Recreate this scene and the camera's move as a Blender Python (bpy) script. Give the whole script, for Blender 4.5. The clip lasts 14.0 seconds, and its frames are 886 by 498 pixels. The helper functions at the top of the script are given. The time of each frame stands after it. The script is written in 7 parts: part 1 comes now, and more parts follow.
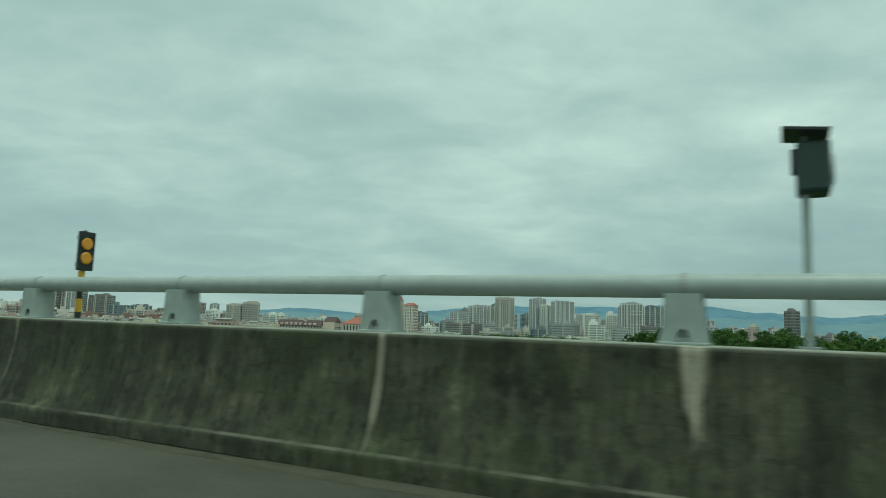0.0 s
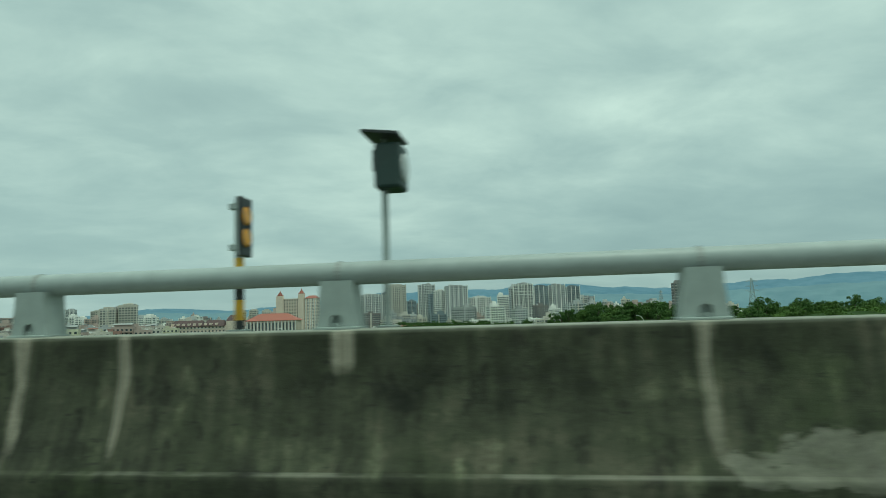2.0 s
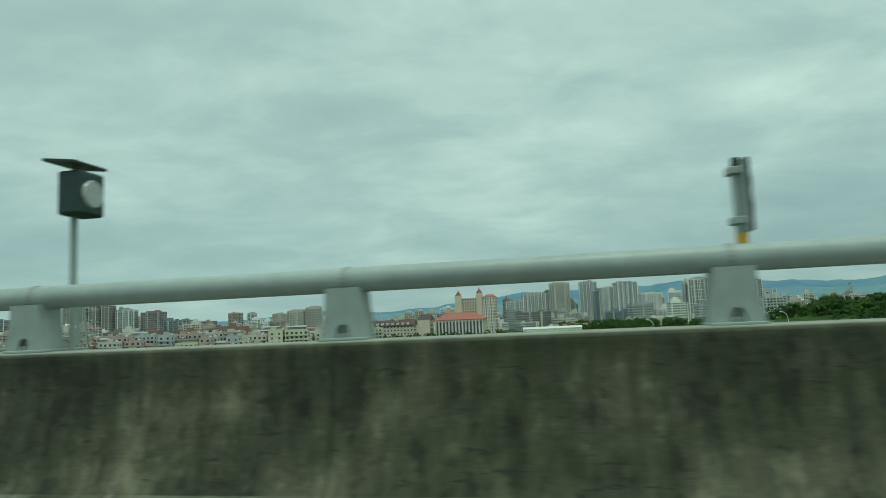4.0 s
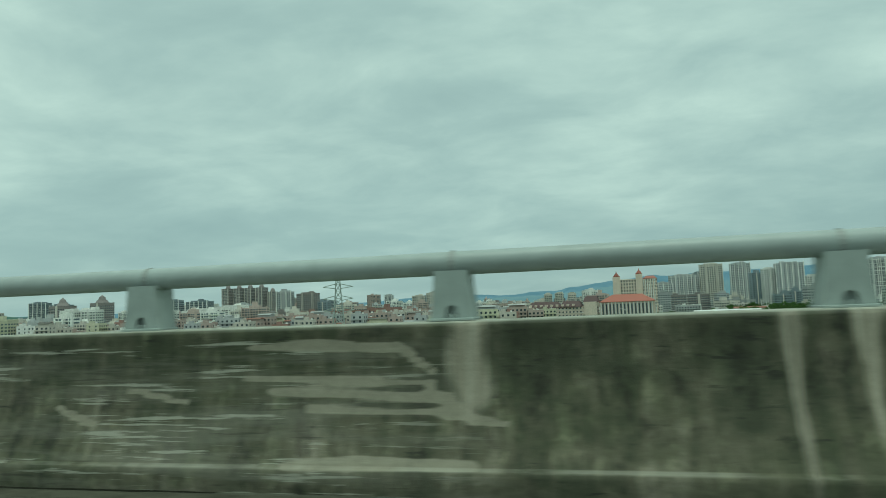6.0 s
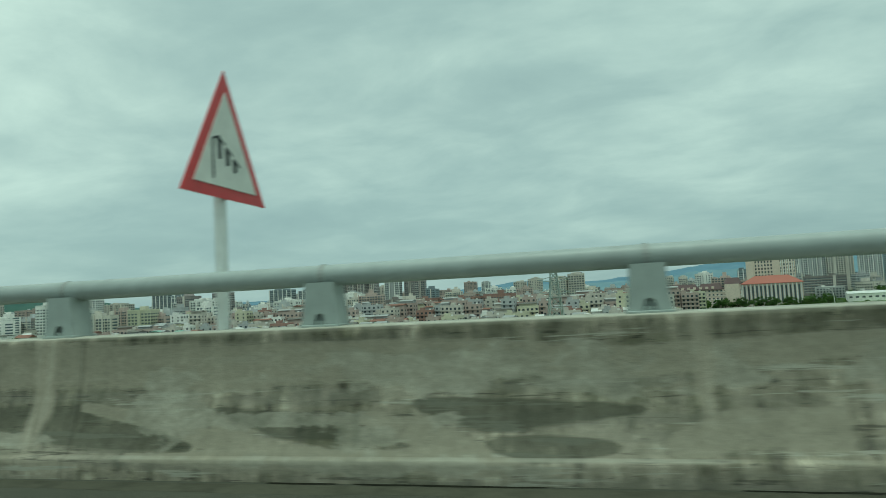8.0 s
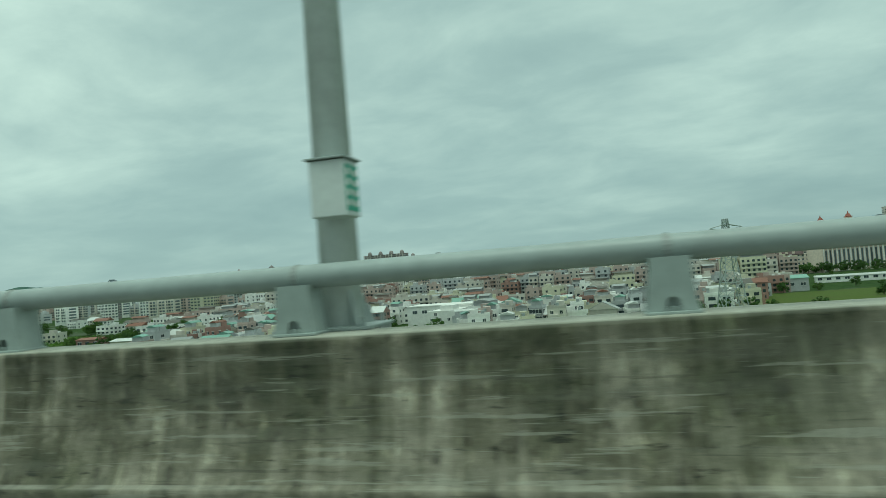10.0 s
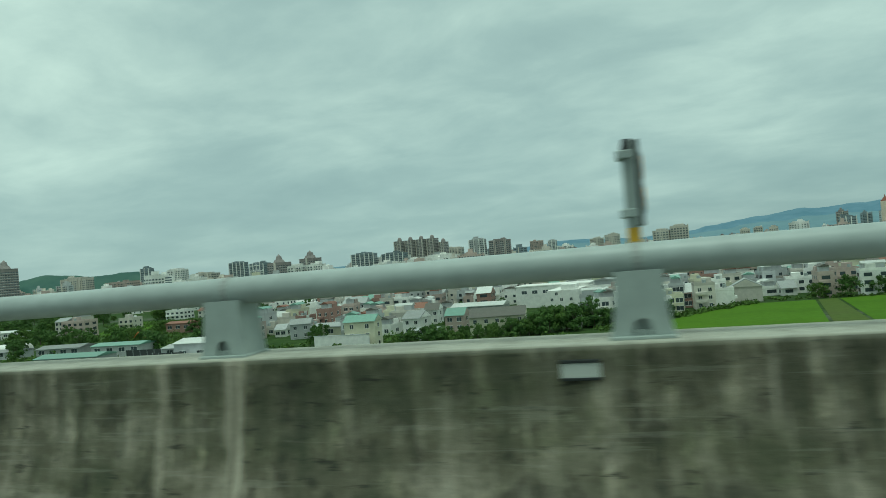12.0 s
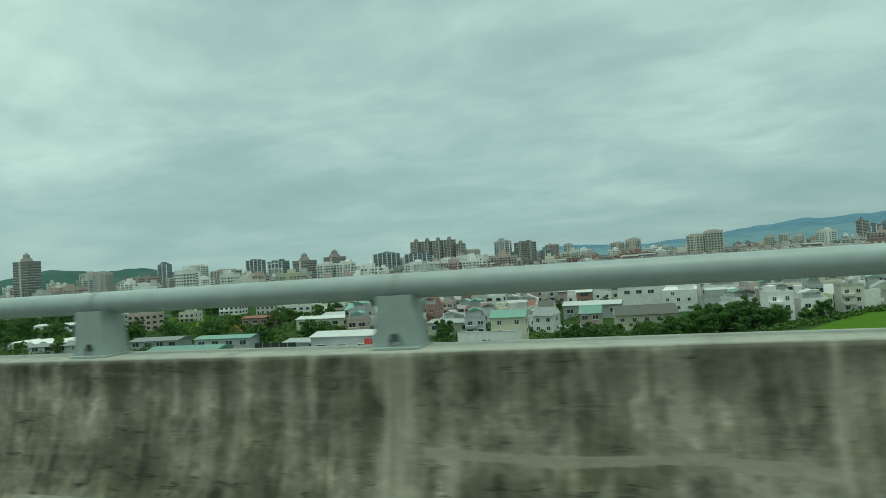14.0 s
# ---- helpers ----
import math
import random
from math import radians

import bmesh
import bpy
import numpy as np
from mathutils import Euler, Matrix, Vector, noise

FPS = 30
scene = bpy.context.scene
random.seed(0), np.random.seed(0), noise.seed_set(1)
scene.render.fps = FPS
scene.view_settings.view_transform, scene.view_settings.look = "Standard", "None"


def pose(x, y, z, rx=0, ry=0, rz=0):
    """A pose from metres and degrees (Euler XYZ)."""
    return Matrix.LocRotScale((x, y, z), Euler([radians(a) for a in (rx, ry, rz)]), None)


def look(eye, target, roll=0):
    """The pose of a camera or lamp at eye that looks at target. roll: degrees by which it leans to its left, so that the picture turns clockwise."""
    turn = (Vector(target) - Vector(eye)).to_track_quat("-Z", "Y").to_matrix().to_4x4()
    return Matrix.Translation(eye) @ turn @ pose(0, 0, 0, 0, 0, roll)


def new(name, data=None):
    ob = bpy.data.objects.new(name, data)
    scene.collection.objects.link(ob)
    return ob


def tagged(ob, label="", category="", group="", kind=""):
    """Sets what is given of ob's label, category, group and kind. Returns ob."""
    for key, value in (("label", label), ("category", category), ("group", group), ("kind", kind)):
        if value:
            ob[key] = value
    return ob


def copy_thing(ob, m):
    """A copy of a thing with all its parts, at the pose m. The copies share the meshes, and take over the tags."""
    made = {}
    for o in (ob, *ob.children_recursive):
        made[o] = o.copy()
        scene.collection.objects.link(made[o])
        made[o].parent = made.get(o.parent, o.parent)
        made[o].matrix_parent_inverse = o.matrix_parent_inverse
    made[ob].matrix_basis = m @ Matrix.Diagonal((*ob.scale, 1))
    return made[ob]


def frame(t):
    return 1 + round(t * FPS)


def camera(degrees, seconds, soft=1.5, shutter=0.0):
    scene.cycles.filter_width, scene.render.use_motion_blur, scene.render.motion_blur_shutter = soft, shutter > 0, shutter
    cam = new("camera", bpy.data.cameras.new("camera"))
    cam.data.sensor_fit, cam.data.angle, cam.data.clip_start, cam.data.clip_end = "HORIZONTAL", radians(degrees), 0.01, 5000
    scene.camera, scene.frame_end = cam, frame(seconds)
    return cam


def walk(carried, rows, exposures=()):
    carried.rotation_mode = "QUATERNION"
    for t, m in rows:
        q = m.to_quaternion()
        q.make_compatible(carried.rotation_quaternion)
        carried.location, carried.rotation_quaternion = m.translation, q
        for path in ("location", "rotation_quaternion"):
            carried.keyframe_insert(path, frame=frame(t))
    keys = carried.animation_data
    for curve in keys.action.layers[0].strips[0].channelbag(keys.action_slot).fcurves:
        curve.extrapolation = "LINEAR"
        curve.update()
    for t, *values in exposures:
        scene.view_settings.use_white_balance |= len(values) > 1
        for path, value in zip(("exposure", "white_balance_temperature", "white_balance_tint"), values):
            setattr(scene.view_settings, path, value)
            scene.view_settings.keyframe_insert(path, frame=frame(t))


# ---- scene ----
# ---- the road's line: heading (radians) every two seconds of travel, integrated to a curve ----
HEADING = [-0.43995, -0.31667, -0.14627, 0.0, 0.11146, 0.13054, 0.09995, 0.09193]
TOP_Z = 24.4          # top of the parapet over the plain
EDGE = 3.4            # from the driven line to the parapet's inner top edge
CLOCK = np.linspace(0, 14, 281)
SPEED = 25.0 - 0.08 * CLOCK
TURN = np.convolve(np.pad(np.interp(CLOCK, np.arange(0, 15, 2.0), HEADING), 10, mode="edge"), np.ones(21) / 21, "valid")


def summed(v):
    total = np.concatenate([[0], np.cumsum((v[1:] + v[:-1]) / 2 * 0.05)])
    return total


STATION = summed(SPEED)
LINE_X, LINE_Y = summed(-SPEED * np.cos(TURN)), summed(-SPEED * np.sin(TURN))
LINE_X, LINE_Y = LINE_X - LINE_X[140], LINE_Y - LINE_Y[140]


def line(s):
    """Edge of the parapet and heading at station s (arrays allowed); straight on beyond the ends."""
    s = np.asarray(s, float)
    c = np.clip(s, STATION[0], STATION[-1])
    h = np.interp(c, STATION, TURN)
    x, y = np.interp(c, STATION, LINE_X), np.interp(c, STATION, LINE_Y)
    x, y = x - (s - c) * np.cos(h), y - (s - c) * np.sin(h)
    return x - EDGE * np.sin(h), y + EDGE * np.cos(h), h


def on(s, off, z):
    """World place at station s, off metres outside the parapet's edge, z over its top."""
    x, y, h = line(s)
    return Vector((float(x - off * np.sin(h)), float(y + off * np.cos(h)), TOP_Z + z))


def stand(s, off=0.0, z=0.0, turn=0.0):
    """Pose of a thing on the bridge: x against the traffic, y outward."""
    x, y, h = line(s)
    return Matrix.Translation(on(s, off, z)) @ Matrix.Rotation(float(h) + radians(turn), 4, "Z")


# ---- camera: seconds, eye, yaw to the left of +y, pitch up, roll ----
ROWS = [
    (0, 167.781, -32.981, 24.478, 2.813, 6.427, 1.872),
    (0.5, 156.408, -27.837, 24.478, -1.954, 5.683, 0.172),
    (1, 144.829, -23.242, 24.489, -4.091, 4.247, -1.534),
    (1.5, 133.273, -18.642, 24.505, -9.800, 4.469, -3.549),
    (2, 121.565, -14.497, 24.488, -9.018, 5.419, -1.741),
    (2.2, 116.842, -12.971, 24.490, -7.926, 5.461, -1.821),
    (4.3, 66.177, -1.792, 24.509, 4.395, 5.901, -2.665),
    (4.5, 61.283, -1.184, 24.510, 5.474, 5.943, -2.745),
    (5, 49.007, -0.211, 24.474, 8.136, 5.110, -2.427),
    (5.5, 36.731, 0.349, 24.478, 10.425, 4.847, -1.762),
    (6, 24.467, 0.503, 24.495, 12.755, 4.818, -2.253),
    (6.5, 12.227, 0.208, 24.562, 15.045, 4.256, -2.921),
    (7, 0.023, -0.420, 24.548, 18.477, 3.544, 0.034),
    (7.5, -12.143, -1.292, 24.543, 17.937, 4.538, -3.190),
    (8, -24.269, -2.440, 24.560, 19.534, 4.056, -2.985),
    (8.5, -36.379, -3.623, 24.570, 20.424, 3.894, -3.760),
    (8.7, -41.213, -4.143, 24.587, 20.604, 3.646, -3.852),
    (10.8, -91.745, -9.920, 24.763, 21.353, 1.034, -4.820),
    (11, -96.543, -10.434, 24.780, 21.248, 0.786, -4.912),
    (11.5, -108.525, -11.687, 24.782, 21.934, 0.828, -4.929),
    (12, -120.507, -12.733, 24.792, 22.113, 1.056, -4.870),
    (12.5, -132.449, -13.995, 24.764, 20.400, 0.304, -5.549),
    (13, -144.383, -15.140, 24.877, 19.858, 2.422, -7.802),
    (13.5, -156.260, -16.675, 24.855, 20.321, 1.749, -5.149),
    (14, -168.162, -17.742, 24.834, 21.740, 1.319, -3.756),
]


def eye_pose(x, y, z, yaw, pitch, roll):
    a, b = radians(yaw), radians(pitch)
    return look((x, y, z), (x - math.sin(a) * math.cos(b), y + math.cos(a) * math.cos(b), z + math.sin(b)), roll)


cam = camera(68.0, 14.0, soft=0.6, shutter=0.05)
walk(cam, [(r[0], eye_pose(*r[1:])) for r in ROWS], [(0, -0.16, 6180, -22), (0.5, -0.09, 6180, -22), (1.5, -0.08, 6180, -22), (2.1, -0.15, 6160, -22), (4.5, -0.17, 6110, -23), (14, -0.2, 6060, -23)])

# ---- world, sun ----
world = bpy.data.worlds.new("sky")
scene.world = world
world.use_nodes = True


def link(nt, a, b):
    nt.links.new(a, b)


def node(nt, kind, **values):
    n = nt.nodes.new(kind)
    for key, value in values.items():
        n.inputs[key.replace("_", " ")].default_value = value
    return n


def ramp(nt, source, stops):
    n = nt.nodes.new("ShaderNodeValToRGB")
    e = n.color_ramp.elements
    while len(e) < len(stops):
        e.new(0.5)
    for k, (p, c) in enumerate(stops):
        e[k].position = p
        e[k].color = (c, c, c, 1) if isinstance(c, float) else (*c, 1)
    link(nt, source, n.inputs[0])
    return n.outputs[0]


def mix(nt, fac, a, b, how="MIX"):
    n = nt.nodes.new("ShaderNodeMix")
    n.data_type, n.blend_type = "RGBA", how
    for k, v in ((0, fac), (6, a), (7, b)):
        sock = n.inputs[k]
        if isinstance(v, (int, float)):
            sock.default_value = v if k == 0 else (v, v, v, 1)
        elif isinstance(v, tuple):
            sock.default_value = (*v, 1)
        else:
            link(nt, v, sock)
    return n.outputs[2]


def calc(nt, how, a, b=0.0):
    n = nt.nodes.new("ShaderNodeMath")
    n.operation = how
    for sock, v in zip(n.inputs, (a, b)):
        if isinstance(v, (int, float)):
            sock.default_value = v
        else:
            link(nt, v, sock)
    return n.outputs[0]


def build_sky():
    nt = world.node_tree
    back = nt.nodes["Background"]
    clear = nt.nodes.new("ShaderNodeTexSky")
    clear.sky_type, clear.sun_disc = "NISHITA", False
    clear.sun_elevation, clear.sun_rotation = radians(78), radians(195)
    at = nt.nodes.new("ShaderNodeTexCoord").outputs["Generated"]
    sep = nt.nodes.new("ShaderNodeSeparateXYZ")
    link(nt, at, sep.inputs[0])
    up = calc(nt, "ADD", calc(nt, "MAXIMUM", sep.outputs[2], 0.0), 0.2)
    flat = nt.nodes.new("ShaderNodeCombineXYZ")
    link(nt, calc(nt, "DIVIDE", sep.outputs[0], up), flat.inputs[0])
    link(nt, calc(nt, "DIVIDE", sep.outputs[1], up), flat.inputs[1])
    big = node(nt, "ShaderNodeTexNoise", Scale=0.55, Detail=7.0, Roughness=0.5, Distortion=0.2)
    fine = node(nt, "ShaderNodeTexNoise", Scale=2.3, Detail=7.0, Roughness=0.55, Distortion=0.3)
    drawn = nt.nodes.new("ShaderNodeMapping")
    drawn.inputs["Scale"].default_value, drawn.inputs["Rotation"].default_value = (0.8, 1.0, 1.0), (0, 0, radians(8))
    link(nt, flat.outputs[0], big.inputs[0])
    link(nt, flat.outputs[0], drawn.inputs[0])
    link(nt, drawn.outputs[0], fine.inputs[0])
    both = calc(nt, "ADD", calc(nt, "MULTIPLY", big.outputs[0], 0.64), calc(nt, "MULTIPLY", fine.outputs[0], 0.36))
    cloud = ramp(nt, both, [(0.36, (0.43, 0.50, 0.535)), (0.46, (0.53, 0.60, 0.625)), (0.53, (0.66, 0.72, 0.73)), (0.64, (0.92, 0.96, 0.94))])
    low = ramp(nt, sep.outputs[2], [(0.0, 1.0), (0.26, 0.0)])
    thick = ramp(nt, calc(nt, "ADD", sep.outputs[0], 0.5), [(0.15, 0.0), (0.6, 1.0)])
    cloud = mix(nt, calc(nt, "MULTIPLY", low, 0.7), cloud, mix(nt, thick, (0.42, 0.505, 0.55), (0.345, 0.425, 0.47)))
    high = ramp(nt, sep.outputs[2], [(0.42, 0.0), (0.85, 1.0)])
    cloud = mix(nt, calc(nt, "MULTIPLY", high, 0.6), cloud, (1.25, 1.28, 1.26))
    blue = nt.nodes.new("ShaderNodeVectorMath")
    blue.operation = "SCALE"
    link(nt, clear.outputs[0], blue.inputs[0])
    blue.inputs[3].default_value = 0.1
    link(nt, mix(nt, 0.93, blue.outputs[0], cloud), back.inputs[0])
    back.inputs[1].default_value = 1.0


build_sky()
sun = new("sun", bpy.data.lights.new("sun", "SUN"))
sun.data.energy, sun.data.angle, sun.data.color = 1.3, radians(25), (1.0, 0.97, 0.92)
sun.matrix_world = look((4, -17, 80), (0, 0, 0))


# ---- materials ----
def base_material(name, rough=0.7, metal=0.0):
    m = bpy.data.materials.new(name)
    m.use_nodes = True
    nt = m.node_tree
    bsdf = nt.nodes["Principled BSDF"]
    bsdf.inputs["Roughness"].default_value, bsdf.inputs["Metallic"].default_value = rough, metal
    return m, nt, bsdf


def bumped(nt, bsdf, height, strength, distance):
    b = nt.nodes.new("ShaderNodeBump")
    b.inputs["Strength"].default_value, b.inputs["Distance"].default_value = strength, distance
    link(nt, height, b.inputs["Height"])
    link(nt, b.outputs[0], bsdf.inputs["Normal"])


def plain(name, colour, rough=0.6, metal=0.0, grain=12.0, wear=0.25, dirt=(0.10, 0.095, 0.08), spread=0.0, sheen=0.5):
    """Painted or bare surface with grain, stains and, over several objects, a spread of tone."""
    m, nt, bsdf = base_material(name, rough, metal)
    bsdf.inputs["Specular IOR Level"].default_value = sheen
    at = nt.nodes.new("ShaderNodeTexCoord").outputs["Object"]
    a = node(nt, "ShaderNodeTexNoise", Scale=grain, Detail=6.0, Roughness=0.6)
    b = node(nt, "ShaderNodeTexNoise", Scale=grain * 0.11, Detail=5.0, Roughness=0.65)
    link(nt, at, a.inputs[0])
    link(nt, at, b.inputs[0])
    tone = ramp(nt, a.outputs[0], [(0.25, 0.86), (0.75, 1.12)])
    colour = mix(nt, 1.0, colour, tone, "MULTIPLY")
    stain = ramp(nt, b.outputs[0], [(0.48, 0.0), (0.72, 1.0)])
    colour = mix(nt, calc(nt, "MULTIPLY", stain, wear), colour, dirt)
    if spread:
        info = nt.nodes.new("ShaderNodeObjectInfo")
        tone = ramp(nt, info.outputs["Random"], [(0.0, 1.0 - spread), (1.0, 1.0 + spread)])
        colour = mix(nt, 1.0, colour, tone, "MULTIPLY")
    link(nt, colour, bsdf.inputs["Base Color"])
    bumped(nt, bsdf, a.outputs[0], 0.2, 0.01)
    return m


def parapet_material():
    m, nt, bsdf = base_material("weathered_concrete", 0.9)
    uv = nt.nodes.new("ShaderNodeUVMap")
    uv.uv_map = "along"

    def noise(su, sv, scale, detail=6.0, rough=0.6, seed=0.0, tilt=0.0):
        mp = nt.nodes.new("ShaderNodeMapping")
        mp.inputs["Rotation"].default_value = (0, 0, tilt)
        mp.inputs["Scale"].default_value, mp.inputs["Location"].default_value = (su, sv, 1), (seed, seed, 0)
        link(nt, uv.outputs[0], mp.inputs[0])
        n = node(nt, "ShaderNodeTexNoise", Scale=scale, Detail=detail, Roughness=rough)
        link(nt, mp.outputs[0], n.inputs[0])
        return n.outputs[0]

    def attr(name):
        a = nt.nodes.new("ShaderNodeAttribute")
        a.attribute_name = name
        return a.outputs["Fac"]

    blot = noise(0.8, 1.1, 1.9, 8.0, 0.6)
    streak = noise(6.0, 0.45, 1.5, 5.0, 0.6, 7.0)
    thin = noise(22.0, 0.8, 1.3, 4.0, 0.6, 29.0)
    fine = noise(1.0, 1.0, 26.0, 6.0, 0.7, 3.0)
    speck = noise(0.7, 1.0, 8.0, 6.0, 0.72, 11.0)
    dash = noise(0.4, 1.6, 13.0, 4.0, 0.7, 41.0)
    lines = noise(0.5, 10.0, 2.0, 7.0, 0.68, 5.0, 0.05)
    lighter = calc(nt, "ADD", calc(nt, "MULTIPLY", blot, 0.55), calc(nt, "MULTIPLY", streak, 0.36))
    lighter = calc(nt, "ADD", lighter, calc(nt, "MULTIPLY", thin, 0.09))
    lighter = calc(nt, "ADD", lighter, calc(nt, "MULTIPLY", calc(nt, "SUBTRACT", attr("clean"), 0.24), 0.40))
    lighter = calc(nt, "ADD", lighter, calc(nt, "MULTIPLY", calc(nt, "SUBTRACT", speck, 0.5), 0.22))
    colour = ramp(nt, lighter, [(0.33, (0.022, 0.024, 0.013)), (0.45, (0.058, 0.061, 0.037)), (0.56, (0.122, 0.112, 0.076)), (0.70, (0.335, 0.302, 0.236))])
    green = ramp(nt, noise(0.5, 0.8, 1.4, 5.0, 0.6, 19.0), [(0.50, 0.0), (0.70, 0.42)])
    colour = mix(nt, green, colour, (0.045, 0.062, 0.02))
    # crusts of lichen with clear edges, drawn out downward
    crust = noise(2.6, 1.2, 2.4, 8.0, 0.62, 61.0)
    colour = mix(nt, 1.0, colour, ramp(nt, crust, [(0.38, 0.5), (0.43, 0.98), (0.56, 1.02), (0.61, 1.55)]), "MULTIPLY")
    flake = noise(5.0, 2.6, 2.8, 6.0, 0.6, 71.0)
    colour = mix(nt, 1.0, colour, ramp(nt, flake, [(0.36, 0.6), (0.41, 1.0), (0.60, 1.0), (0.66, 1.45)]), "MULTIPLY")
    # pits and dark lichen
    pit = ramp(nt, calc(nt, "ADD", calc(nt, "MULTIPLY", dash, 0.7), calc(nt, "MULTIPLY", blot, 0.3)), [(0.37, 0.85), (0.43, 0.0)])
    colour = mix(nt, pit, colour, (0.022, 0.023, 0.016))
    # moss hanging in drips from the top edge
    part_z = nt.nodes.new("ShaderNodeSeparateXYZ")
    link(nt, uv.outputs[0], part_z.inputs[0])
    hang = calc(nt, "ADD", noise(5.0, 0.3, 1.6, 6.0, 0.65, 53.0), calc(nt, "MULTIPLY", part_z.outputs[1], 0.42))
    hang = calc(nt, "ADD", hang, calc(nt, "MULTIPLY", calc(nt, "SUBTRACT", speck, 0.5), 0.3))
    colour = mix(nt, ramp(nt, hang, [(0.40, 0.0), (0.48, 0.5)]), colour, (0.034, 0.038, 0.019))
    # scrapes along the traffic
    band = noise(0.3, 4.0, 2.0, 4.0, 0.6, 13.0, 0.09)
    colour = mix(nt, calc(nt, "MULTIPLY", ramp(nt, band, [(0.46, 0.0), (0.6, 0.6)]), attr("scrape")), colour, (0.19, 0.18, 0.145))
    cut = ramp(nt, calc(nt, "ADD", lines, calc(nt, "MULTIPLY", calc(nt, "SUBTRACT", blot, 0.5), 0.25)), [(0.565, 0.0), (0.605, 1.0)])
    colour = mix(nt, calc(nt, "MULTIPLY", cut, attr("scrape")), colour, (0.36, 0.35, 0.29))
    gouge = ramp(nt, lines, [(0.36, 0.8), (0.41, 0.0)])
    colour = mix(nt, calc(nt, "MULTIPLY", gouge, attr("scrape")), colour, (0.035, 0.034, 0.026))
    # rubbed swaths and the moss between them
    worn = calc(nt, "ADD", calc(nt, "MULTIPLY", lines, 0.5), calc(nt, "ADD", calc(nt, "MULTIPLY", speck, 0.3), calc(nt, "MULTIPLY", blot, 0.2)))
    rub = ramp(nt, calc(nt, "ADD", attr("pale"), calc(nt, "MULTIPLY", calc(nt, "SUBTRACT", worn, 0.5), 1.6)), [(0.40, 0.0), (0.62, 0.85)])
    rub = calc(nt, "MULTIPLY", rub, ramp(nt, attr("pale"), [(0.02, 0.0), (0.3, 1.0)]))
    left = ramp(nt, calc(nt, "ADD", attr("moss"), calc(nt, "MULTIPLY", calc(nt, "SUBTRACT", worn, 0.5), 1.8)), [(0.35, 0.0), (0.65, 0.72)])
    left = calc(nt, "MULTIPLY", left, ramp(nt, attr("moss"), [(0.02, 0.0), (0.3, 1.0)]))
    colour = mix(nt, left, colour, mix(nt, blot, (0.03, 0.033, 0.02), (0.085, 0.084, 0.058)))
    colour = mix(nt, rub, colour, mix(nt, speck, (0.185, 0.17, 0.128), (0.37, 0.338, 0.262)))
    # pale mortar and spalled places with ragged edges
    ragged = calc(nt, "ADD", attr("patch"), calc(nt, "MULTIPLY", calc(nt, "SUBTRACT", noise(1.0, 1.6, 1.7, 8.0, 0.66, 23.0), 0.5), 3.4))
    spot = ramp(nt, ragged, [(0.5, 0.0), (0.64, 1.0)])
    spot = calc(nt, "MULTIPLY", spot, ramp(nt, attr("patch"), [(0.0, 0.0), (0.12, 1.0)]))
    mortar = ramp(nt, calc(nt, "ADD", calc(nt, "MULTIPLY", speck, 0.6), calc(nt, "MULTIPLY", blot, 0.4)), [(0.34, (0.17, 0.163, 0.125)), (0.62, (0.40, 0.38, 0.31))])
    colour = mix(nt, calc(nt, "MULTIPLY", spot, calc(nt, "ADD", 0.42, calc(nt, "MULTIPLY", attr("clean"), 0.45))), colour, mortar)
    # lime runs
    soft = calc(nt, "ADD", attr("lime"), calc(nt, "MULTIPLY", calc(nt, "SUBTRACT", calc(nt, "ADD", calc(nt, "MULTIPLY", thin, 0.6), calc(nt, "MULTIPLY", speck, 0.4)), 0.5), 0.9))
    run = calc(nt, "MULTIPLY", ramp(nt, soft, [(0.22, 0.0), (0.62, 0.78)]), ramp(nt, attr("lime"), [(0.03, 0.0), (0.3, 1.0)]))
    colour = mix(nt, run, colour, mix(nt, ramp(nt, thin, [(0.35, 0.0), (0.65, 1.0)]), (0.28, 0.25, 0.19), (0.46, 0.42, 0.335)))
    colour = mix(nt, attr("rust"), colour, (0.23, 0.05, 0.018))
    edge = calc(nt, "MULTIPLY", attr("ledge"), ramp(nt, noise(0.5, 3.0, 2.6, 6.0, 0.65, 31.0), [(0.46, 0.0), (0.58, 0.7)]))
    colour = mix(nt, edge, colour, (0.32, 0.31, 0.255))
    # top face and its inner edge coloured paler than the wall face
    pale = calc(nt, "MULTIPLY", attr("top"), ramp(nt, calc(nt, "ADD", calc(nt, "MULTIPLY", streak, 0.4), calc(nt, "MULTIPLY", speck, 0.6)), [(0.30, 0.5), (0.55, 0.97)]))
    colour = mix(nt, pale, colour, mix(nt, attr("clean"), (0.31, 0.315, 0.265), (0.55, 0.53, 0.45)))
    grainy = ramp(nt, fine, [(0.3, 0.86), (0.7, 1.14)])
    colour = mix(nt, 1.0, colour, grainy, "MULTIPLY")
    link(nt, colour, bsdf.inputs["Base Color"])
    bumped(nt, bsdf, calc(nt, "ADD", calc(nt, "MULTIPLY", fine, 0.4), calc(nt, "ADD", calc(nt, "MULTIPLY", speck, 0.7), calc(nt, "MULTIPLY", spot, 0.08))), 0.5, 0.012)
    return m


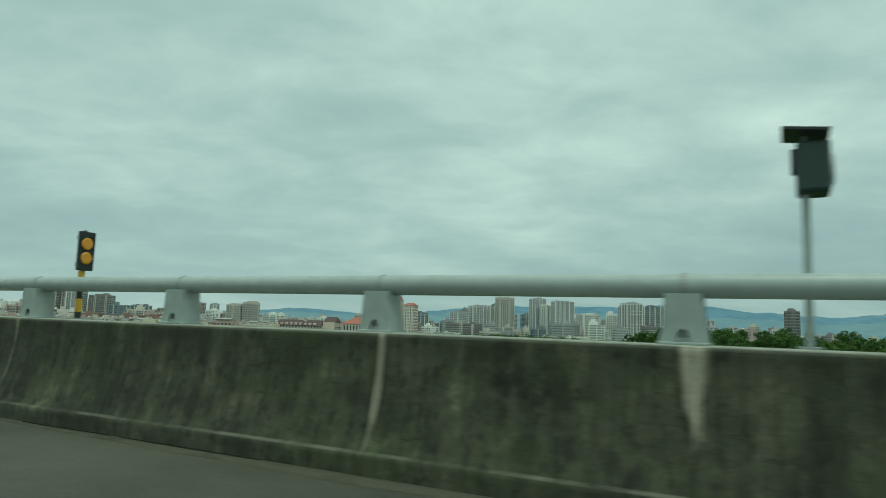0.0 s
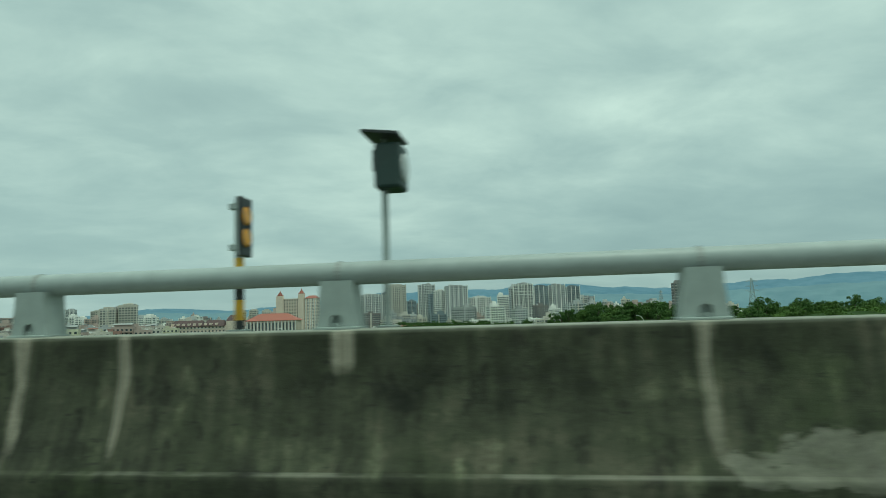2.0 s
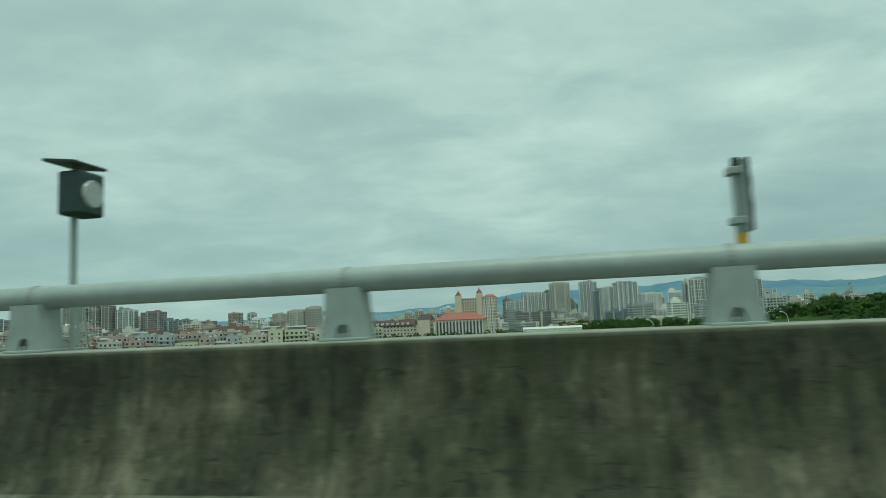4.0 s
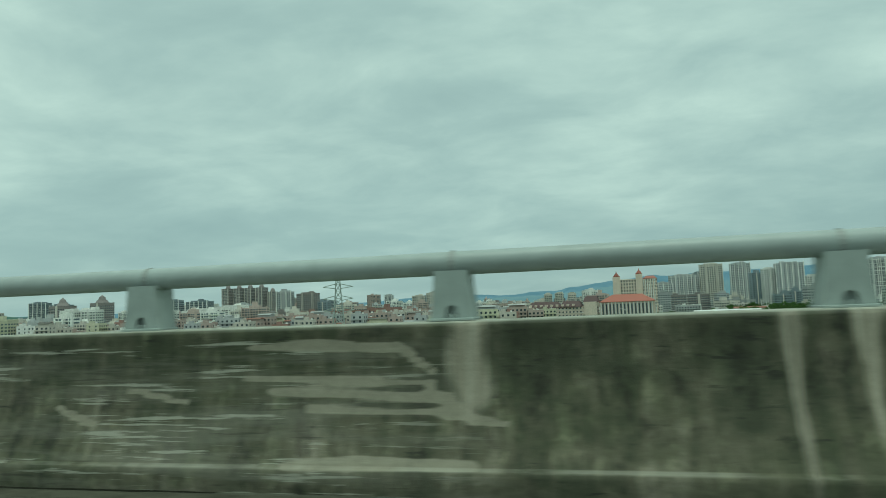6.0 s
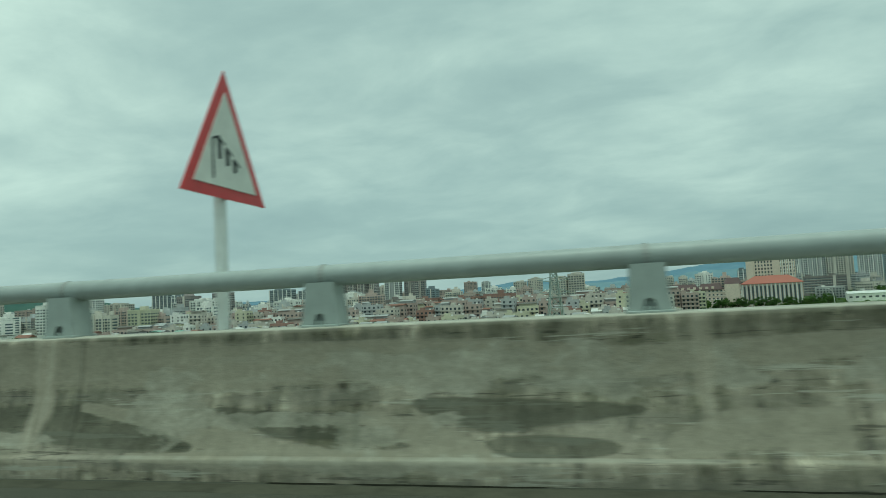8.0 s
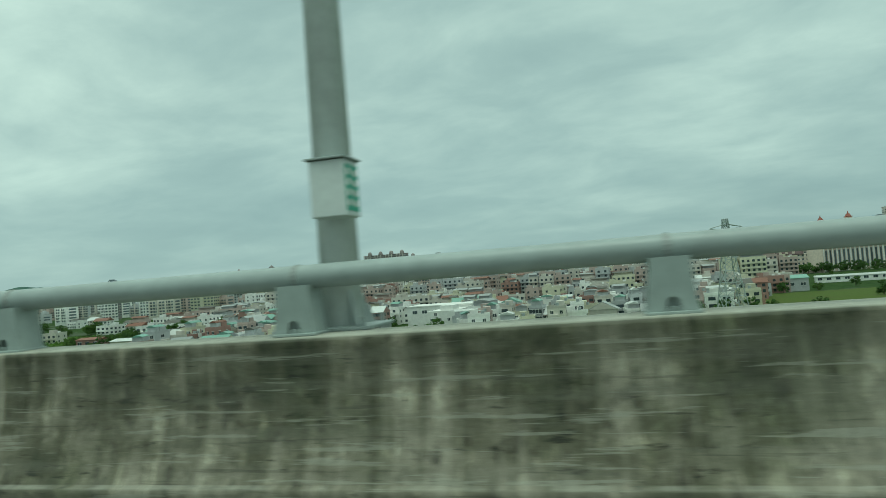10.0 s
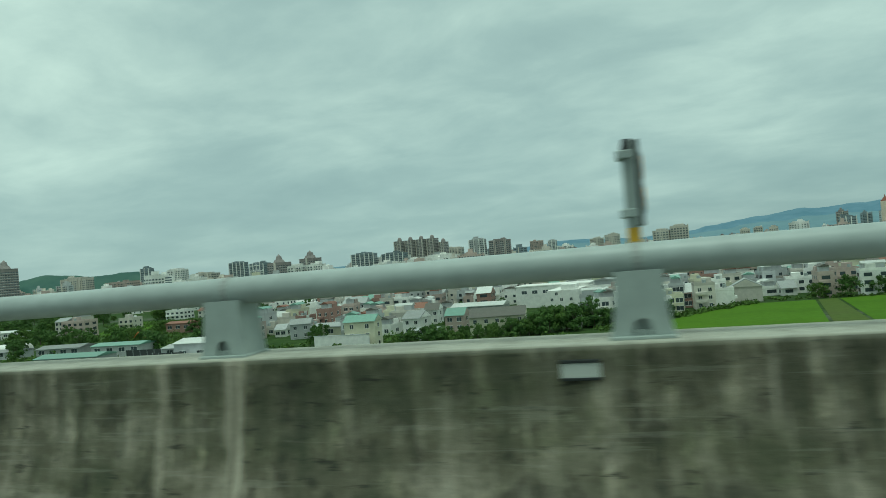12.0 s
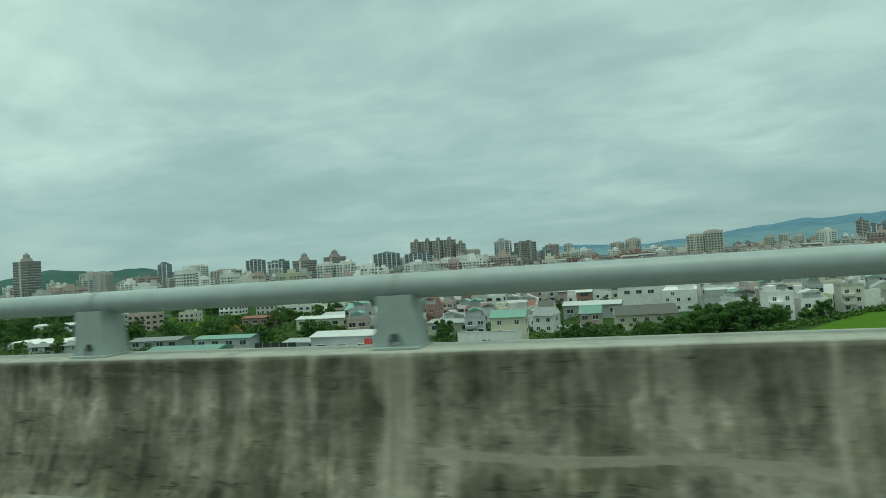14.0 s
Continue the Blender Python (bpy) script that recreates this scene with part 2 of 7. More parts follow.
def asphalt_material():
    m, nt, bsdf = base_material("asphalt", 0.85)
    at = nt.nodes.new("ShaderNodeTexCoord").outputs["Object"]
    a = node(nt, "ShaderNodeTexNoise", Scale=70.0, Detail=4.0, Roughness=0.7)
    b = node(nt, "ShaderNodeTexNoise", Scale=0.9, Detail=7.0, Roughness=0.65)
    link(nt, at, a.inputs[0])
    link(nt, at, b.inputs[0])
    colour = ramp(nt, b.outputs[0], [(0.3, (0.036, 0.038, 0.026)), (0.7, (0.078, 0.078, 0.056))])
    colour = mix(nt, 1.0, colour, ramp(nt, a.outputs[0], [(0.3, 0.65), (0.75, 1.45)]), "MULTIPLY")
    link(nt, colour, bsdf.inputs["Base Color"])
    bumped(nt, bsdf, a.outputs[0], 0.6, 0.006)
    return m


def land_material():
    m, nt, bsdf = base_material("plain_ground", 1.0)
    bsdf.inputs["Specular IOR Level"].default_value = 0.05
    at = nt.nodes.new("ShaderNodeTexCoord").outputs["Object"]
    a = node(nt, "ShaderNodeTexNoise", Scale=0.012, Detail=8.0, Roughness=0.6)
    b = node(nt, "ShaderNodeTexNoise", Scale=0.15, Detail=6.0, Roughness=0.7)
    c = node(nt, "ShaderNodeTexVoronoi", Scale=0.02)
    for n in (a, b, c):
        link(nt, at, n.inputs[0])
    green = mix(nt, ramp(nt, b.outputs[0], [(0.35, 0.0), (0.65, 1.0)]), (0.022, 0.045, 0.012), (0.06, 0.095, 0.03))
    grey = mix(nt, ramp(nt, b.outputs[0], [(0.35, 0.0), (0.65, 1.0)]), (0.09, 0.10, 0.08), (0.16, 0.16, 0.14))
    town = ramp(nt, calc(nt, "ADD", calc(nt, "MULTIPLY", a.outputs[0], 0.7), calc(nt, "MULTIPLY", c.outputs["Distance"], 0.004)), [(0.40, 0.0), (0.47, 1.0)])
    link(nt, mix(nt, town, green, grey), bsdf.inputs["Base Color"])
    return m


def leaf_material(name, dark, light):
    m, nt, bsdf = base_material(name, 0.75)
    bsdf.inputs["Specular IOR Level"].default_value = 0.2
    geo = nt.nodes.new("ShaderNodeNewGeometry")
    info = nt.nodes.new("ShaderNodeObjectInfo")
    pick = calc(nt, "ADD", calc(nt, "MULTIPLY", geo.outputs["Random Per Island"], 0.7), calc(nt, "MULTIPLY", info.outputs["Random"], 0.3))
    link(nt, mix(nt, pick, dark, light), bsdf.inputs["Base Color"])
    return m


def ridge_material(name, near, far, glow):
    """Far woods with the haze of distance painted into colour and a faint glow."""
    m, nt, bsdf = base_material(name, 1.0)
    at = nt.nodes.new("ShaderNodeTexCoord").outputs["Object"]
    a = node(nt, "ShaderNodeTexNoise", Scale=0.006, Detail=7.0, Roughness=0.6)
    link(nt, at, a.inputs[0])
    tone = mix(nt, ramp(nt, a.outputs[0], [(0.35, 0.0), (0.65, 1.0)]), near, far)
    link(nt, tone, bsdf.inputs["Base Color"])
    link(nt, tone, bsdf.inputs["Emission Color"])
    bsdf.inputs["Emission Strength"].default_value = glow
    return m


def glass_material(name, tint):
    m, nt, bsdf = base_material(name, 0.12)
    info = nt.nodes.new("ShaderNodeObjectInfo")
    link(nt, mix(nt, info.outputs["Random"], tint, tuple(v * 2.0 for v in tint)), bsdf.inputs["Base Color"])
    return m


def plate_material(name, colour):
    """Pale painted steel with long scratches along the traffic."""
    m = plain(name, colour, 0.5, 0.0, 5.0, 0.35, (0.3, 0.3, 0.26))
    nt = m.node_tree
    bsdf = nt.nodes["Principled BSDF"]
    now = bsdf.inputs["Base Color"].links[0].from_socket
    mp = nt.nodes.new("ShaderNodeMapping")
    mp.inputs["Rotation"].default_value, mp.inputs["Scale"].default_value = (0, 0.1, 0), (0.5, 1.0, 13.0)
    link(nt, nt.nodes.new("ShaderNodeTexCoord").outputs["Object"], mp.inputs[0])
    n = node(nt, "ShaderNodeTexNoise", Scale=2.2, Detail=4.0, Roughness=0.6)
    link(nt, mp.outputs[0], n.inputs[0])
    link(nt, mix(nt, ramp(nt, n.outputs[0], [(0.34, 0.75), (0.38, 0.0)]), now, (0.14, 0.14, 0.125)), bsdf.inputs["Base Color"])
    return m


CONCRETE = parapet_material()
PLATE = plate_material("scratched_plate_paint", (0.56, 0.565, 0.53))
PLATEGREY = plate_material("greyed_plate_paint", (0.45, 0.465, 0.445))
ASPHALT = asphalt_material()
CRACK = plain("black_soil", (0.018, 0.019, 0.013), 1.0, 0.0, 30.0, 0.4, (0.04, 0.04, 0.03), sheen=0.05)
SILT = plain("gutter_dust", (0.085, 0.083, 0.062), 0.95, 0.0, 30.0, 0.7, (0.03, 0.03, 0.022), sheen=0.1)
LAND = land_material()
STEEL = plain("galvanised_steel_paint", (0.345, 0.385, 0.372), 0.45, 0.0, 9.0, 0.45, (0.26, 0.28, 0.265))
POSTPAINT = plain("bracket_paint", (0.34, 0.382, 0.36), 0.55, 0.0, 9.0, 0.5, (0.19, 0.215, 0.195))
RING = plain("grimy_clamp_steel", (0.3, 0.315, 0.295), 0.6, 0.0, 20.0, 0.5, (0.09, 0.08, 0.06))
POLE = plain("lamp_pole_paint", (0.70, 0.73, 0.71), 0.5, 0.0, 8.0, 0.2, (0.3, 0.31, 0.29))
SLAB = plain("bridge_concrete", (0.28, 0.27, 0.24), 0.9, 0.0, 3.0, 0.5)
BLACK = plain("black_plastic", (0.018, 0.022, 0.022), 0.45, 0.0, 20.0, 0.2, (0.06, 0.06, 0.055))
DARKGREEN = plain("dark_green_housing", (0.022, 0.045, 0.04), 0.5, 0.0, 20.0, 0.2, (0.07, 0.07, 0.06))
AMBER = plain("amber_lens", (0.75, 0.33, 0.03), 0.25, 0.0, 60.0, 0.1)
YELLOW = plain("yellow_paint", (0.62, 0.36, 0.03), 0.55, 0.0, 15.0, 0.25)
WHITE = plain("white_board", (0.72, 0.72, 0.67), 0.5, 0.0, 6.0, 0.25, (0.4, 0.39, 0.34))
OFFWHITE = plain("stained_white_paint", (0.50, 0.52, 0.48), 0.55, 0.0, 5.0, 0.4, (0.3, 0.3, 0.26))
COVERGREY = plain("mortar_cover", (0.30, 0.28, 0.205), 0.8, 0.0, 9.0, 0.5, (0.17, 0.16, 0.12))
COVERPALE = plain("pale_cover", (0.60, 0.575, 0.48), 0.65, 0.0, 9.0, 0.45, (0.34, 0.32, 0.25))
SIGNGREEN = plain("sign_green", (0.0, 0.32, 0.18), 0.4, 0.0, 6.0, 0.1, (0.03, 0.16, 0.1))
SIGNRED = plain("sign_red", (0.55, 0.03, 0.035), 0.4, 0.0, 6.0, 0.1)
PHONEGREEN = plain("telephone_green", (0.01, 0.17, 0.14), 0.45, 0.0, 10.0, 0.15)
RUST = plain("rusty_sheet", (0.07, 0.032, 0.024), 0.75, 0.3, 14.0, 0.4, (0.06, 0.03, 0.02))
LAMPFACE = plain("frosted_lens", (0.45, 0.47, 0.46), 0.25, 0.0, 30.0, 0.2)
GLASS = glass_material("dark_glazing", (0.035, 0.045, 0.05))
# paler copy of the glazing, air haze painted in for far buildings
FARGLASS = glass_material("haze_painted_glazing", (0.07, 0.085, 0.092))
LEAF_A = leaf_material("leaves_deep", (0.03, 0.07, 0.016), (0.095, 0.165, 0.036))
LEAF_B = leaf_material("leaves_fresh", (0.042, 0.088, 0.018), (0.12, 0.19, 0.04))
BARK = plain("bark", (0.10, 0.08, 0.06), 0.9, 0.0, 8.0, 0.3)
PADDY = plain("paddy_green", (0.082, 0.155, 0.014), 0.9, 0.0, 0.6, 0.6, (0.055, 0.11, 0.012), sheen=0.05)
GRASS = plain("rough_grass", (0.085, 0.115, 0.03), 0.95, 0.0, 0.5, 0.6, (0.085, 0.09, 0.04), sheen=0.05)
FACADES = {
    "white": plain("white_render", (0.8, 0.79, 0.75), 0.8, 0.0, 0.7, 0.3, (0.42, 0.4, 0.35), 0.1),
    "beige": plain("beige_tile", (0.56, 0.525, 0.465), 0.75, 0.0, 0.7, 0.3, (0.3, 0.27, 0.22), 0.2),
    "pink": plain("pinkish_tile", (0.44, 0.355, 0.315), 0.75, 0.0, 0.7, 0.3, (0.3, 0.22, 0.18), 0.2),
    "brown": plain("brown_tile", (0.25, 0.225, 0.215), 0.7, 0.0, 0.7, 0.3, (0.13, 0.11, 0.1), 0.15),
    "brick": plain("red_brick_tile", (0.33, 0.20, 0.165), 0.75, 0.0, 0.7, 0.3, (0.2, 0.11, 0.08), 0.15),
    "grey": plain("grey_render", (0.44, 0.45, 0.45), 0.8, 0.0, 0.7, 0.35, (0.2, 0.2, 0.19), 0.25),
    "dark": plain("dark_curtain_wall", (0.19, 0.23, 0.25), 0.4, 0.0, 0.7, 0.2, (0.08, 0.09, 0.1), 0.2),
    "cream": plain("cream_stone", (0.68, 0.57, 0.48), 0.8, 0.0, 0.7, 0.2, (0.38, 0.32, 0.25), 0.1),
    "yellow": plain("pale_yellow_render", (0.58, 0.56, 0.42), 0.8, 0.0, 0.7, 0.3, (0.35, 0.33, 0.22), 0.15),
}
DECK = plain("weathered_roof_deck", (0.17, 0.165, 0.15), 0.9, 0.0, 0.9, 0.5, (0.08, 0.078, 0.07))
ROOFS = {
    "red": plain("red_roof_tile", (0.31, 0.105, 0.075), 0.7, 0.0, 1.2, 0.25, (0.22, 0.09, 0.06), 0.1),
    "maroon": plain("maroon_roof_tile", (0.075, 0.04, 0.04), 0.7, 0.0, 1.2, 0.25),
    "green": plain("green_sheet_roof", (0.19, 0.33, 0.265), 0.5, 0.0, 1.2, 0.3, (0.18, 0.28, 0.22), 0.2),
    "grey": plain("grey_sheet_roof", (0.30, 0.31, 0.30), 0.55, 0.0, 1.2, 0.4, (0.2, 0.19, 0.17), 0.3),
    "white": plain("pale_sheet_roof", (0.55, 0.56, 0.53), 0.55, 0.0, 1.2, 0.4, (0.35, 0.34, 0.3), 0.15),
    "blue": plain("blue_sheet_roof", (0.19, 0.23, 0.25), 0.5, 0.0, 1.2, 0.3, (0.1, 0.16, 0.2), 0.2),
    "rust": plain("rusted_sheet_roof", (0.20, 0.09, 0.06), 0.7, 0.0, 1.2, 0.4, (0.12, 0.07, 0.05), 0.2),
    "slate": plain("dark_tile_roof", (0.12, 0.115, 0.10), 0.8, 0.0, 1.2, 0.3),
}


# ---- building helpers ----
def part(name, bm, mat, parent=None, label="", smooth=False):
    me = bpy.data.meshes.new(name)
    bm.normal_update()
    bm.to_mesh(me)
    bm.free()
    return part_mesh(name, me, mat, parent, label, smooth)


def part_mesh(name, me, mat, parent=None, label="", smooth=False):
    if mat and not me.materials:
        me.materials.append(mat)
    if smooth:
        me.polygons.foreach_set("use_smooth", [True] * len(me.polygons))
    ob = new(name, me)
    if parent:
        ob.parent = parent
    if label:
        ob["label"] = label
    return ob


def root(name, m, label, category, group="", kind=""):
    ob = new(name)
    ob.empty_display_size = 0.2
    ob.matrix_world = m
    return tagged(ob, label, category, group, kind)


def block(bm, a, b, bevel=0.0):
    """A box from corner a to corner b, with its edges bevelled."""
    made = bmesh.ops.create_cube(bm, size=1)["verts"]
    for v in made:
        v.co = Vector([(a[i] + b[i]) / 2 + v.co[i] * (b[i] - a[i]) for i in range(3)])
    if bevel:
        edges = list({e for v in made for e in v.link_edges})
        bmesh.ops.bevel(bm, geom=edges, offset=bevel, segments=2, affect="EDGES", profile=0.5)
    return made


def rod(bm, p, q, r0, r1=None, sides=12, caps=True):
    p, q = Vector(p), Vector(q)
    made = bmesh.ops.create_cone(bm, cap_ends=caps, segments=sides, radius1=r0, radius2=r0 if r1 is None else r1, depth=(q - p).length)["verts"]
    m = Matrix.Translation((p + q) / 2) @ (q - p).to_track_quat("Z", "Y").to_matrix().to_4x4()
    for v in made:
        v.co = m @ v.co
    return made


def slab(bm, outline, y0, y1):
    """An outline in x and z, extruded from y0 to y1."""
    front = [bm.verts.new((x, y0, z)) for x, z in outline]
    back = [bm.verts.new((x, y1, z)) for x, z in outline]
    n = len(outline)
    bm.faces.new(front)
    bm.faces.new(back[::-1])
    for k in range(n):
        bm.faces.new((front[k], back[k], back[(k + 1) % n], front[(k + 1) % n]))


def tube(points, r, sides=16):
    """A pipe along points."""
    verts, faces, pts = [], [], [Vector(p) for p in points]
    for k, p in enumerate(pts):
        way = (pts[min(k + 1, len(pts) - 1)] - pts[max(k - 1, 0)]).normalized()
        side = way.cross((0, 0, 1)).normalized()
        up = side.cross(way)
        for j in range(sides):
            a = 2 * math.pi * j / sides
            verts.append(p + side * (r * math.cos(a)) + up * (r * math.sin(a)))
        if k:
            for j in range(sides):
                i, n = (k - 1) * sides, (j + 1) % sides
                faces.append((i + j, i + n, i + sides + n, i + sides + j))
    faces.append(tuple(range(sides))[::-1])
    faces.append(tuple(range(len(verts) - sides, len(verts))))
    me = bpy.data.meshes.new("pipe")
    me.from_pydata(verts, [], faces)
    return me


# ---- the parapet: stains, runs and scrapes by station and height ----
CLEAN = [(-60, -.02), (10, -.03), (18, -.1), (30, -.1), (33, .08), (43, .12), (46, .06), (54, .03), (62, .06), (105, .14), (118, .2), (124, .14), (131, .2), (142, .24), (149, .24), (153, .26), (157, .6), (168, .52), (172, .5), (178, .56), (183, .5), (186, .34), (189, .42),
         (192, .6), (203, .6), (207, .4), (210, .48), (215, .48), (240, .5), (265, .36), (275, .46), (280, .8), (288, .62), (293, .4), (304, .38), (311, .4), (313, .6), (317, .7), (320, .42), (326, .38), (329, .3), (333, .3), (337, .4), (341, .52), (347, .42), (400, .46)]
SCRAPE = [(-60, 0.0), (140, 0.0), (149, 0.0), (150, 0.8), (154, 0.7), (157, 0.35), (170, 0.45), (175, 0.2), (180, 0.5), (184, 0.9), (190, 0.75), (205, 0.9), (217, 0.75),
          (240, 0.5), (262, 0.35), (270, 0.6), (276, 0.3), (280, 0.75), (288, 0.5), (293, 0.15), (400, 0.1)]
# lime runs: station, width, reach down, strength
RUNS_A = [(2.39, .05, .85, .8), (.43, .12, .6, .6), (16.37, .17, .35, .8), (14.22, .06, .85, .8), (12.23, .1, .5, .35), (28.46, .07, .8, .7), (27.19, .07, .8, .7),
          (26.1, .13, .95, 1.), (31.3, .07, .9, .9), (37.19, .08, .9, .8), (46.32, .07, .8, .7), (43.94, .14, .6, .7), (52.99, .1, .85, .6), (52.32, .06, .9, .9), (50.99, .12, .3, .6)]
RUNS_B = [(114.3, .2, .85, .75), (112.29, .13, .95, 1.), (110.48, .2, .5, .6), (127.15, .1, .7, .8), (125.11, .17, .8, .9), (124.9, .06, .5, .6), (123.03, .17, .9, .85),
          (139.46, .08, .4, .6), (138.87, .06, .9, .9), (138.38, .1, .9, .7), (137.16, .1, .9, .8), (135.24, .16, .9, .9), (149.24, .2, .6, .9), (147.64, .07, .95, .9), (147.3, .1, .8, .7)]
RUNS_C = [(164.28, .15, .6, .6), (163.65, .07, .9, .9), (161.86, .14, .8, .5), (177.26, .06, .8, .8), (176.74, .07, .9, .9), (172.06, .2, .95, .9), (188.48, .07, .95, .9),
          (201.2, .2, .9, .7), (196.95, .12, .8, .6), (213.2, .16, .9, .7), (212.87, .08, .9, .6), (271.87, .07, .95, .7), (269.85, .09, .95, .9)]
RUNS_D = [(285.06, .05, .6, .3), (284.45, .06, .95, .7), (281.95, .08, .9, .6), (296.56, .06, .9, .6), (296.15, .09, .95, .9), (293.76, .06, .8, .4), (309.42, .08, .7, .7),
          (308.04, .05, .95, .8), (307.62, .09, .4, .7), (305.49, .16, .4, .7), (320.3, .12, .95, .9), (332.56, .08, .95, .8), (330.26, .1, .95, .7), (343.4, .2, .95, .8), (341.37, .06, .9, .6)]
# pale patches: station, height, half length, half height
PATCHES_A = [(25.7, -.5, .25, .14), (24.55, -.63, .15, .035), (24.35, -.68, .17, .05), (24.14, -.75, .18, .06), (23.95, -.82, .14, .05), (25.86, -.58, .05, .16), (25.15, -.85, .26, .04), (34.75, -.57, .5, .16), (33.18, -.56, .42, .24), (36.46, -.48, .3, .09), (31.56, -.37, .26, .22),
             (39.93, -.71, .95, .12), (40.95, -.66, .33, .18), (37.81, -.78, .22, .05), (36.48, -.5, .6, .07), (46.82, -.66, 1.3, .14), (43.6, -.52, .2, .2), (48.4, -.72, .5, .17)]
PATCHES_C = [(203.6, -.3, 1.6, .13), (202.0, -.66, .9, .06), (200.2, -.5, .25, .3), (199.0, -.55, .9, .05), (205.8, -.35, .9, .2), (206.9, -.68, .7, .1), (194.4, -.3, 1.5, .2), (193.0, -.66, 1.2, .12),
             (188.3, -.45, .9, .22), (183.7, -.35, 1.4, .2), (181.5, -.66, 1.0, .12), (214.5, -.4, 1.5, .24), (176.0, -.5, 1.2, .2), (166.0, -.35, 1.0, .2), (172.5, -.6, 1.1, .14), (316.5, -.45, 1.0, .3)]
PATCHES_B = [(186.67, -.3, 1.2, .12), (185.34, -.62, .8, .15), (198.72, -.8, .9, .06), (198.78, -.63, .4, .12), (197.6, -.28, 1.4, .15), (210.28, -.38, .8, .15), (209.18, -.67, .6, .14),
             (281.4, -.62, .4, .1), (168.6, -.7, .9, .12), (156.0, -.5, 1.1, .12), (202.3, -.72, .5, .12), (279.0, -.75, 1.0, .08), (315.3, -.3, .6, .25)]
# rubbed pale swaths and scratches, each a chain of station, height and half width
RUBS_A = [[(150.55, -.12, .02), (150.13, -.11, .034), (149.59, -.14, .026)], [(150.58, -.29, .02), (149.99, -.31, .022), (149.45, -.33, .02)], [(150.4, -.37, .02), (149.82, -.39, .03), (149.34, -.41, .025)],
          [(150.18, -.46, .02), (149.49, -.48, .02), (149.04, -.54, .02)], [(149.66, -.12, .032), (149.43, -.28, .02)], [(149.46, -.37, .032), (149.22, -.52, .037)], [(151.83, -.45, .02), (151.54, -.55, .026)],
          [(151.33, -.35, .02), (150.93, -.43, .02)], [(150.27, -.75, .02), (149.82, -.73, .035), (149.21, -.74, .02)], [(162.53, -.25, .02), (162.07, -.3, .022), (161.7, -.36, .02)]]
RUBS_B = [[(187.88, -.23, .06), (187.13, -.2, .09), (186.47, -.22, .12), (185.92, -.32, .14), (185.48, -.52, .16), (185.11, -.67, .11), (184.67, -.75, .03)], [(186.32, -.07, .03), (185.46, -.2, .04), (184.73, -.38, .047), (183.97, -.45, .1)],
          [(185.33, -.08, .053), (184.57, -.18, .087), (183.89, -.29, .119)], [(164.63, -.73, .03), (163.01, -.745, .02), (161.66, -.74, .02)], [(174.49, -.69, .03), (173.98, -.69, .05), (173.2, -.72, .03)]]
RUBS_C = [[(200.84, -.46, .035), (200.22, -.57, .05), (199.71, -.71, .07), (199.14, -.76, .07)], [(199.97, -.47, .02), (199.77, -.6, .035), (199.56, -.7, .035)], [(200.46, -.76, .02), (199.36, -.76, .05), (198.46, -.77, .06), (197.98, -.78, .02)],
          [(198.88, -.54, .042), (198.53, -.62, .088), (198.16, -.74, .06)], [(201.59, -.18, .15), (199.81, -.22, .15), (198.33, -.2, .11), (197.37, -.26, .09), (196.06, -.18, .07)], [(197.09, -.69, .08), (196.83, -.61, .1), (196.36, -.61, .1)]]
RUBS_D = [[(212.74, -.25, .022), (212.19, -.29, .024), (211.64, -.39, .029), (211.03, -.45, .027), (210.43, -.48, .026)], [(211.03, -.19, .034), (210.43, -.26, .11), (209.87, -.38, .107), (209.7, -.39, .031)],
          [(210.18, -.49, .032), (209.66, -.61, .125), (209.2, -.67, .106), (208.66, -.73, .038)], [(209.12, -.24, .02), (208.41, -.36, .02)], [(208.69, -.54, .02), (208.41, -.59, .02)]]
RUBS_E = [[(281.87, -.64, .052), (281.6, -.6, .106), (281.34, -.56, .135)], [(282.34, -.27, .02), (281.85, -.31, .022), (281.29, -.28, .043)], [(282.08, -.15, .02), (281.29, -.2, .024)], [(285.77, -.28, .056), (285.51, -.38, .115), (285.18, -.63, .109)],
          [(272.94, -.26, .02), (272.22, -.23, .02)], [(271.8, -.33, .02), (271.2, -.32, .02), (270.55, -.38, .02)], [(271.73, -.44, .02), (270.73, -.42, .02)], [(271.03, -.46, .02), (270.5, -.51, .02), (270.26, -.57, .02)],
          [(343.24, -.49, .02), (342.55, -.52, .03), (341.93, -.5, .024), (341.4, -.55, .03)]]
# dark mossy places the rubbing has left
MOSS = [[(185.95, -.16, .025), (185.47, -.32, .025), (184.88, -.37, .024), (183.96, -.63, .034)], [(185.45, -.42, .026), (184.95, -.56, .085), (184.37, -.68, .114), (183.97, -.69, .069)], [(188.26, -.5, .126), (187.25, -.55, .167), (186.46, -.54, .155), (185.92, -.71, .046)],
        [(201.52, -.52, .077), (200.81, -.58, .149), (200.03, -.68, .055)], [(199.87, -.49, .023), (199.39, -.58, .081), (199.02, -.63, .042)], [(198.54, -.47, .034), (198.13, -.53, .1), (197.27, -.51, .026)], [(198.13, -.69, .026), (197.85, -.7, .072), (197.43, -.7, .032)],
        [(212.7, -.48, .099), (211.82, -.52, .146), (211.02, -.61, .114), (209.95, -.69, .062)], [(209.5, -.39, .031), (209.17, -.48, .095), (208.61, -.6, .084)]]
GAP = (313.82, 314.42)      # opening beside the emergency telephone


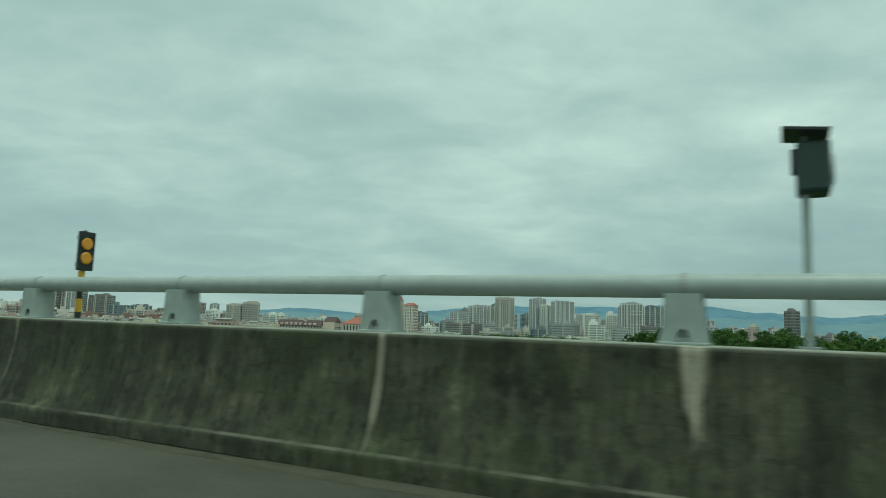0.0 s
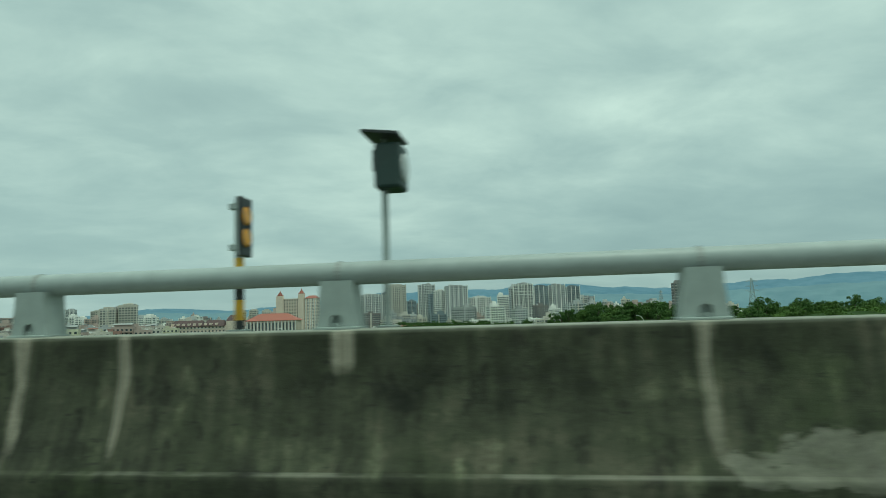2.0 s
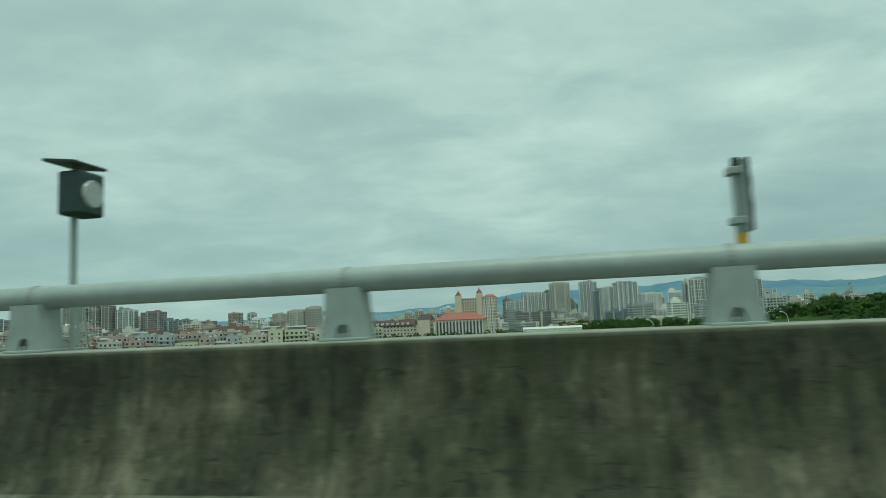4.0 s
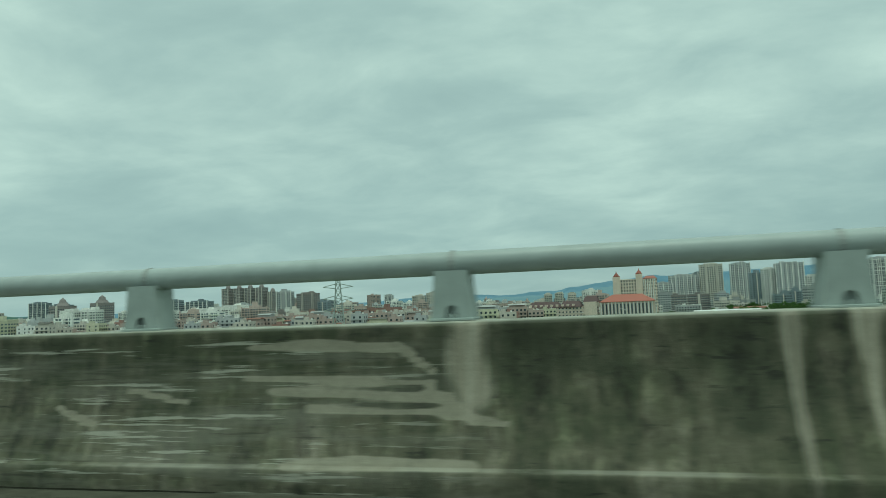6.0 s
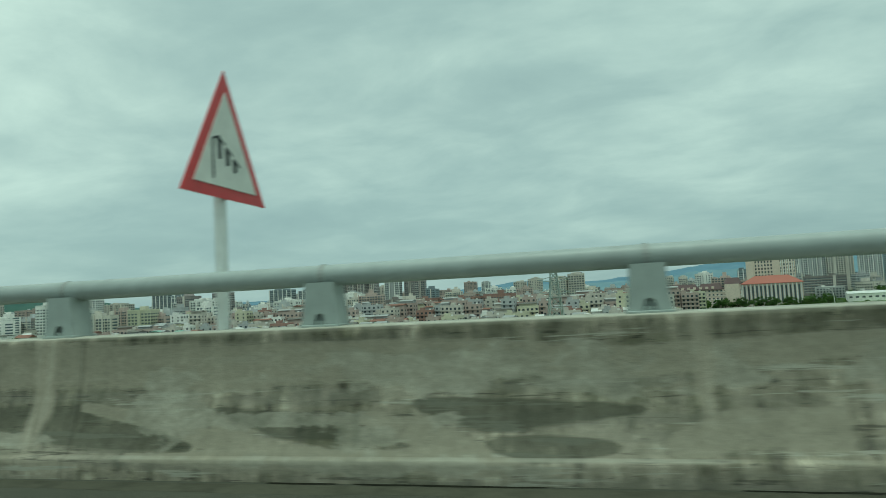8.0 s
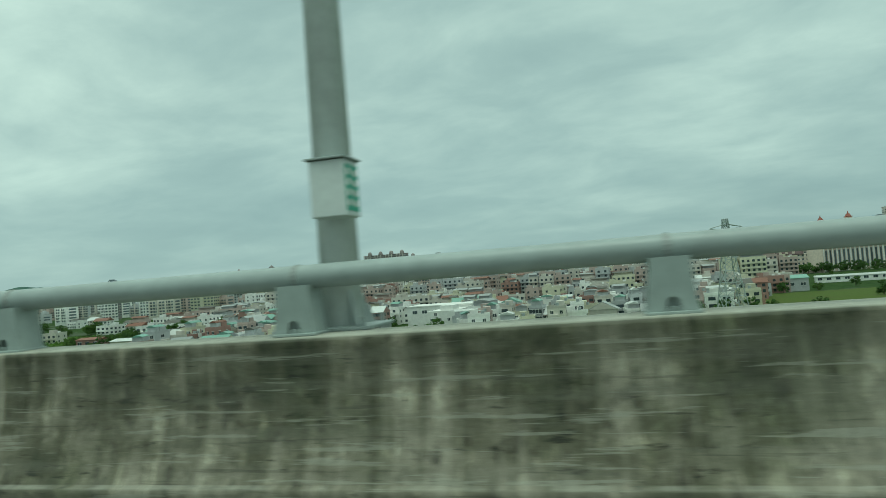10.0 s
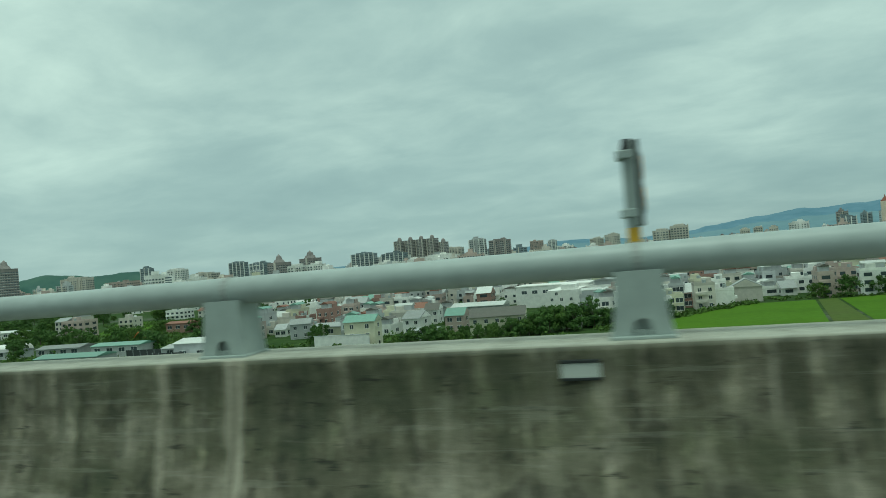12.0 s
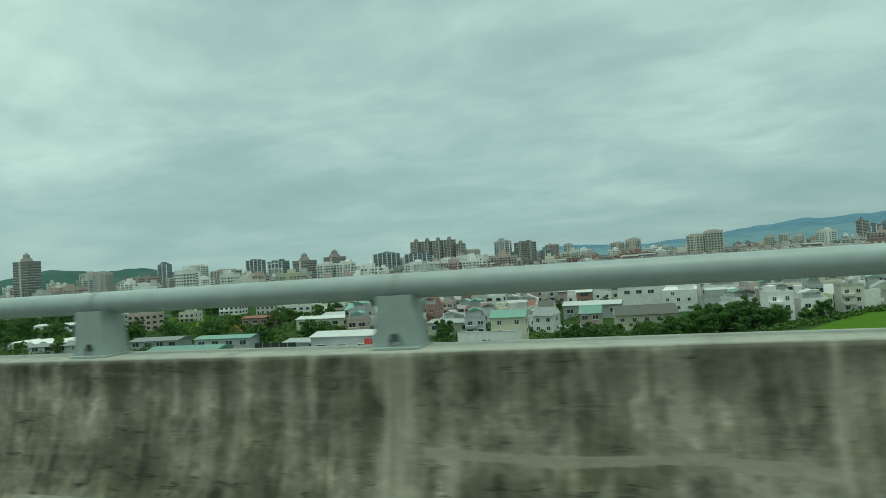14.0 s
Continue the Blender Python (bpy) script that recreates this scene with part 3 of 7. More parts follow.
def surface(s, z):
    """Stain strengths for arrays of station s and height z."""
    dice = np.random.RandomState(4)
    lime, patch = np.zeros_like(s), np.zeros_like(s)
    runs = RUNS_A + RUNS_B + RUNS_C + RUNS_D
    known = np.array([r[0] for r in runs])
    for k in POSTS:
        if np.min(np.abs(known - k)) > 0.7 and dice.rand() < 0.5:
            runs.append((k + dice.uniform(-.06, .06), dice.uniform(.05, .16), dice.uniform(.25, .95), dice.uniform(.2, .6) * (abs(k - 24.32) > .1)))
    for k, w, reach, much in runs:
        here = np.abs(s - k) < 3 * w + 0.1
        zz = z[here]
        drift = w * (.12 * np.sin(zz * 6 + k * 3) + .1 * np.sin(zz * 17 + k) - .2 * math.sin(k * 7) * zz) * np.clip(-zz * 3, 0, 1)
        width = w * .46 * (1 + .2 * np.sin(zz * 9 + k * 5)) * np.interp(zz, [-.9, -.3, -.02], [.75, 1.0, 1.35])
        across = np.exp(-np.abs((s[here] - k - drift) / width) ** 2.0)
        down = np.clip((reach + zz) / (0.45 * reach) + 0.1, 0, 1)
        lime[here] = np.maximum(lime[here], min(1, 1.2 * much) * across * down)
    for k, h, a, b in PATCHES_A + PATCHES_B + PATCHES_C:
        here = np.abs(s - k) < 1.6 * a
        d = ((s[here] - k) / a) ** 2 + ((z[here] - h) / b) ** 2
        patch[here] = np.maximum(patch[here], np.clip(0.95 - 0.42 * d, 0, 1))
    pale, moss = np.zeros_like(s), np.zeros_like(s)
    for field, chains in ((pale, RUBS_A + RUBS_B + RUBS_C + RUBS_D + RUBS_E), (moss, MOSS)):
        for chain in chains:
            for (s0, z0, w0), (s1, z1, w1) in zip(chain, chain[1:]):
                wide = 2 * max(w0, w1)
                here = (s > min(s0, s1) - wide) & (s < max(s0, s1) + wide)
                u = np.clip(((s[here] - s0) * (s1 - s0) + (z[here] - z0) * (z1 - z0)) / ((s1 - s0) ** 2 + (z1 - z0) ** 2), 0, 1)
                gap = np.hypot(s[here] - s0 - u * (s1 - s0), z[here] - z0 - u * (z1 - z0)) / (w0 + u * (w1 - w0))
                field[here] = np.maximum(field[here], np.clip(1 - .5 * gap ** 2, 0, 1))
    clean = np.interp(s, *zip(*CLEAN))
    scrape = np.interp(s, *zip(*SCRAPE)) * np.where(z < -0.06, 1, 0)
    rust = np.exp(-(((s - GAP[0] + 0.05 + 0.12 * z) / 0.08) ** 2)) * np.where((z > -0.75), 0.95, 0.3)
    return {"lime": lime, "patch": patch, "clean": clean, "scrape": scrape, "pale": pale, "moss": moss, "rust": rust * (s < GAP[0] + 0.02)}


FACE = [(-.222, -.89), (-.22, -.79), (-.217, -.768), (-.208, -.757), (-.176, -.752), (-.1735, -.745)]
FACE += [(-.01 - .16 * (1 - k / 24) ** 2.1, -.752 + .727 * k / 24) for k in range(1, 25)]
FACE += [(-.004, -.008), (.012, 0), (.18, .004), (.35, 0), (.362, -.012), (.365, -.5), (.365, -1.5)]

# posts: read stations, evenly filled between
ANCHORS = [-40.0, .5, 2.51, 4.49, 12.37, 14.35, 16.39, 24.32, 26.31, 27.56, 28.85, 36.21, 38.23, 40.2, 49.02, 51.05, 53.03, 110.5, 112.5, 114.51, 123.3, 125.32, 127.29,
           135.26, 137.26, 138.33, 139.5, 147.34, 149.35, 151.34, 153.2, 155.0, 156.8, 158.5, 162.01, 164.38, 172.11, 174.11, 176.11, 177.39, 184.88, 186.87, 188.87, 197.19, 199.2, 201.18,
           208.32, 210.3, 212.32, 213.15, 270.12, 272.13, 282.55, 284.55, 294.24, 296.25, 305.52, 307.53, 309.5, 311.5, 316.3, 318.29, 320.3, 330.52, 332.48, 334.4, 336.1, 337.5, 339.0, 340.9, 343.41, 345.41, 400.0]
POSTS = [ANCHORS[0]]
for a, b in zip(ANCHORS, ANCHORS[1:]):
    n = max(1, round((b - a) / 2.0))
    if a in (158.5, 311.5):      # wide bays at the joint plate and the opening
        n = 1
    POSTS += [a + (b - a) * k / n for k in range(1, n + 1)]


def parapet_panel(s0, s1, parent):
    """One cast length of parapet between two joints."""
    n = max(2, int((s1 - s0) / (0.04 if s1 > -8 and s0 < 352 else 0.2)))
    s = np.linspace(s0 + 0.0012, s1 - 0.0012, n)
    off, z = np.array(FACE).T
    sg, og = np.meshgrid(s, off, indexing="ij")
    zg = np.broadcast_to(z, sg.shape).copy()
    x, y, h = line(sg)
    wob = np.array([0.006 * noise.noise((float(a) * 0.35, 3.1, 0)) for a in s])[:, None]
    og = og + wob
    co = np.stack([x - og * np.sin(h), y + og * np.cos(h), TOP_Z + zg + wob * (zg > -.02)], -1).reshape(-1, 3)
    m, c = len(off), np.arange(n * len(off)).reshape(n, -1)
    q = np.stack([c[:-1, :-1], c[:-1, 1:], c[1:, 1:], c[1:, :-1]], -1).reshape(-1, 4)
    ends = [tuple(c[0].tolist())[::-1], tuple(c[-1].tolist())]
    me = bpy.data.meshes.new("parapet_panel")
    me.from_pydata(co.tolist(), [], q[:, ::-1].tolist() + ends)
    uv = me.uv_layers.new(name="along")
    loops = np.zeros(len(me.loops), int)
    me.loops.foreach_get("vertex_index", loops)
    flat = np.stack([sg.ravel(), (zg + np.abs(og) * (zg > -.02)).ravel()], -1)
    uv.data.foreach_set("uv", flat[loops].ravel())
    marks = surface(sg.ravel(), zg.ravel())
    marks["ledge"] = np.interp(zg.ravel(), [-.768, -.758, -.751, -.745], [.05, 1, .9, 0]) * np.clip(.42 + 1.3 * marks["clean"], 0, 1)
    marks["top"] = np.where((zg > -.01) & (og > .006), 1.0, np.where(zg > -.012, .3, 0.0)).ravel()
    for name, v in marks.items():
        me.attributes.new(name, "FLOAT", "POINT").data.foreach_set("value", v.astype(np.float32))
    faces = len(me.polygons)
    round_face = [k < faces - 2 and k % (m - 1) < m - 8 for k in range(faces)]
    me.polygons.foreach_set("use_smooth", round_face)
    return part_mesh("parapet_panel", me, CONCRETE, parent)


parapet = root("parapet", Matrix(), "mossy weathered concrete bridge parapet with lime runs and scrapes", "parapet", kind="structure")
JOINTS = [-40.0, -25.0, -12.0, 2.39, 14.22, 26.1, 37.19, 46.32, 52.32] + [52.32 + 9.66 * k for k in range(1, 6)] + [110.3, 123.05, 138.87, 147.64, 163.65, 176.74, 188.48, 200.9, 212.87]
JOINTS += [212.87 + 9.83 * k for k in range(1, 6)] + [271.87, 284.45, 296.15, 308.04, GAP[0]]
for a, b in zip(JOINTS, JOINTS[1:]):
    parapet_panel(a, b, parapet)
JOINTS = [GAP[1], 320.5, 332.56, 343.4, 356.0, 370.0, 385.0, 400.0]
for a, b in zip(JOINTS, JOINTS[1:]):
    parapet_panel(a, b, parapet)


def strip(name, s0, s1, step, outline, mat, parent=None):
    """A length of a constant section (closed outline of off and z) along the road."""
    n = max(2, int((s1 - s0) / step) + 1)
    verts, m = [], len(outline)
    for s in np.linspace(s0, s1, n):
        verts += [on(s, o, z) for o, z in outline]
    faces = [(k * m + j, k * m + (j + 1) % m, (k + 1) * m + (j + 1) % m, (k + 1) * m + j) for k in range(n - 1) for j in range(m)]
    faces += [tuple(range(m))[::-1], tuple(range((n - 1) * m, n * m))]
    me = bpy.data.meshes.new(name)
    me.from_pydata(verts, [], faces)
    return part_mesh(name, me, mat, parent)


road = tagged(strip("road", -60, 420, 3.0, [(-15.2, -.89), (-.195, -.89), (-.195, -1.05), (-15.2, -1.05)], ASPHALT), "grey asphalt carriageway of an elevated road", "road", kind="structure")
tagged(strip("bridge_deck", -60, 420, 3.0, [(-15.6, -1.06), (.36, -1.06), (.36, -1.5), (-1.5, -1.9), (-3, -3.4), (-12, -3.4), (-13.6, -1.9), (-15.6, -1.5)], SLAB),
       "grey concrete girder deck carrying the road", "bridge deck", kind="structure")
tagged(strip("wall_median", -60, 420, 3.0, [(-15.6, -1.05), (-15.2, -1.05), (-15.25, -.1), (-15.55, -.1)], SLAB), "plain concrete barrier on the far edge of the road", "barrier", kind="structure")
tagged(strip("trim", -60, 420, 3.0, [(-2.35, -.886), (-2.2, -.886), (-2.2, -.8895), (-2.35, -.8895)], WHITE), "worn white edge line on the asphalt", "road marking", kind="structure")


def gutter_silt():
    """Uneven dust and grit washed against the foot of the parapet."""
    rnd, n = np.random.RandomState(9), 5200
    s = np.linspace(-8, 352, n)
    swell = np.convolve(rnd.rand(n + 60), np.ones(61) / 61, "valid") * 2 - 1
    rough = np.convolve(rnd.rand(n + 8), np.ones(9) / 9, "valid") - .5
    width = np.clip(.16 + .5 * swell + .12 * rough, .05, .4)
    high = np.clip(.006 + .05 * swell + .03 * rough, .0012, .03)
    x, y, h = line(s)
    rows = []
    for off, z in ((-.262 - width, -.8892 + 0 * s), (-.262 - width * .6, -.889 + high * .7), (-.262 - width * .2, -.889 + high), (-.258 + .02 * rough, -.8885 + 0 * s)):
        rows.append(np.stack([x - off * np.sin(h), y + off * np.cos(h), TOP_Z + z], -1))
    co = np.stack(rows, 1).reshape(-1, 3)
    c = np.arange(n * 4).reshape(n, 4)
    q = np.stack([c[:-1, :-1], c[1:, :-1], c[1:, 1:], c[:-1, 1:]], -1).reshape(-1, 4)
    me = bpy.data.meshes.new("gutter_silt")
    me.from_pydata(co.tolist(), [], q.tolist())
    tagged(part_mesh("gutter_silt", me, SILT, road), kind="stuff")
    # broken dark cracks where the asphalt meets the foot
    verts, faces, at = [], [], -8.0
    while at < 352:
        at += float(rnd.exponential(.9))
        long = float(rnd.uniform(.3, 2.6))
        k = max(3, int(long / .15))
        for q, u in enumerate(np.linspace(at, at + long, k)):
            wide = .004 + .02 * math.sin(math.pi * (q + .2) / k) * float(rnd.uniform(.5, 1))
            off = -.236 + float(rnd.uniform(-.006, .006))
            verts += [on(u, off - wide, -.8875), on(u, off, -.884), on(u, min(off + wide, -.2225), -.8875)]
            if q:
                n = len(verts)
                faces += [(n - 6, n - 5, n - 2, n - 3), (n - 5, n - 4, n - 1, n - 2)]
        at += long
    me = bpy.data.meshes.new("gutter_crack")
    me.from_pydata(verts, [], faces)
    tagged(part_mesh("gutter_crack", me, CRACK, road), kind="stuff")


gutter_silt()
for k in range(-1, 11):
    bm = bmesh.new()
    x, y, h = line(k * 38.0 + 10)
    rod(bm, (0, 0, 0), (0, 0, TOP_Z - 4.9), 1.2, sides=24)
    block(bm, (-1.3, -5, TOP_Z - 4.9), (1.3, 5, TOP_Z - 3.38), 0.15)
    ob = part("bridge_pier", bm, SLAB)
    ob.matrix_world = Matrix.Translation((float(x + 7.6 * math.sin(h)), float(y - 7.6 * math.cos(h)), 0)) @ Matrix.Rotation(float(h), 4, "Z")
    tagged(ob, "round concrete pier with a crosshead under the deck", "bridge pier", "piers under the road", "structure")


# ---- railing on the parapet ----
RAIL_Z, RAIL_OFF, RAIL_R = 0.331, 0.17, 0.0693


def post_mesh():
    bm = bmesh.new()
    face = [(-.128, .015), (-.04, .015), (-.036, .05), (-.026, .078), (0, .09), (.026, .078), (.036, .05), (.04, .015), (.128, .015), (.114, .08), (.102, .2), (.098, .285), (-.098, .285), (-.102, .2), (-.114, .08)]
    slab(bm, face, .072, .088)
    slab(bm, [(-.128, .015), (.128, .015), (.102, .2), (.098, .285), (-.098, .285), (-.102, .2)], .245, .26)
    for side in (-1, 1):
        lo, hi = .122 * side, .094 * side
        v = [bm.verts.new(p) for p in ((lo, .088, .015), (lo, .245, .015), (.099 * side, .245, .2), (hi, .245, .285), (hi, .088, .285), (.099 * side, .088, .2))]
        bm.faces.new(v)
    block(bm, (-.134, .055, 0), (.134, .28, .016), .004)
    block(bm, (-.06, .112, .014), (.06, .118, .12))
    block(bm, (-.036, .1, .014), (.036, .112, .03))
    for x in (-.016, .016):
        rod(bm, (x, .085, .016), (x, .085, .04), .012, sides=6)
    block(bm, (-.1, .1, .262), (.1, .24, .276))
    bm.normal_update()
    me = bpy.data.meshes.new("post")
    bm.to_mesh(me)
    bm.free()
    me.materials.append(POSTPAINT)
    return me


def clamp_mesh():
    bm = bmesh.new()
    rod(bm, (-.016, RAIL_OFF, RAIL_Z), (.016, RAIL_OFF, RAIL_Z), RAIL_R + .003, sides=18)
    rod(bm, (0, RAIL_OFF, RAIL_Z + .06), (0, RAIL_OFF, RAIL_Z + RAIL_R + .006), .009, sides=6)
    me = bpy.data.meshes.new("clamp")
    bm.to_mesh(me)
    bm.free()
    me.materials.append(RING)
    return me


POST, CLAMP = post_mesh(), clamp_mesh()
SPANS = [-40, -20, -2, 9.5, 21.5, 33.6, 45.8, 59, 71, 83, 95, 107.3, 119, 131.8, 143.7, 157, 161.35, 170.1, 181.2, 192.9, 205.1, 217.3, 229.4, 241.2, 253.1, 265.3, 279.2, 287.1, 301, 312.9]
ends = [(a, b) for a, b in zip(SPANS, SPANS[1:])] + [(315.2, 327), (327, 339.3), (339.3, 351), (351, 363), (363, 375), (375, 400)]
for a, b in ends:
    rail = root("guard_railing", stand((a + b) / 2), "light grey steel tube railing on bracket posts", "railing", "railing lengths on the parapet")
    back = rail.matrix_world.inverted()
    pts = [back @ on(s, RAIL_OFF, RAIL_Z) for s in np.linspace(a + .004, b - .004, max(4, int((b - a) / .75)))]
    if b == 312.9:        # turned down at the telephone opening
        pts += [back @ on(b + .42 * math.sin(u) + (.18 * max(0, u - 1.2)), RAIL_OFF, RAIL_Z - .36 * (1 - math.cos(u))) for u in np.linspace(.15, 1.55, 10)]
        pts.append(back @ on(b + .56, RAIL_OFF, -.01))
    if a == 315.2:
        head = [back @ on(a - .42 * math.sin(u) - (.25 * max(0, u - 1.0)), RAIL_OFF, RAIL_Z - .36 * (1 - math.cos(u))) for u in np.linspace(.15, 1.55, 10)]
        pts = [back @ on(a - .62, RAIL_OFF, -.01)] + head[::-1] + pts
    part_mesh("tube", tube(pts, RAIL_R), STEEL, rail, smooth=True)
    for s, w in ((a + .06, .06), (b - .06, .06)):
        if 312 < s < 315.5:
            continue
        part_mesh("sleeve", tube([back @ on(s + d, RAIL_OFF, RAIL_Z) for d in (-w, w)], RAIL_R + .004), RING if 156 < s < 165 else STEEL, rail, "joint sleeve round the tube", True)
    for s in POSTS:
        if a <= s < b:
            for name, me in (("post", POST), ("clamp", CLAMP)):
                p = part_mesh(name, me, None, rail)
                p.matrix_local = back @ stand(s)


# ---- things along the bridge ----
def warning_light(s, turn=0.0, group="warning lights on the parapet"):
    """Two amber lenses in a black case on a yellow and black pole; faces the oncoming traffic."""
    ob = root("warning_light", stand(s, .34, 0, turn), "twin amber warning light, black case, on a yellow pole", "warning light", group)
    for k, (z0, z1, mat) in enumerate(((0.0, .07, BLACK), (.07, .2, YELLOW), (.2, .32, BLACK), (.32, .47, YELLOW), (.47, .82, STEEL))):
        bm = bmesh.new()
        rod(bm, (0, 0, z0), (0, 0, z1), .03, sides=14)
        part("pole_section", bm, mat, ob)
    bm = bmesh.new()
    block(bm, (-.045, -.085, .0), (.045, .085, .012), .002)
    part("base_plate", bm, STEEL, ob)
    bm = bmesh.new()
    block(bm, (.016, -.085, .475), (.03, .085, .858), .006)
    part("back_plate", bm, STEEL, ob, "grey metal back of the case")
    bm = bmesh.new()
    block(bm, (.029, -.085, .475), (.05, .085, .858), .008)
    case = part("case", bm, BLACK, ob, "black rectangular case")
    for z in (.598, .739):
        bm = bmesh.new()
        rod(bm, (.048, 0, z), (.06, 0, z), .064, .05, 24)
        part("lens", bm, AMBER, case, "round amber lens")
        bm = bmesh.new()
        rod(bm, (.048, 0, z), (.056, 0, z), .069, sides=24, caps=False)
        part("rim", bm, BLACK, case)
    for z in (.535, .8):
        bm = bmesh.new()
        block(bm, (-.05, -.05, z - .02), (.035, .05, z + .02), .006)
        part("bracket", bm, STEEL, ob)
    bm = bmesh.new()
    rod(bm, (0, 0, .81), (0, 0, .872), .034, .02, 12)
    part("cap", bm, BLACK, ob)
    return ob


first = warning_light(6.1)
for s in (21.3, 36.28, 51.77, 67.3, 82.9, 98.5, 130.35, 145.96, 160.12, 177.97, 191.74, 206.54, 221.4, 236.2, 250.9, 265.44, 281.15, 294.24, 309.05, 322.45, 338.0, 353.0, -9.4):
    copy_thing(first, stand(s, .34))
warning_light(114.4, 208.0)


def solar_lantern(s):
    """Lantern with a round lens under a solar panel, on a thin steel pole."""
    ob = root("solar_lantern", stand(s, .38), "dark green lantern under a flat solar panel on a grey pole", "warning light", "solar lanterns on the parapet")
    bm = bmesh.new()
    rod(bm, (0, 0, 0), (0, 0, 1.16), .022, sides=12)
    part("pole", bm, STEEL, ob)
    bm = bmesh.new()
    block(bm, (-.06, -.06, 0), (.06, .06, .012), .002)
    part("base_plate", bm, STEEL, ob)
    bm = bmesh.new()
    block(bm, (-.045, -.1, .86), (.125, .13, 1.15), .02)
    case = part("case", bm, DARKGREEN, ob)
    bm = bmesh.new()
    rod(bm, (.115, .015, 1.0), (.14, .015, 1.0), .1, .085, 24)
    part("lens", bm, LAMPFACE, case, "round frosted lens")
    bm = bmesh.new()
    block(bm, (-.07, -.04, .98), (-.02, .04, 1.12), .008)
    part("battery_box", bm, BLACK, ob)
    bm = bmesh.new()
    made = block(bm, (-.115, -.15, 1.195), (.125, .15, 1.215), .003)
    bmesh.ops.rotate(bm, cent=(0, 0, 1.205), matrix=Matrix.Rotation(radians(7), 3, "Y"), verts=bm.verts[:])
    part("solar_panel", bm, BLACK, ob, "flat dark solar panel")
    bm = bmesh.new()
    rod(bm, (0, 0, 1.1), (0, 0, 1.2), .012, sides=8)
    part("stub", bm, STEEL, ob)
    return ob


first = solar_lantern(-.12)
for s in (25.32, 50.82, 76.4, 102.5, 129.7, 155.03, 180.43, -26.0, 232.0, 257.5):
    copy_thing(first, stand(s, .38))


def street_lamp(s, ajar=False):
    """Lower pole of a tall street lamp with its flange, door box and number plates."""
    ob = root("street_lamp", stand(s, .46), "tall light grey tapered street lamp pole with a switch box", "street lamp", "street lamps on the parapet")
    bm = bmesh.new()
    rod(bm, (0, 0, .02), (0, 0, 9.0), .125, .07, 20)
    part("pole", bm, POLE, ob, smooth=True)
    bm = bmesh.new()
    block(bm, (-.25, -.22, 0), (.25, .22, .022), .006)
    flange = part("flange", bm, STEEL, ob)
    for x in (-.19, .19):
        for y in (-.17, .17):
            bm = bmesh.new()
            rod(bm, (x, y, .02), (x, y, .075), .017, sides=6)
            part("bolt", bm, STEEL, flange)
    for k in range(4):
        a = k * math.pi / 2 + math.pi / 4
        bm = bmesh.new()
        slab(bm, [(.12, .022), (.22, .022), (.12, .24)], -.006, .006)
        fin = part("gusset", bm, STEEL, ob)
        fin.matrix_local = Matrix.Rotation(a if k else a, 4, "Z")
    bm = bmesh.new()
    block(bm, (-.02, -.31, .66), (.2, -.1, .99), .008)
    box = part("switch_box", bm, POLE, ob, "grey steel switch box")
    bm = bmesh.new()
    block(bm, (-.04, -.33, .992), (.22, -.09, 1.004), .003)
    part("lid", bm, STEEL, box)
    if ajar:
        bm = bmesh.new()
        block(bm, (0, -.006, .67), (.13, .006, .98), .002)
        door = part("door", bm, POLE, box, "box door standing ajar")
        door.matrix_local = Matrix.Translation((-.02, -.315, 0)) @ Matrix.Rotation(radians(155), 4, "Z")
    for x0, y0, x1, y1 in ((.201, -.3, .204, -.22), (.201, -.2, .204, -.12)):
        bm = bmesh.new()
        block(bm, (x0, y0, .69), (x1, y1, .96))
        plate = part("number_plate", bm, SIGNGREEN, box, "green plate with worn white marks")
        for k in range(4):
            bm = bmesh.new()
            block(bm, (x1, y0 + .015, .72 + .06 * k), (x1 + .002, y1 - .015, .755 + .06 * k))
            part("mark_bar", bm, WHITE, plate)
    return ob


first = street_lamp(30.08)
for s in (-6.0, 66.5, 103.4, 140.5, 175.32, 247.6, 283.68, 323.36, 359.0):
    copy_thing(first, stand(s, .46))
street_lamp(211.58, True)


def pocket_cover(s, z, label, mat):
    """Square cover plate let into the parapet below a lamp."""
    ob = root("cover_plate", stand(s, -.02, z), label, "cover plate", "cover plates under the lamps")
    bm = bmesh.new()
    block(bm, (-.125, -.014, -.135), (.125, .02, .135), .006)
    part("plate", bm, mat, ob)
    # black strip stands in for the shadow line over the plate
    bm = bmesh.new()
    block(bm, (-.14, -.02, .137), (.14, .02, .15), .002)
    part("painted_shadow_strip", bm, BLACK, ob)
    return ob


for s, z in ((29.45, -.19), (139.85, -.36), (174.66, -.24), (210.87, -.3), (283.05, -.26), (322.69, -.24)):
    if s in (139.85, 174.66):
        pocket_cover(s, z, "square grey mortar-coloured cover plate set in the parapet", COVERGREY)
    else:
        pocket_cover(s, z, "square pale steel cover plate set in the parapet", COVERPALE)


def reflector(s):
    ob = root("reflector", stand(s, -.008, -.1), "small white reflector plate fixed to the parapet", "reflector", "reflectors on the parapet")
    bm = bmesh.new()
    block(bm, (-.08, -.02, -.034), (.08, .0, .034), .004)
    part("plate", bm, OFFWHITE, ob, "scuffed pale face")
    for z in (-.036, .036):
        bm = bmesh.new()
        block(bm, (-.084, -.026, z - .006), (.084, .0, z + .006), .002)
        part("edge", bm, BLACK, ob, "dark edge strip")
    return ob


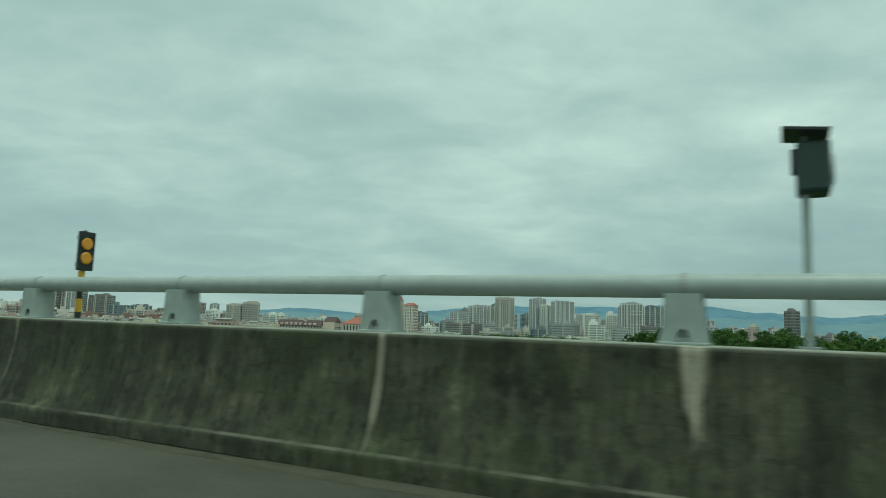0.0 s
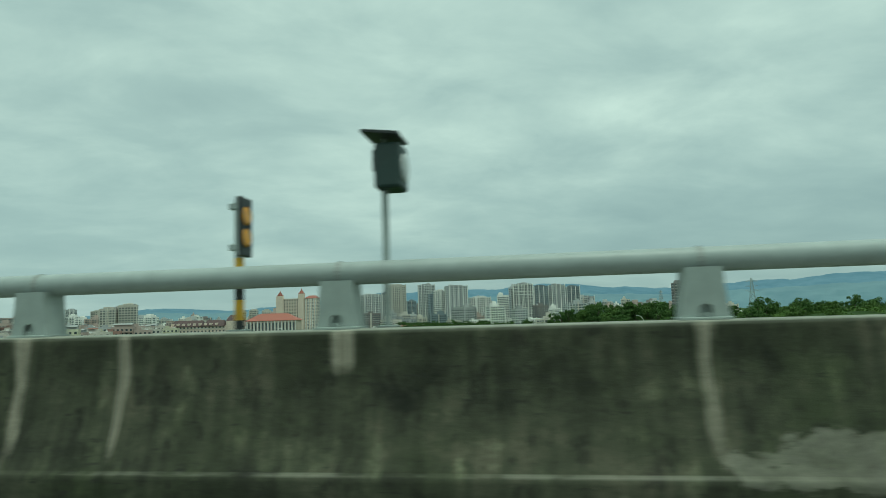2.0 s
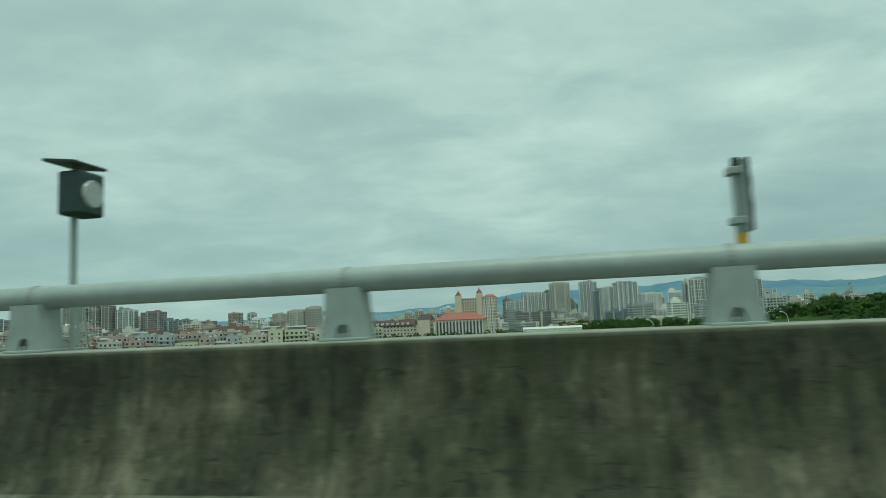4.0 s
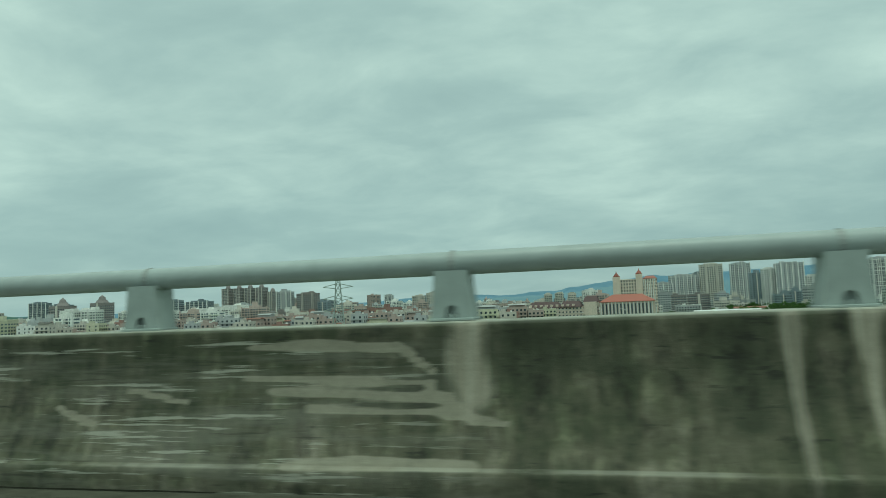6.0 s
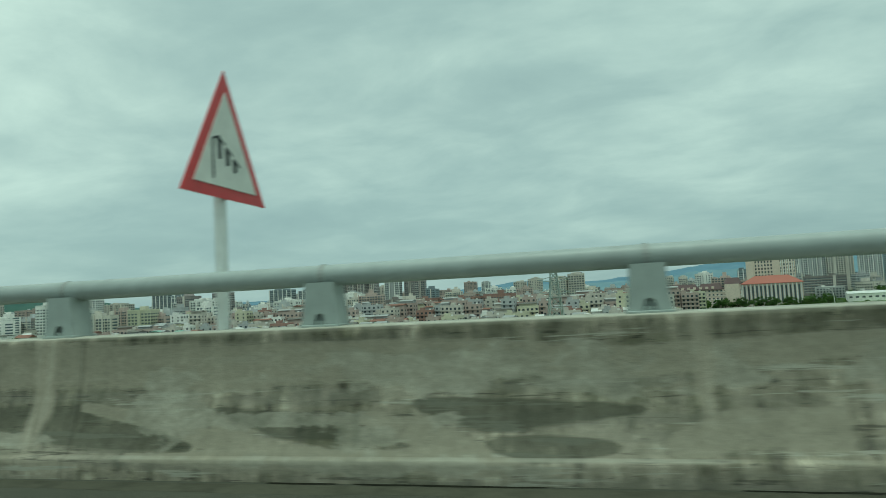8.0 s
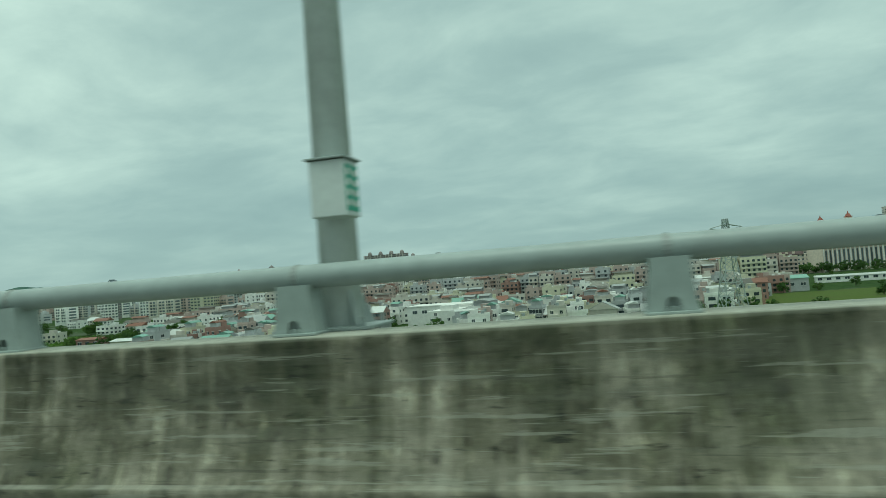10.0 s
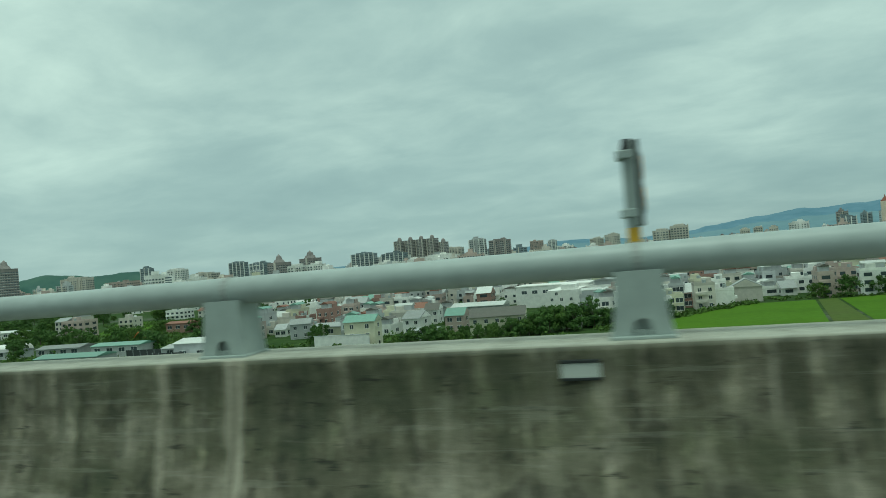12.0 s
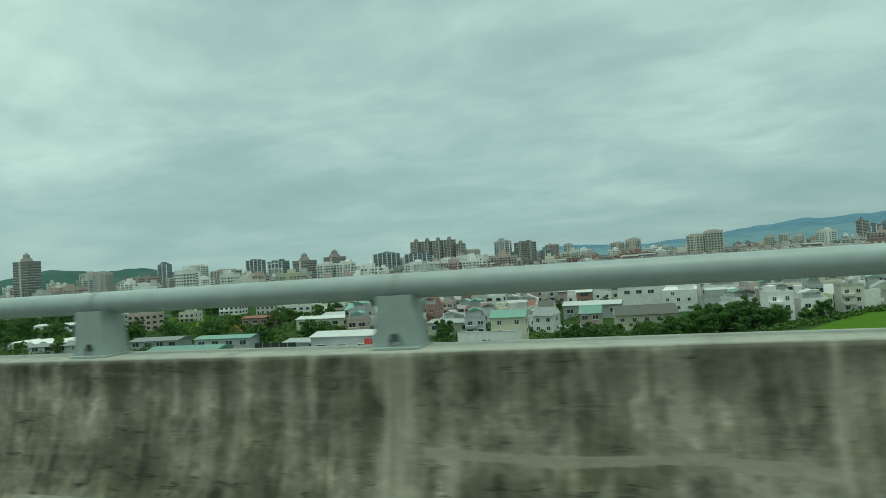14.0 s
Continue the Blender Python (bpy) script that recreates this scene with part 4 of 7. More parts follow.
first = reflector(271.76)
for s in (267.0, 275.35, 280.2, 284.95, 289.9, 294.5, 299.35, 304.3, 310.82, 317.2, 328.75, 337.55, 347.3):
    copy_thing(first, stand(s, -.008, -.1))


def lettering(text, size, mat, parent, m, name="letter"):
    """Letters in Blender's own font, as flat mesh."""
    cu = bpy.data.curves.new("text", "FONT")
    cu.body, cu.size, cu.align_x, cu.align_y, cu.extrude = text, size, "CENTER", "CENTER", .002
    ob = bpy.data.objects.new("text", cu)
    scene.collection.objects.link(ob)
    bpy.context.view_layer.update()
    me = bpy.data.meshes.new_from_object(ob.evaluated_get(bpy.context.evaluated_depsgraph_get()))
    bpy.data.objects.remove(ob)
    letter = part_mesh(name, me, mat, parent)
    letter.matrix_local = m
    return letter


def lane_sign():
    """Green two-column sign on a pole, facing the traffic."""
    ob = root("lane_sign", stand(35.36, .5, 0, -18), "green road sign with two columns of white characters on a pole", "road sign")
    bm = bmesh.new()
    rod(bm, (0, 0, -.02), (0, 0, 3.1), .055, sides=16)
    part("pole", bm, POLE, ob)
    bm = bmesh.new()
    block(bm, (.06, -.52, 1.16), (.075, .52, 3.16), .004)
    board = part("board", bm, SIGNGREEN, ob)
    for a, b in (((.074, -.52, 1.16), (.079, .52, 1.185)), ((.074, -.52, 1.185), (.079, -.498, 3.16)), ((.074, .498, 1.185), (.079, .52, 3.16)), ((.074, -.498, 3.135), (.079, .498, 3.16))):
        bm = bmesh.new()
        block(bm, a, b)
        part("border", bm, WHITE, board)
    face = Matrix(((0, 0, 1, .078), (1, 0, 0, 0), (0, 1, 0, 0), (0, 0, 0, 1)))
    for column, text in ((-.24, "\u4e58\u8f09\u9760\u5de6"), (.24, "\u65b91\u516c\u91cc")):
        for k, ch in enumerate(text):
            lettering(ch, .36, WHITE, board, face @ Matrix.Translation((column, 1.42 + .44 * (3 - k), 0)), "character")


def wind_sign():
    """Red-edged triangle with a windsock, facing the traffic."""
    ob = root("crosswind_sign", stand(200.1, .42), "white triangular crosswind sign with a red border on a pole", "road sign")
    bm = bmesh.new()
    rod(bm, (0, 0, -.02), (0, 0, 1.5), .045, sides=16)
    part("pole", bm, POLE, ob)
    turn = Matrix.Rotation(radians(90), 4, "Z")

    def tri(r, lift, y):
        bm = bmesh.new()
        c = 1.26
        slab(bm, [(-.866 * r, c - .5 * r), (.866 * r, c - .5 * r), (0, c + r)], y, y - .008)
        return bm

    board = part("board", tri(.64, 0, -.05), SIGNRED, ob, "red triangular border")
    board.matrix_local = turn
    inner = part("face", tri(.475, 0, -.0585), WHITE, board)
    bm = bmesh.new()
    block(bm, (-.19, -.072, 1.07), (-.172, -.067, 1.36))
    part("sock_mast", bm, BLACK, inner)
    bm = bmesh.new()
    slab(bm, [(-.19, 1.36), (-.1, 1.395), (-.09, 1.38), (-.18, 1.345)], -.072, -.067)
    part("sock_arm", bm, BLACK, inner)
    for k in range(3):
        u, z, r = -.125 + .1 * k, 1.30 - .05 * k, .085 - .016 * k
        bm = bmesh.new()
        slab(bm, [(u, z + r), (u + .045, z + r - .01), (u + .052, z - r + .01), (u + .012, z - r)], -.072, -.067)
        part("sock_band", bm, BLACK, inner)
        bm = bmesh.new()
        slab(bm, [(u + .045, z + r - .012), (u + .1, z + r - .045), (u + .1, z + r - .057), (u + .045, z + r - .026)], -.072, -.067)
        part("sock_edge", bm, BLACK, inner)


lane_sign()
wind_sign()


def slotted_board(s, label):
    """White ribbed board with a steel frame fixed low on the parapet."""
    ob = root("drain_cover_board", stand(s, -.2, -.6), label, "cover board", "white boards on the parapet")
    tilt = Matrix.Rotation(radians(-14), 4, "X")
    bm = bmesh.new()
    block(bm, (-.58, .0, -.28), (.58, .03, .3), .004)
    panel = part("panel", bm, WHITE, ob)
    panel.matrix_local = tilt
    for k in range(14):
        bm = bmesh.new()
        block(bm, (-.56, -.008, -.17 + .026 * k), (.56, .001, -.155 + .026 * k), .002)
        part("rib", bm, WHITE, panel)
    for z0, z1 in ((.245, .3), (-.275, -.215)):
        bm = bmesh.new()
        block(bm, (-.59, -.014, z0), (.59, .0, z1), .003)
        edge = part("edge_strip", bm, STEEL, panel)
        for x in (-.5, 0, .5):
            bm = bmesh.new()
            rod(bm, (x, -.022, (z0 + z1) / 2), (x, -.012, (z0 + z1) / 2), .016, sides=6)
            part("bolt", bm, STEEL, edge)
    for z in (.303, -.21):
        bm = bmesh.new()
        block(bm, (-.59, -.01, z), (.59, .02, z + .014))
        part("gasket", bm, BLACK, panel)
    return ob


slotted_board(44.75, "white ribbed cover board bolted low on the parapet")
slotted_board(170.0, "white ribbed cover board bolted low on the parapet")


def joint_plate():
    """Large bolted steel plate over an expansion joint."""
    ob = root("joint_plate", stand(160.95, -.02, 0), "large scratched pale steel plate over the expansion joint", "steel plate")
    wall = sorted((z, o) for o, z in FACE if o < 0)
    heights = np.linspace(-.748, -.012, 13)
    prof = [(float(np.interp(z, *zip(*wall))) - .014, float(z)) for z in heights]

    def curved(name, x0, x1, k0, k1, lift, mat, label=""):
        rows, verts, faces = prof[k0:k1], [], []
        n = len(rows)
        for x in (x0, x1):
            verts += [(x, o + .02 - lift, z) for o, z in rows] + [(x, o + .045, z) for o, z in rows]
        for k in range(n - 1):
            faces += [(k, k + 1, 2 * n + k + 1, 2 * n + k), (n + k, 3 * n + k, 3 * n + k + 1, n + k + 1), (k, n + k, n + k + 1, k + 1), (2 * n + k, 2 * n + k + 1, 3 * n + k + 1, 3 * n + k)]
        faces += [(0, 2 * n, 3 * n, n), (n - 1, 2 * n - 1, 4 * n - 1, 3 * n - 1)]
        me = bpy.data.meshes.new(name)
        me.from_pydata(verts, [], faces)
        bm = bmesh.new()
        bm.from_mesh(me)
        bmesh.ops.recalc_face_normals(bm, faces=bm.faces[:])
        bpy.data.meshes.remove(me)
        return part(name, bm, mat, ob, label)

    curved("plate", -.56, .68, 0, 13, 0, PLATE)
    curved("lap_plate", -.73, -.575, 0, 13, .006, PLATE)
    curved("upper_film", -.55, .67, 6, 12, .004, PLATEGREY, "greyer upper half of the plate")
    bm = bmesh.new()
    block(bm, (-.73, -.204, -.82), (.68, -.15, -.745), .004)
    part("foot_plate", bm, PLATEGREY, ob)
    for x in (.6, .5):
        for z in (-.12, -.28, -.42, -.6, -.74):
            bm = bmesh.new()
            o = float(np.interp(z, *zip(*wall))) + .004
            rod(bm, (x, o - .018, z), (x, o + .006, z), .013, sides=6)
            part("bolt", bm, STEEL, ob)
    name_plate = root("name_plaque", stand(159.92, -.02, -.1), "white plaque with worn grey marks on the parapet", "plaque")
    bm = bmesh.new()
    block(bm, (-.315, -.02, -.075), (.315, .005, .075), .004)
    face = part("board", bm, WHITE, name_plate)
    for x0, x1 in ((-.27, -.2), (-.16, -.02), (.14, .18), (.2, .28)):
        bm = bmesh.new()
        block(bm, (x0, -.023, -.03), (x1, -.019, .03))
        part("mark_bar", bm, STEEL, face)


joint_plate()


def marker_plate(s, off):
    ob = root("distance_marker", stand(s, off, .0), "small green distance marker plate beside the railing", "marker plate", "distance markers on the parapet")
    bm = bmesh.new()
    rod(bm, (0, 0, -.02), (0, 0, .25), .015, sides=8)
    part("stub", bm, STEEL, ob)
    bm = bmesh.new()
    block(bm, (.016, -.11, .02), (.024, .11, .24), .002)
    face = part("plate", bm, SIGNGREEN, ob)
    for z in (.07, .15):
        bm = bmesh.new()
        block(bm, (.0245, -.07, z), (.0265, .07, z + .045))
        part("mark_bar", bm, WHITE, face)


marker_plate(180.16, .31)
marker_plate(278.5, .31)


def grey_beacon(s):
    ob = root("sensor_post", stand(s, .4), "thin grey pole with a small black camera head", "sensor", "")
    bm = bmesh.new()
    rod(bm, (0, 0, -.01), (0, 0, 1.05), .028, sides=12)
    part("pole", bm, POLE, ob)
    bm = bmesh.new()
    block(bm, (-.06, -.06, 1.02), (.06, .06, 1.12), .012)
    part("head", bm, BLACK, ob)
    bm = bmesh.new()
    block(bm, (-.04, -.05, .8), (.04, .05, .85), .006)
    part("clamp", bm, STEEL, ob)


grey_beacon(205.75)


def telephone_bay():
    """Opening with an emergency telephone, a steel cabinet and thin rails on an outer ledge."""
    tagged(strip("ledge", 308, 318.5, 1.0, [(.37, -.62), (2.2, -.62), (2.2, -.85), (.37, -.85)], SLAB), "concrete ledge outside the parapet opening", "ledge", kind="structure")
    phone = root("emergency_telephone", stand(314.92, .45, -.62), "green emergency telephone with black hoods on a grey post", "telephone")
    bm = bmesh.new()
    rod(bm, (0, 0, 0), (0, 0, 3.4), .07, .06, 18)
    part("post", bm, POLE, phone, smooth=True)
    bm = bmesh.new()
    block(bm, (.04, -.24, 1.98), (.3, .16, 2.9), .02)
    case = part("case", bm, PHONEGREEN, phone)
    for z in (2.3, 2.68):
        bm = bmesh.new()
        rod(bm, (.28, -.03, z), (.58, -.03, z - .03), .155, .185, 20, False)
        hood = part("hood", bm, PHONEGREEN, case, "round green hood")
        hood.modifiers.new("wall", "SOLIDIFY").thickness = .01
        bm = bmesh.new()
        rod(bm, (.29, -.03, z), (.31, -.03, z), .145, sides=20)
        part("lens", bm, BLACK, case)
    for z in (2.0, 2.6):
        bm = bmesh.new()
        rod(bm, (0, 0, z - .03), (0, 0, z + .03), .078, sides=18)
        part("band", bm, STEEL, phone)
    bm = bmesh.new()
    block(bm, (-.2, -.05, 1.98), (-.08, .02, 2.06), .01)
    part("bracket", bm, STEEL, phone)
    cab = root("control_cabinet", stand(313.25, .95, -.62), "tall pale grey steel control cabinet on the ledge", "cabinet")
    bm = bmesh.new()
    block(bm, (-.33, -.3, 0), (.33, .22, 1.2), .012)
    body = part("body", bm, OFFWHITE, cab)
    bm = bmesh.new()
    block(bm, (-.355, -.325, 1.2), (.355, .245, 1.225), .006)
    part("roof_plate", bm, STEEL, cab)
    for x in (-.31, .01):
        bm = bmesh.new()
        block(bm, (x, -.308, .06), (x + .3, -.298, 1.16), .004)
        door = part("door", bm, OFFWHITE, body)
        bm = bmesh.new()
        block(bm, (x + .1, -.316, 1.02), (x + .2, -.306, 1.08), .004)
        part("vent", bm, STEEL, door)
    sheet = root("rusty_sheet", stand(312.4, .5, .02), "curved rusty corrugated sheet lying against the cabinet", "sheet metal")
    bm = bmesh.new()
    n = 26
    low, high = [], []
    for k in range(n + 1):
        x = -1.1 + 2.2 * k / n
        z = .1 * math.cos(x * 1.1) + .008 * (k % 2)
        low.append((x, -.12 + z * .2, z - .06))
        high.append((x, .2, z + .06))
    a, b = [bm.verts.new(p) for p in low], [bm.verts.new(p) for p in high]
    for k in range(n):
        bm.faces.new((a[k], a[k + 1], b[k + 1], b[k]))
    ob = part("sheet", bm, RUST, sheet)
    ob.modifiers.new("wall", "SOLIDIFY").thickness = .006
    fence = root("ledge_fence", stand(314.6, 1.6, -.62), "thin galvanised handrail along the ledge", "handrail")
    for x in (-1.6, -.5, .6, 1.7, 2.6):
        bm = bmesh.new()
        rod(bm, (x, 0, 0), (x, 0, 1.15), .02, sides=10)
        part("post", bm, STEEL, fence)
    for z in (.6, 1.12):
        bm = bmesh.new()
        rod(bm, (-1.6, 0, z), (2.6, 0, z), .018, sides=10)
        part("bar", bm, STEEL, fence)


telephone_bay()


# ---- the plain: ground, hills, fields ----
dice = random.Random(11)


def sheet(name, outline, z, mat, label, category, kind="structure"):
    bm = bmesh.new()
    top = [bm.verts.new((x, y, z)) for x, y in outline]
    low = [bm.verts.new((x, y, z - .3)) for x, y in outline]
    bm.faces.new(top)
    for k in range(len(top)):
        n = (k + 1) % len(top)
        bm.faces.new((low[k], low[n], top[n], top[k]))
    return tagged(part(name, bm, mat), label, category, kind=kind)


def ground():
    n, bm = 90, bmesh.new()
    rings = [0, 60, 120, 180, 240, 300, 360, 430, 520, 640, 800, 1000, 1400, 2200, 3400, 4800]
    mound = lambda x, y: 19 * math.exp(-(((x - 400) / 130) ** 2 + ((y - 250) / 130) ** 2)) + 13 * math.exp(-(((x - 310) / 110) ** 2 + ((y - 440) / 110) ** 2))
    rows = []
    for r in rings[1:]:
        row = []
        for k in range(n):
            a = 2 * math.pi * k / n
            x, y = 100 + r * math.cos(a), 150 + r * math.sin(a)
            row.append(bm.verts.new((x, y, mound(x, y) - 0.02)))
        rows.append(row)
    centre = bm.verts.new((100, 150, 0))
    for k in range(n):
        bm.faces.new((centre, rows[0][k], rows[0][(k + 1) % n]))
        for a, b in zip(rows, rows[1:]):
            bm.faces.new((a[k], b[k], b[(k + 1) % n], a[(k + 1) % n]))
    tagged(part("ground", bm, LAND, smooth=True), "flat plain of rough grass, soil and paved town ground", "ground", kind="structure")
    return mound


MOUND = ground()
# ridge line: bearing to the left of +y in degrees, height above the eye in degrees
RIDGE = [(-75, 1.4), (-60, 1.7), (-52, 1.5), (-43.8, 1.95), (-37.6, 1.7), (-33.6, 1.55), (-29.8, 1.3), (-23.8, 1.75), (-19.4, 2.1), (-14, 1.75), (-10, 1.75), (-5.2, 1.7), (-1.5, 1.35),
         (1.5, 1.05), (2.9, .8), (5, .7), (8, .62), (11, .85), (14.9, .8), (18, .45), (24, .3), (40, .3), (70, .3)]
HILL = [(38, .0), (43.2, .35), (45, 1.0), (46.5, 1.2), (48.5, 1.15), (50.8, 1.38), (53.2, 1.32), (56, 1.0), (60, 1.2), (68, .9), (80, .6)]


def ridge(name, table, centre, far, depth, mat, label, rough, low, high, step, seed):
    bs = np.arange(low, high, step)
    el = np.interp(bs, *zip(*table))
    verts, faces, rows = [], [], 7
    for i, (b, e) in enumerate(zip(bs, el)):
        wave = sum(noise.noise((b * f, seed, 0)) * a for f, a in ((.35, .6), (.9, .3), (2.4, .14), (6.0, .06)))
        top = max(2.0, 24.5 + far * math.tan(radians(e)) + rough * wave * min(1, e))
        for j in range(rows):
            u = j / (rows - 1)
            r = far - depth * (1 - u) * (1 + .3 * noise.noise((b * .8, j, seed)))
            z = top * (u ** .8) * (1 + (.12 * noise.noise((b * 1.5, j * 1.3, seed)) if j < rows - 1 else 0))
            a = radians(b)
            verts.append((centre[0] - r * math.sin(a), centre[1] + r * math.cos(a), z - (2 if j == 0 else 0)))
        if i:
            faces += [((i - 1) * rows + j, i * rows + j, i * rows + j + 1, (i - 1) * rows + j + 1) for j in range(rows - 1)]
    me = bpy.data.meshes.new(name)
    me.from_pydata(verts, [], faces)
    tagged(part_mesh(name, me, mat, smooth=True), label, "mountains", kind="structure")


# distance haze is mixed into these ridge colours; emission lifts them further
PAINTED_HAZE = ridge_material("painted_haze_mountain", (0.05, 0.105, 0.145), (0.075, 0.135, 0.178), 0.68)
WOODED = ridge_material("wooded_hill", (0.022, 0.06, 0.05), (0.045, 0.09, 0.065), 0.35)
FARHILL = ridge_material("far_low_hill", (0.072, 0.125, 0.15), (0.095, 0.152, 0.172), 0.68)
ridge("backdrop_mountains", RIDGE, (0, 0), 4500, 900, PAINTED_HAZE, "mountain range on the horizon with blue haze painted in", 28, -75, 70, .3, 2.0)
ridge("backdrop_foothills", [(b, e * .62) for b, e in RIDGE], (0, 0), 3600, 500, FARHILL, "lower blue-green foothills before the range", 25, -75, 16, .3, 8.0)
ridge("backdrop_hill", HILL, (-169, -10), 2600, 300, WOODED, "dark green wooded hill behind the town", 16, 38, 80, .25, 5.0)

sheet("field_1", [(-158, 150), (-142, 192), (-127, 222), (-110, 248), (-88, 252), (-96, 150)], .06, PADDY, "bright green rice paddy", "field")
sheet("field_2", [(-84, 150), (-80, 254), (-64, 258), (-34, 246), (-30, 160)], .06, PADDY, "bright green rice paddy", "field")
sheet("field_3", [(-95, 150), (-87, 252), (-81, 254), (-85, 150)], .1, GRASS, "overgrown strip between two paddies", "field")
sheet("field_4", [(-434, 246), (-394, 238), (-470, 330), (-519, 338)], .06, PADDY, "green field between houses", "field")
sheet("field_5", [(80, 520), (70, 620), (200, 760), (320, 960), (390, 930), (250, 640), (165, 540)], .06, PADDY, "broad green field below the school", "field")
sheet("field_6", [(-40, 300), (-60, 380), (60, 400), (80, 300)], .06, GRASS, "rough meadow", "field")
sheet("yard", [(-300, 122), (-300, 150), (-244, 150), (-244, 122)], .07, FACADES["grey"], "pale concrete yard between the sheds", "yard")
sheet("field_7", [(-20, 236), (-70, 290), (40, 300), (60, 200)], .06, PADDY, "green field before the sheds", "field")


# ---- trees ----
def crown_mesh(seed, spread, height, count, leaf):
    """Many small leaf sprays in uneven clumps."""
    rnd = random.Random(seed)
    clumps = []
    for _ in range(26):
        a, r, u = rnd.uniform(0, 6.28), spread * math.sqrt(rnd.random()) * .8, rnd.random()
        clumps.append((Vector((r * math.cos(a), r * math.sin(a), height * (.22 + .7 * u) - .1 * r)), spread * rnd.uniform(.22, .42) * (1.15 - .4 * u)))
    verts, faces = [], []
    for k in range(count):
        c, r = clumps[rnd.randrange(len(clumps))]
        d = Vector((rnd.gauss(0, 1), rnd.gauss(0, 1), rnd.gauss(0, 1))).normalized() * (r * rnd.random() ** .35)
        d.z *= .75
        p, s = c + d, leaf * rnd.uniform(.6, 1.3)
        n = (d.normalized() + Vector((rnd.uniform(-.6, .6), rnd.uniform(-.6, .6), rnd.uniform(0, .9)))).normalized()
        u = n.orthogonal().normalized()
        u = Matrix.Rotation(rnd.uniform(0, 6.28), 3, n) @ u
        v = n.cross(u)
        i = len(verts)
        verts += [p + u * s, p + v * s * .55 + n * s * .15, p - u * s, p - v * s * .55 + n * s * .15]
        faces.append((i, i + 1, i + 2, i + 3))
    me = bpy.data.meshes.new("crown")
    me.from_pydata(verts, [], faces)
    return me


def trunk_mesh(seed, spread, height):
    rnd = random.Random(seed)
    bm = bmesh.new()
    rod(bm, (0, 0, -.2), (0, 0, height * .45), height * .028, height * .018, 8)
    for k in range(5):
        a = k * 1.3 + rnd.uniform(-.4, .4)
        rod(bm, (0, 0, height * (.25 + .05 * k)), (spread * .55 * math.cos(a), spread * .55 * math.sin(a), height * (.55 + .07 * k)), height * .014, height * .005, 6)
    me = bpy.data.meshes.new("trunk")
    bm.to_mesh(me)
    bm.free()
    me.materials.append(BARK)
    return me


TREES = []
for k, (spread, height, mat) in enumerate(((3.4, 8.0, LEAF_A), (4.2, 9.5, LEAF_A), (2.6, 6.0, LEAF_B), (3.8, 7.2, LEAF_B), (3.0, 9.0, LEAF_A))):
    me = crown_mesh(k + 1, spread * 1.25, height, 1700, .37)
    me.materials.append(mat)
    TREES.append((trunk_mesh(k + 1, spread, height), me))


def tree(x, y, k=None, scale=1.0, group="trees on the plain", z=0.0):
    k = dice.randrange(5) if k is None else k
    ob = root("tree", Matrix.Translation((x, y, z)) @ Matrix.Rotation(dice.uniform(0, 6.28), 4, "Z") @ Matrix.Scale(scale, 4),
              ("deep green" if k in (0, 1, 4) else "fresh green") + " broadleaf tree with an uneven crown", "tree", group)
    part_mesh("trunk", TREES[k][0], None, ob)
    part_mesh("crown", TREES[k][1], None, ob)


for k in range(46):          # thicket between the paddy and the hall
    u = k / 45
    x, y = -205 + 55 * u + dice.uniform(-5, 5), 166 + 40 * u + dice.uniform(-9, 5)
    tree(x, y, dice.choice((0, 1, 3, 4)), dice.uniform(.55, .82) * (.88 + .5 * math.exp(-((u - .78) / .16) ** 2)), "trees beside the houses")
for x, y, k, s in ((-141, 208, 2, .8), (-136, 214, 0, .8), (-131, 262, 1, .7), (-120, 258, 0, .6), (-68, 214, 2, .6), (-60, 216, 3, .55), (-44, 222, 3, .8), (-40, 232, 0, .8), (-36, 240, 1, .8), (-50, 246, 4, .8), (-66, 262, 0, .9), (-76, 258, 1, .9),
                   (-56, 264, 4, .8), (-86, 258, 3, .8), (-227, 158, 2, .5), (-246, 176, 1, .7), (-252, 188, 0, .8), (-290, 176, 1, .9), (-300, 182, 0, 1.0), (-306, 190, 4, .9), (-362, 200, 1, .9), (-398, 196, 0, 1.0), (-420, 205, 1, 1.0)):
    tree(x, y, k, s, "trees beside the houses")
thin_spots = []
for _ in range(230):
    x = dice.uniform(-680, -300)
    y = dice.uniform(128, 300) + max(0, (-x - 300) * .3)
    if not (-520 < x < -390 and 232 < y < 338) and not (-345 < x < -250 and y < 172) and not (-345 < x < -305 and 205 < y < 235):
        if x > -430:
            tree(x, y, None, dice.uniform(.6, 1.15), "trees in the green belt")
        else:
            thin_spots.append((x, y, 0, dice.randrange(5), dice.uniform(.6, 1.15)))
for k in range(36):
    tree(-64 + 4.6 * k + dice.uniform(-2, 2), 634 - .1 * k + dice.uniform(-5, 5), None, dice.uniform(.8, 1.15), "trees along the school wall")
for _ in range(90):
    thin_spots.append((dice.uniform(-340, 60), dice.uniform(268, 600), 0, dice.randrange(5), dice.uniform(.5, .85)))
for _ in range(12):
    tree(dice.uniform(100, 260), dice.uniform(590, 650), None, dice.uniform(.5, .9), "trees along the school wall")


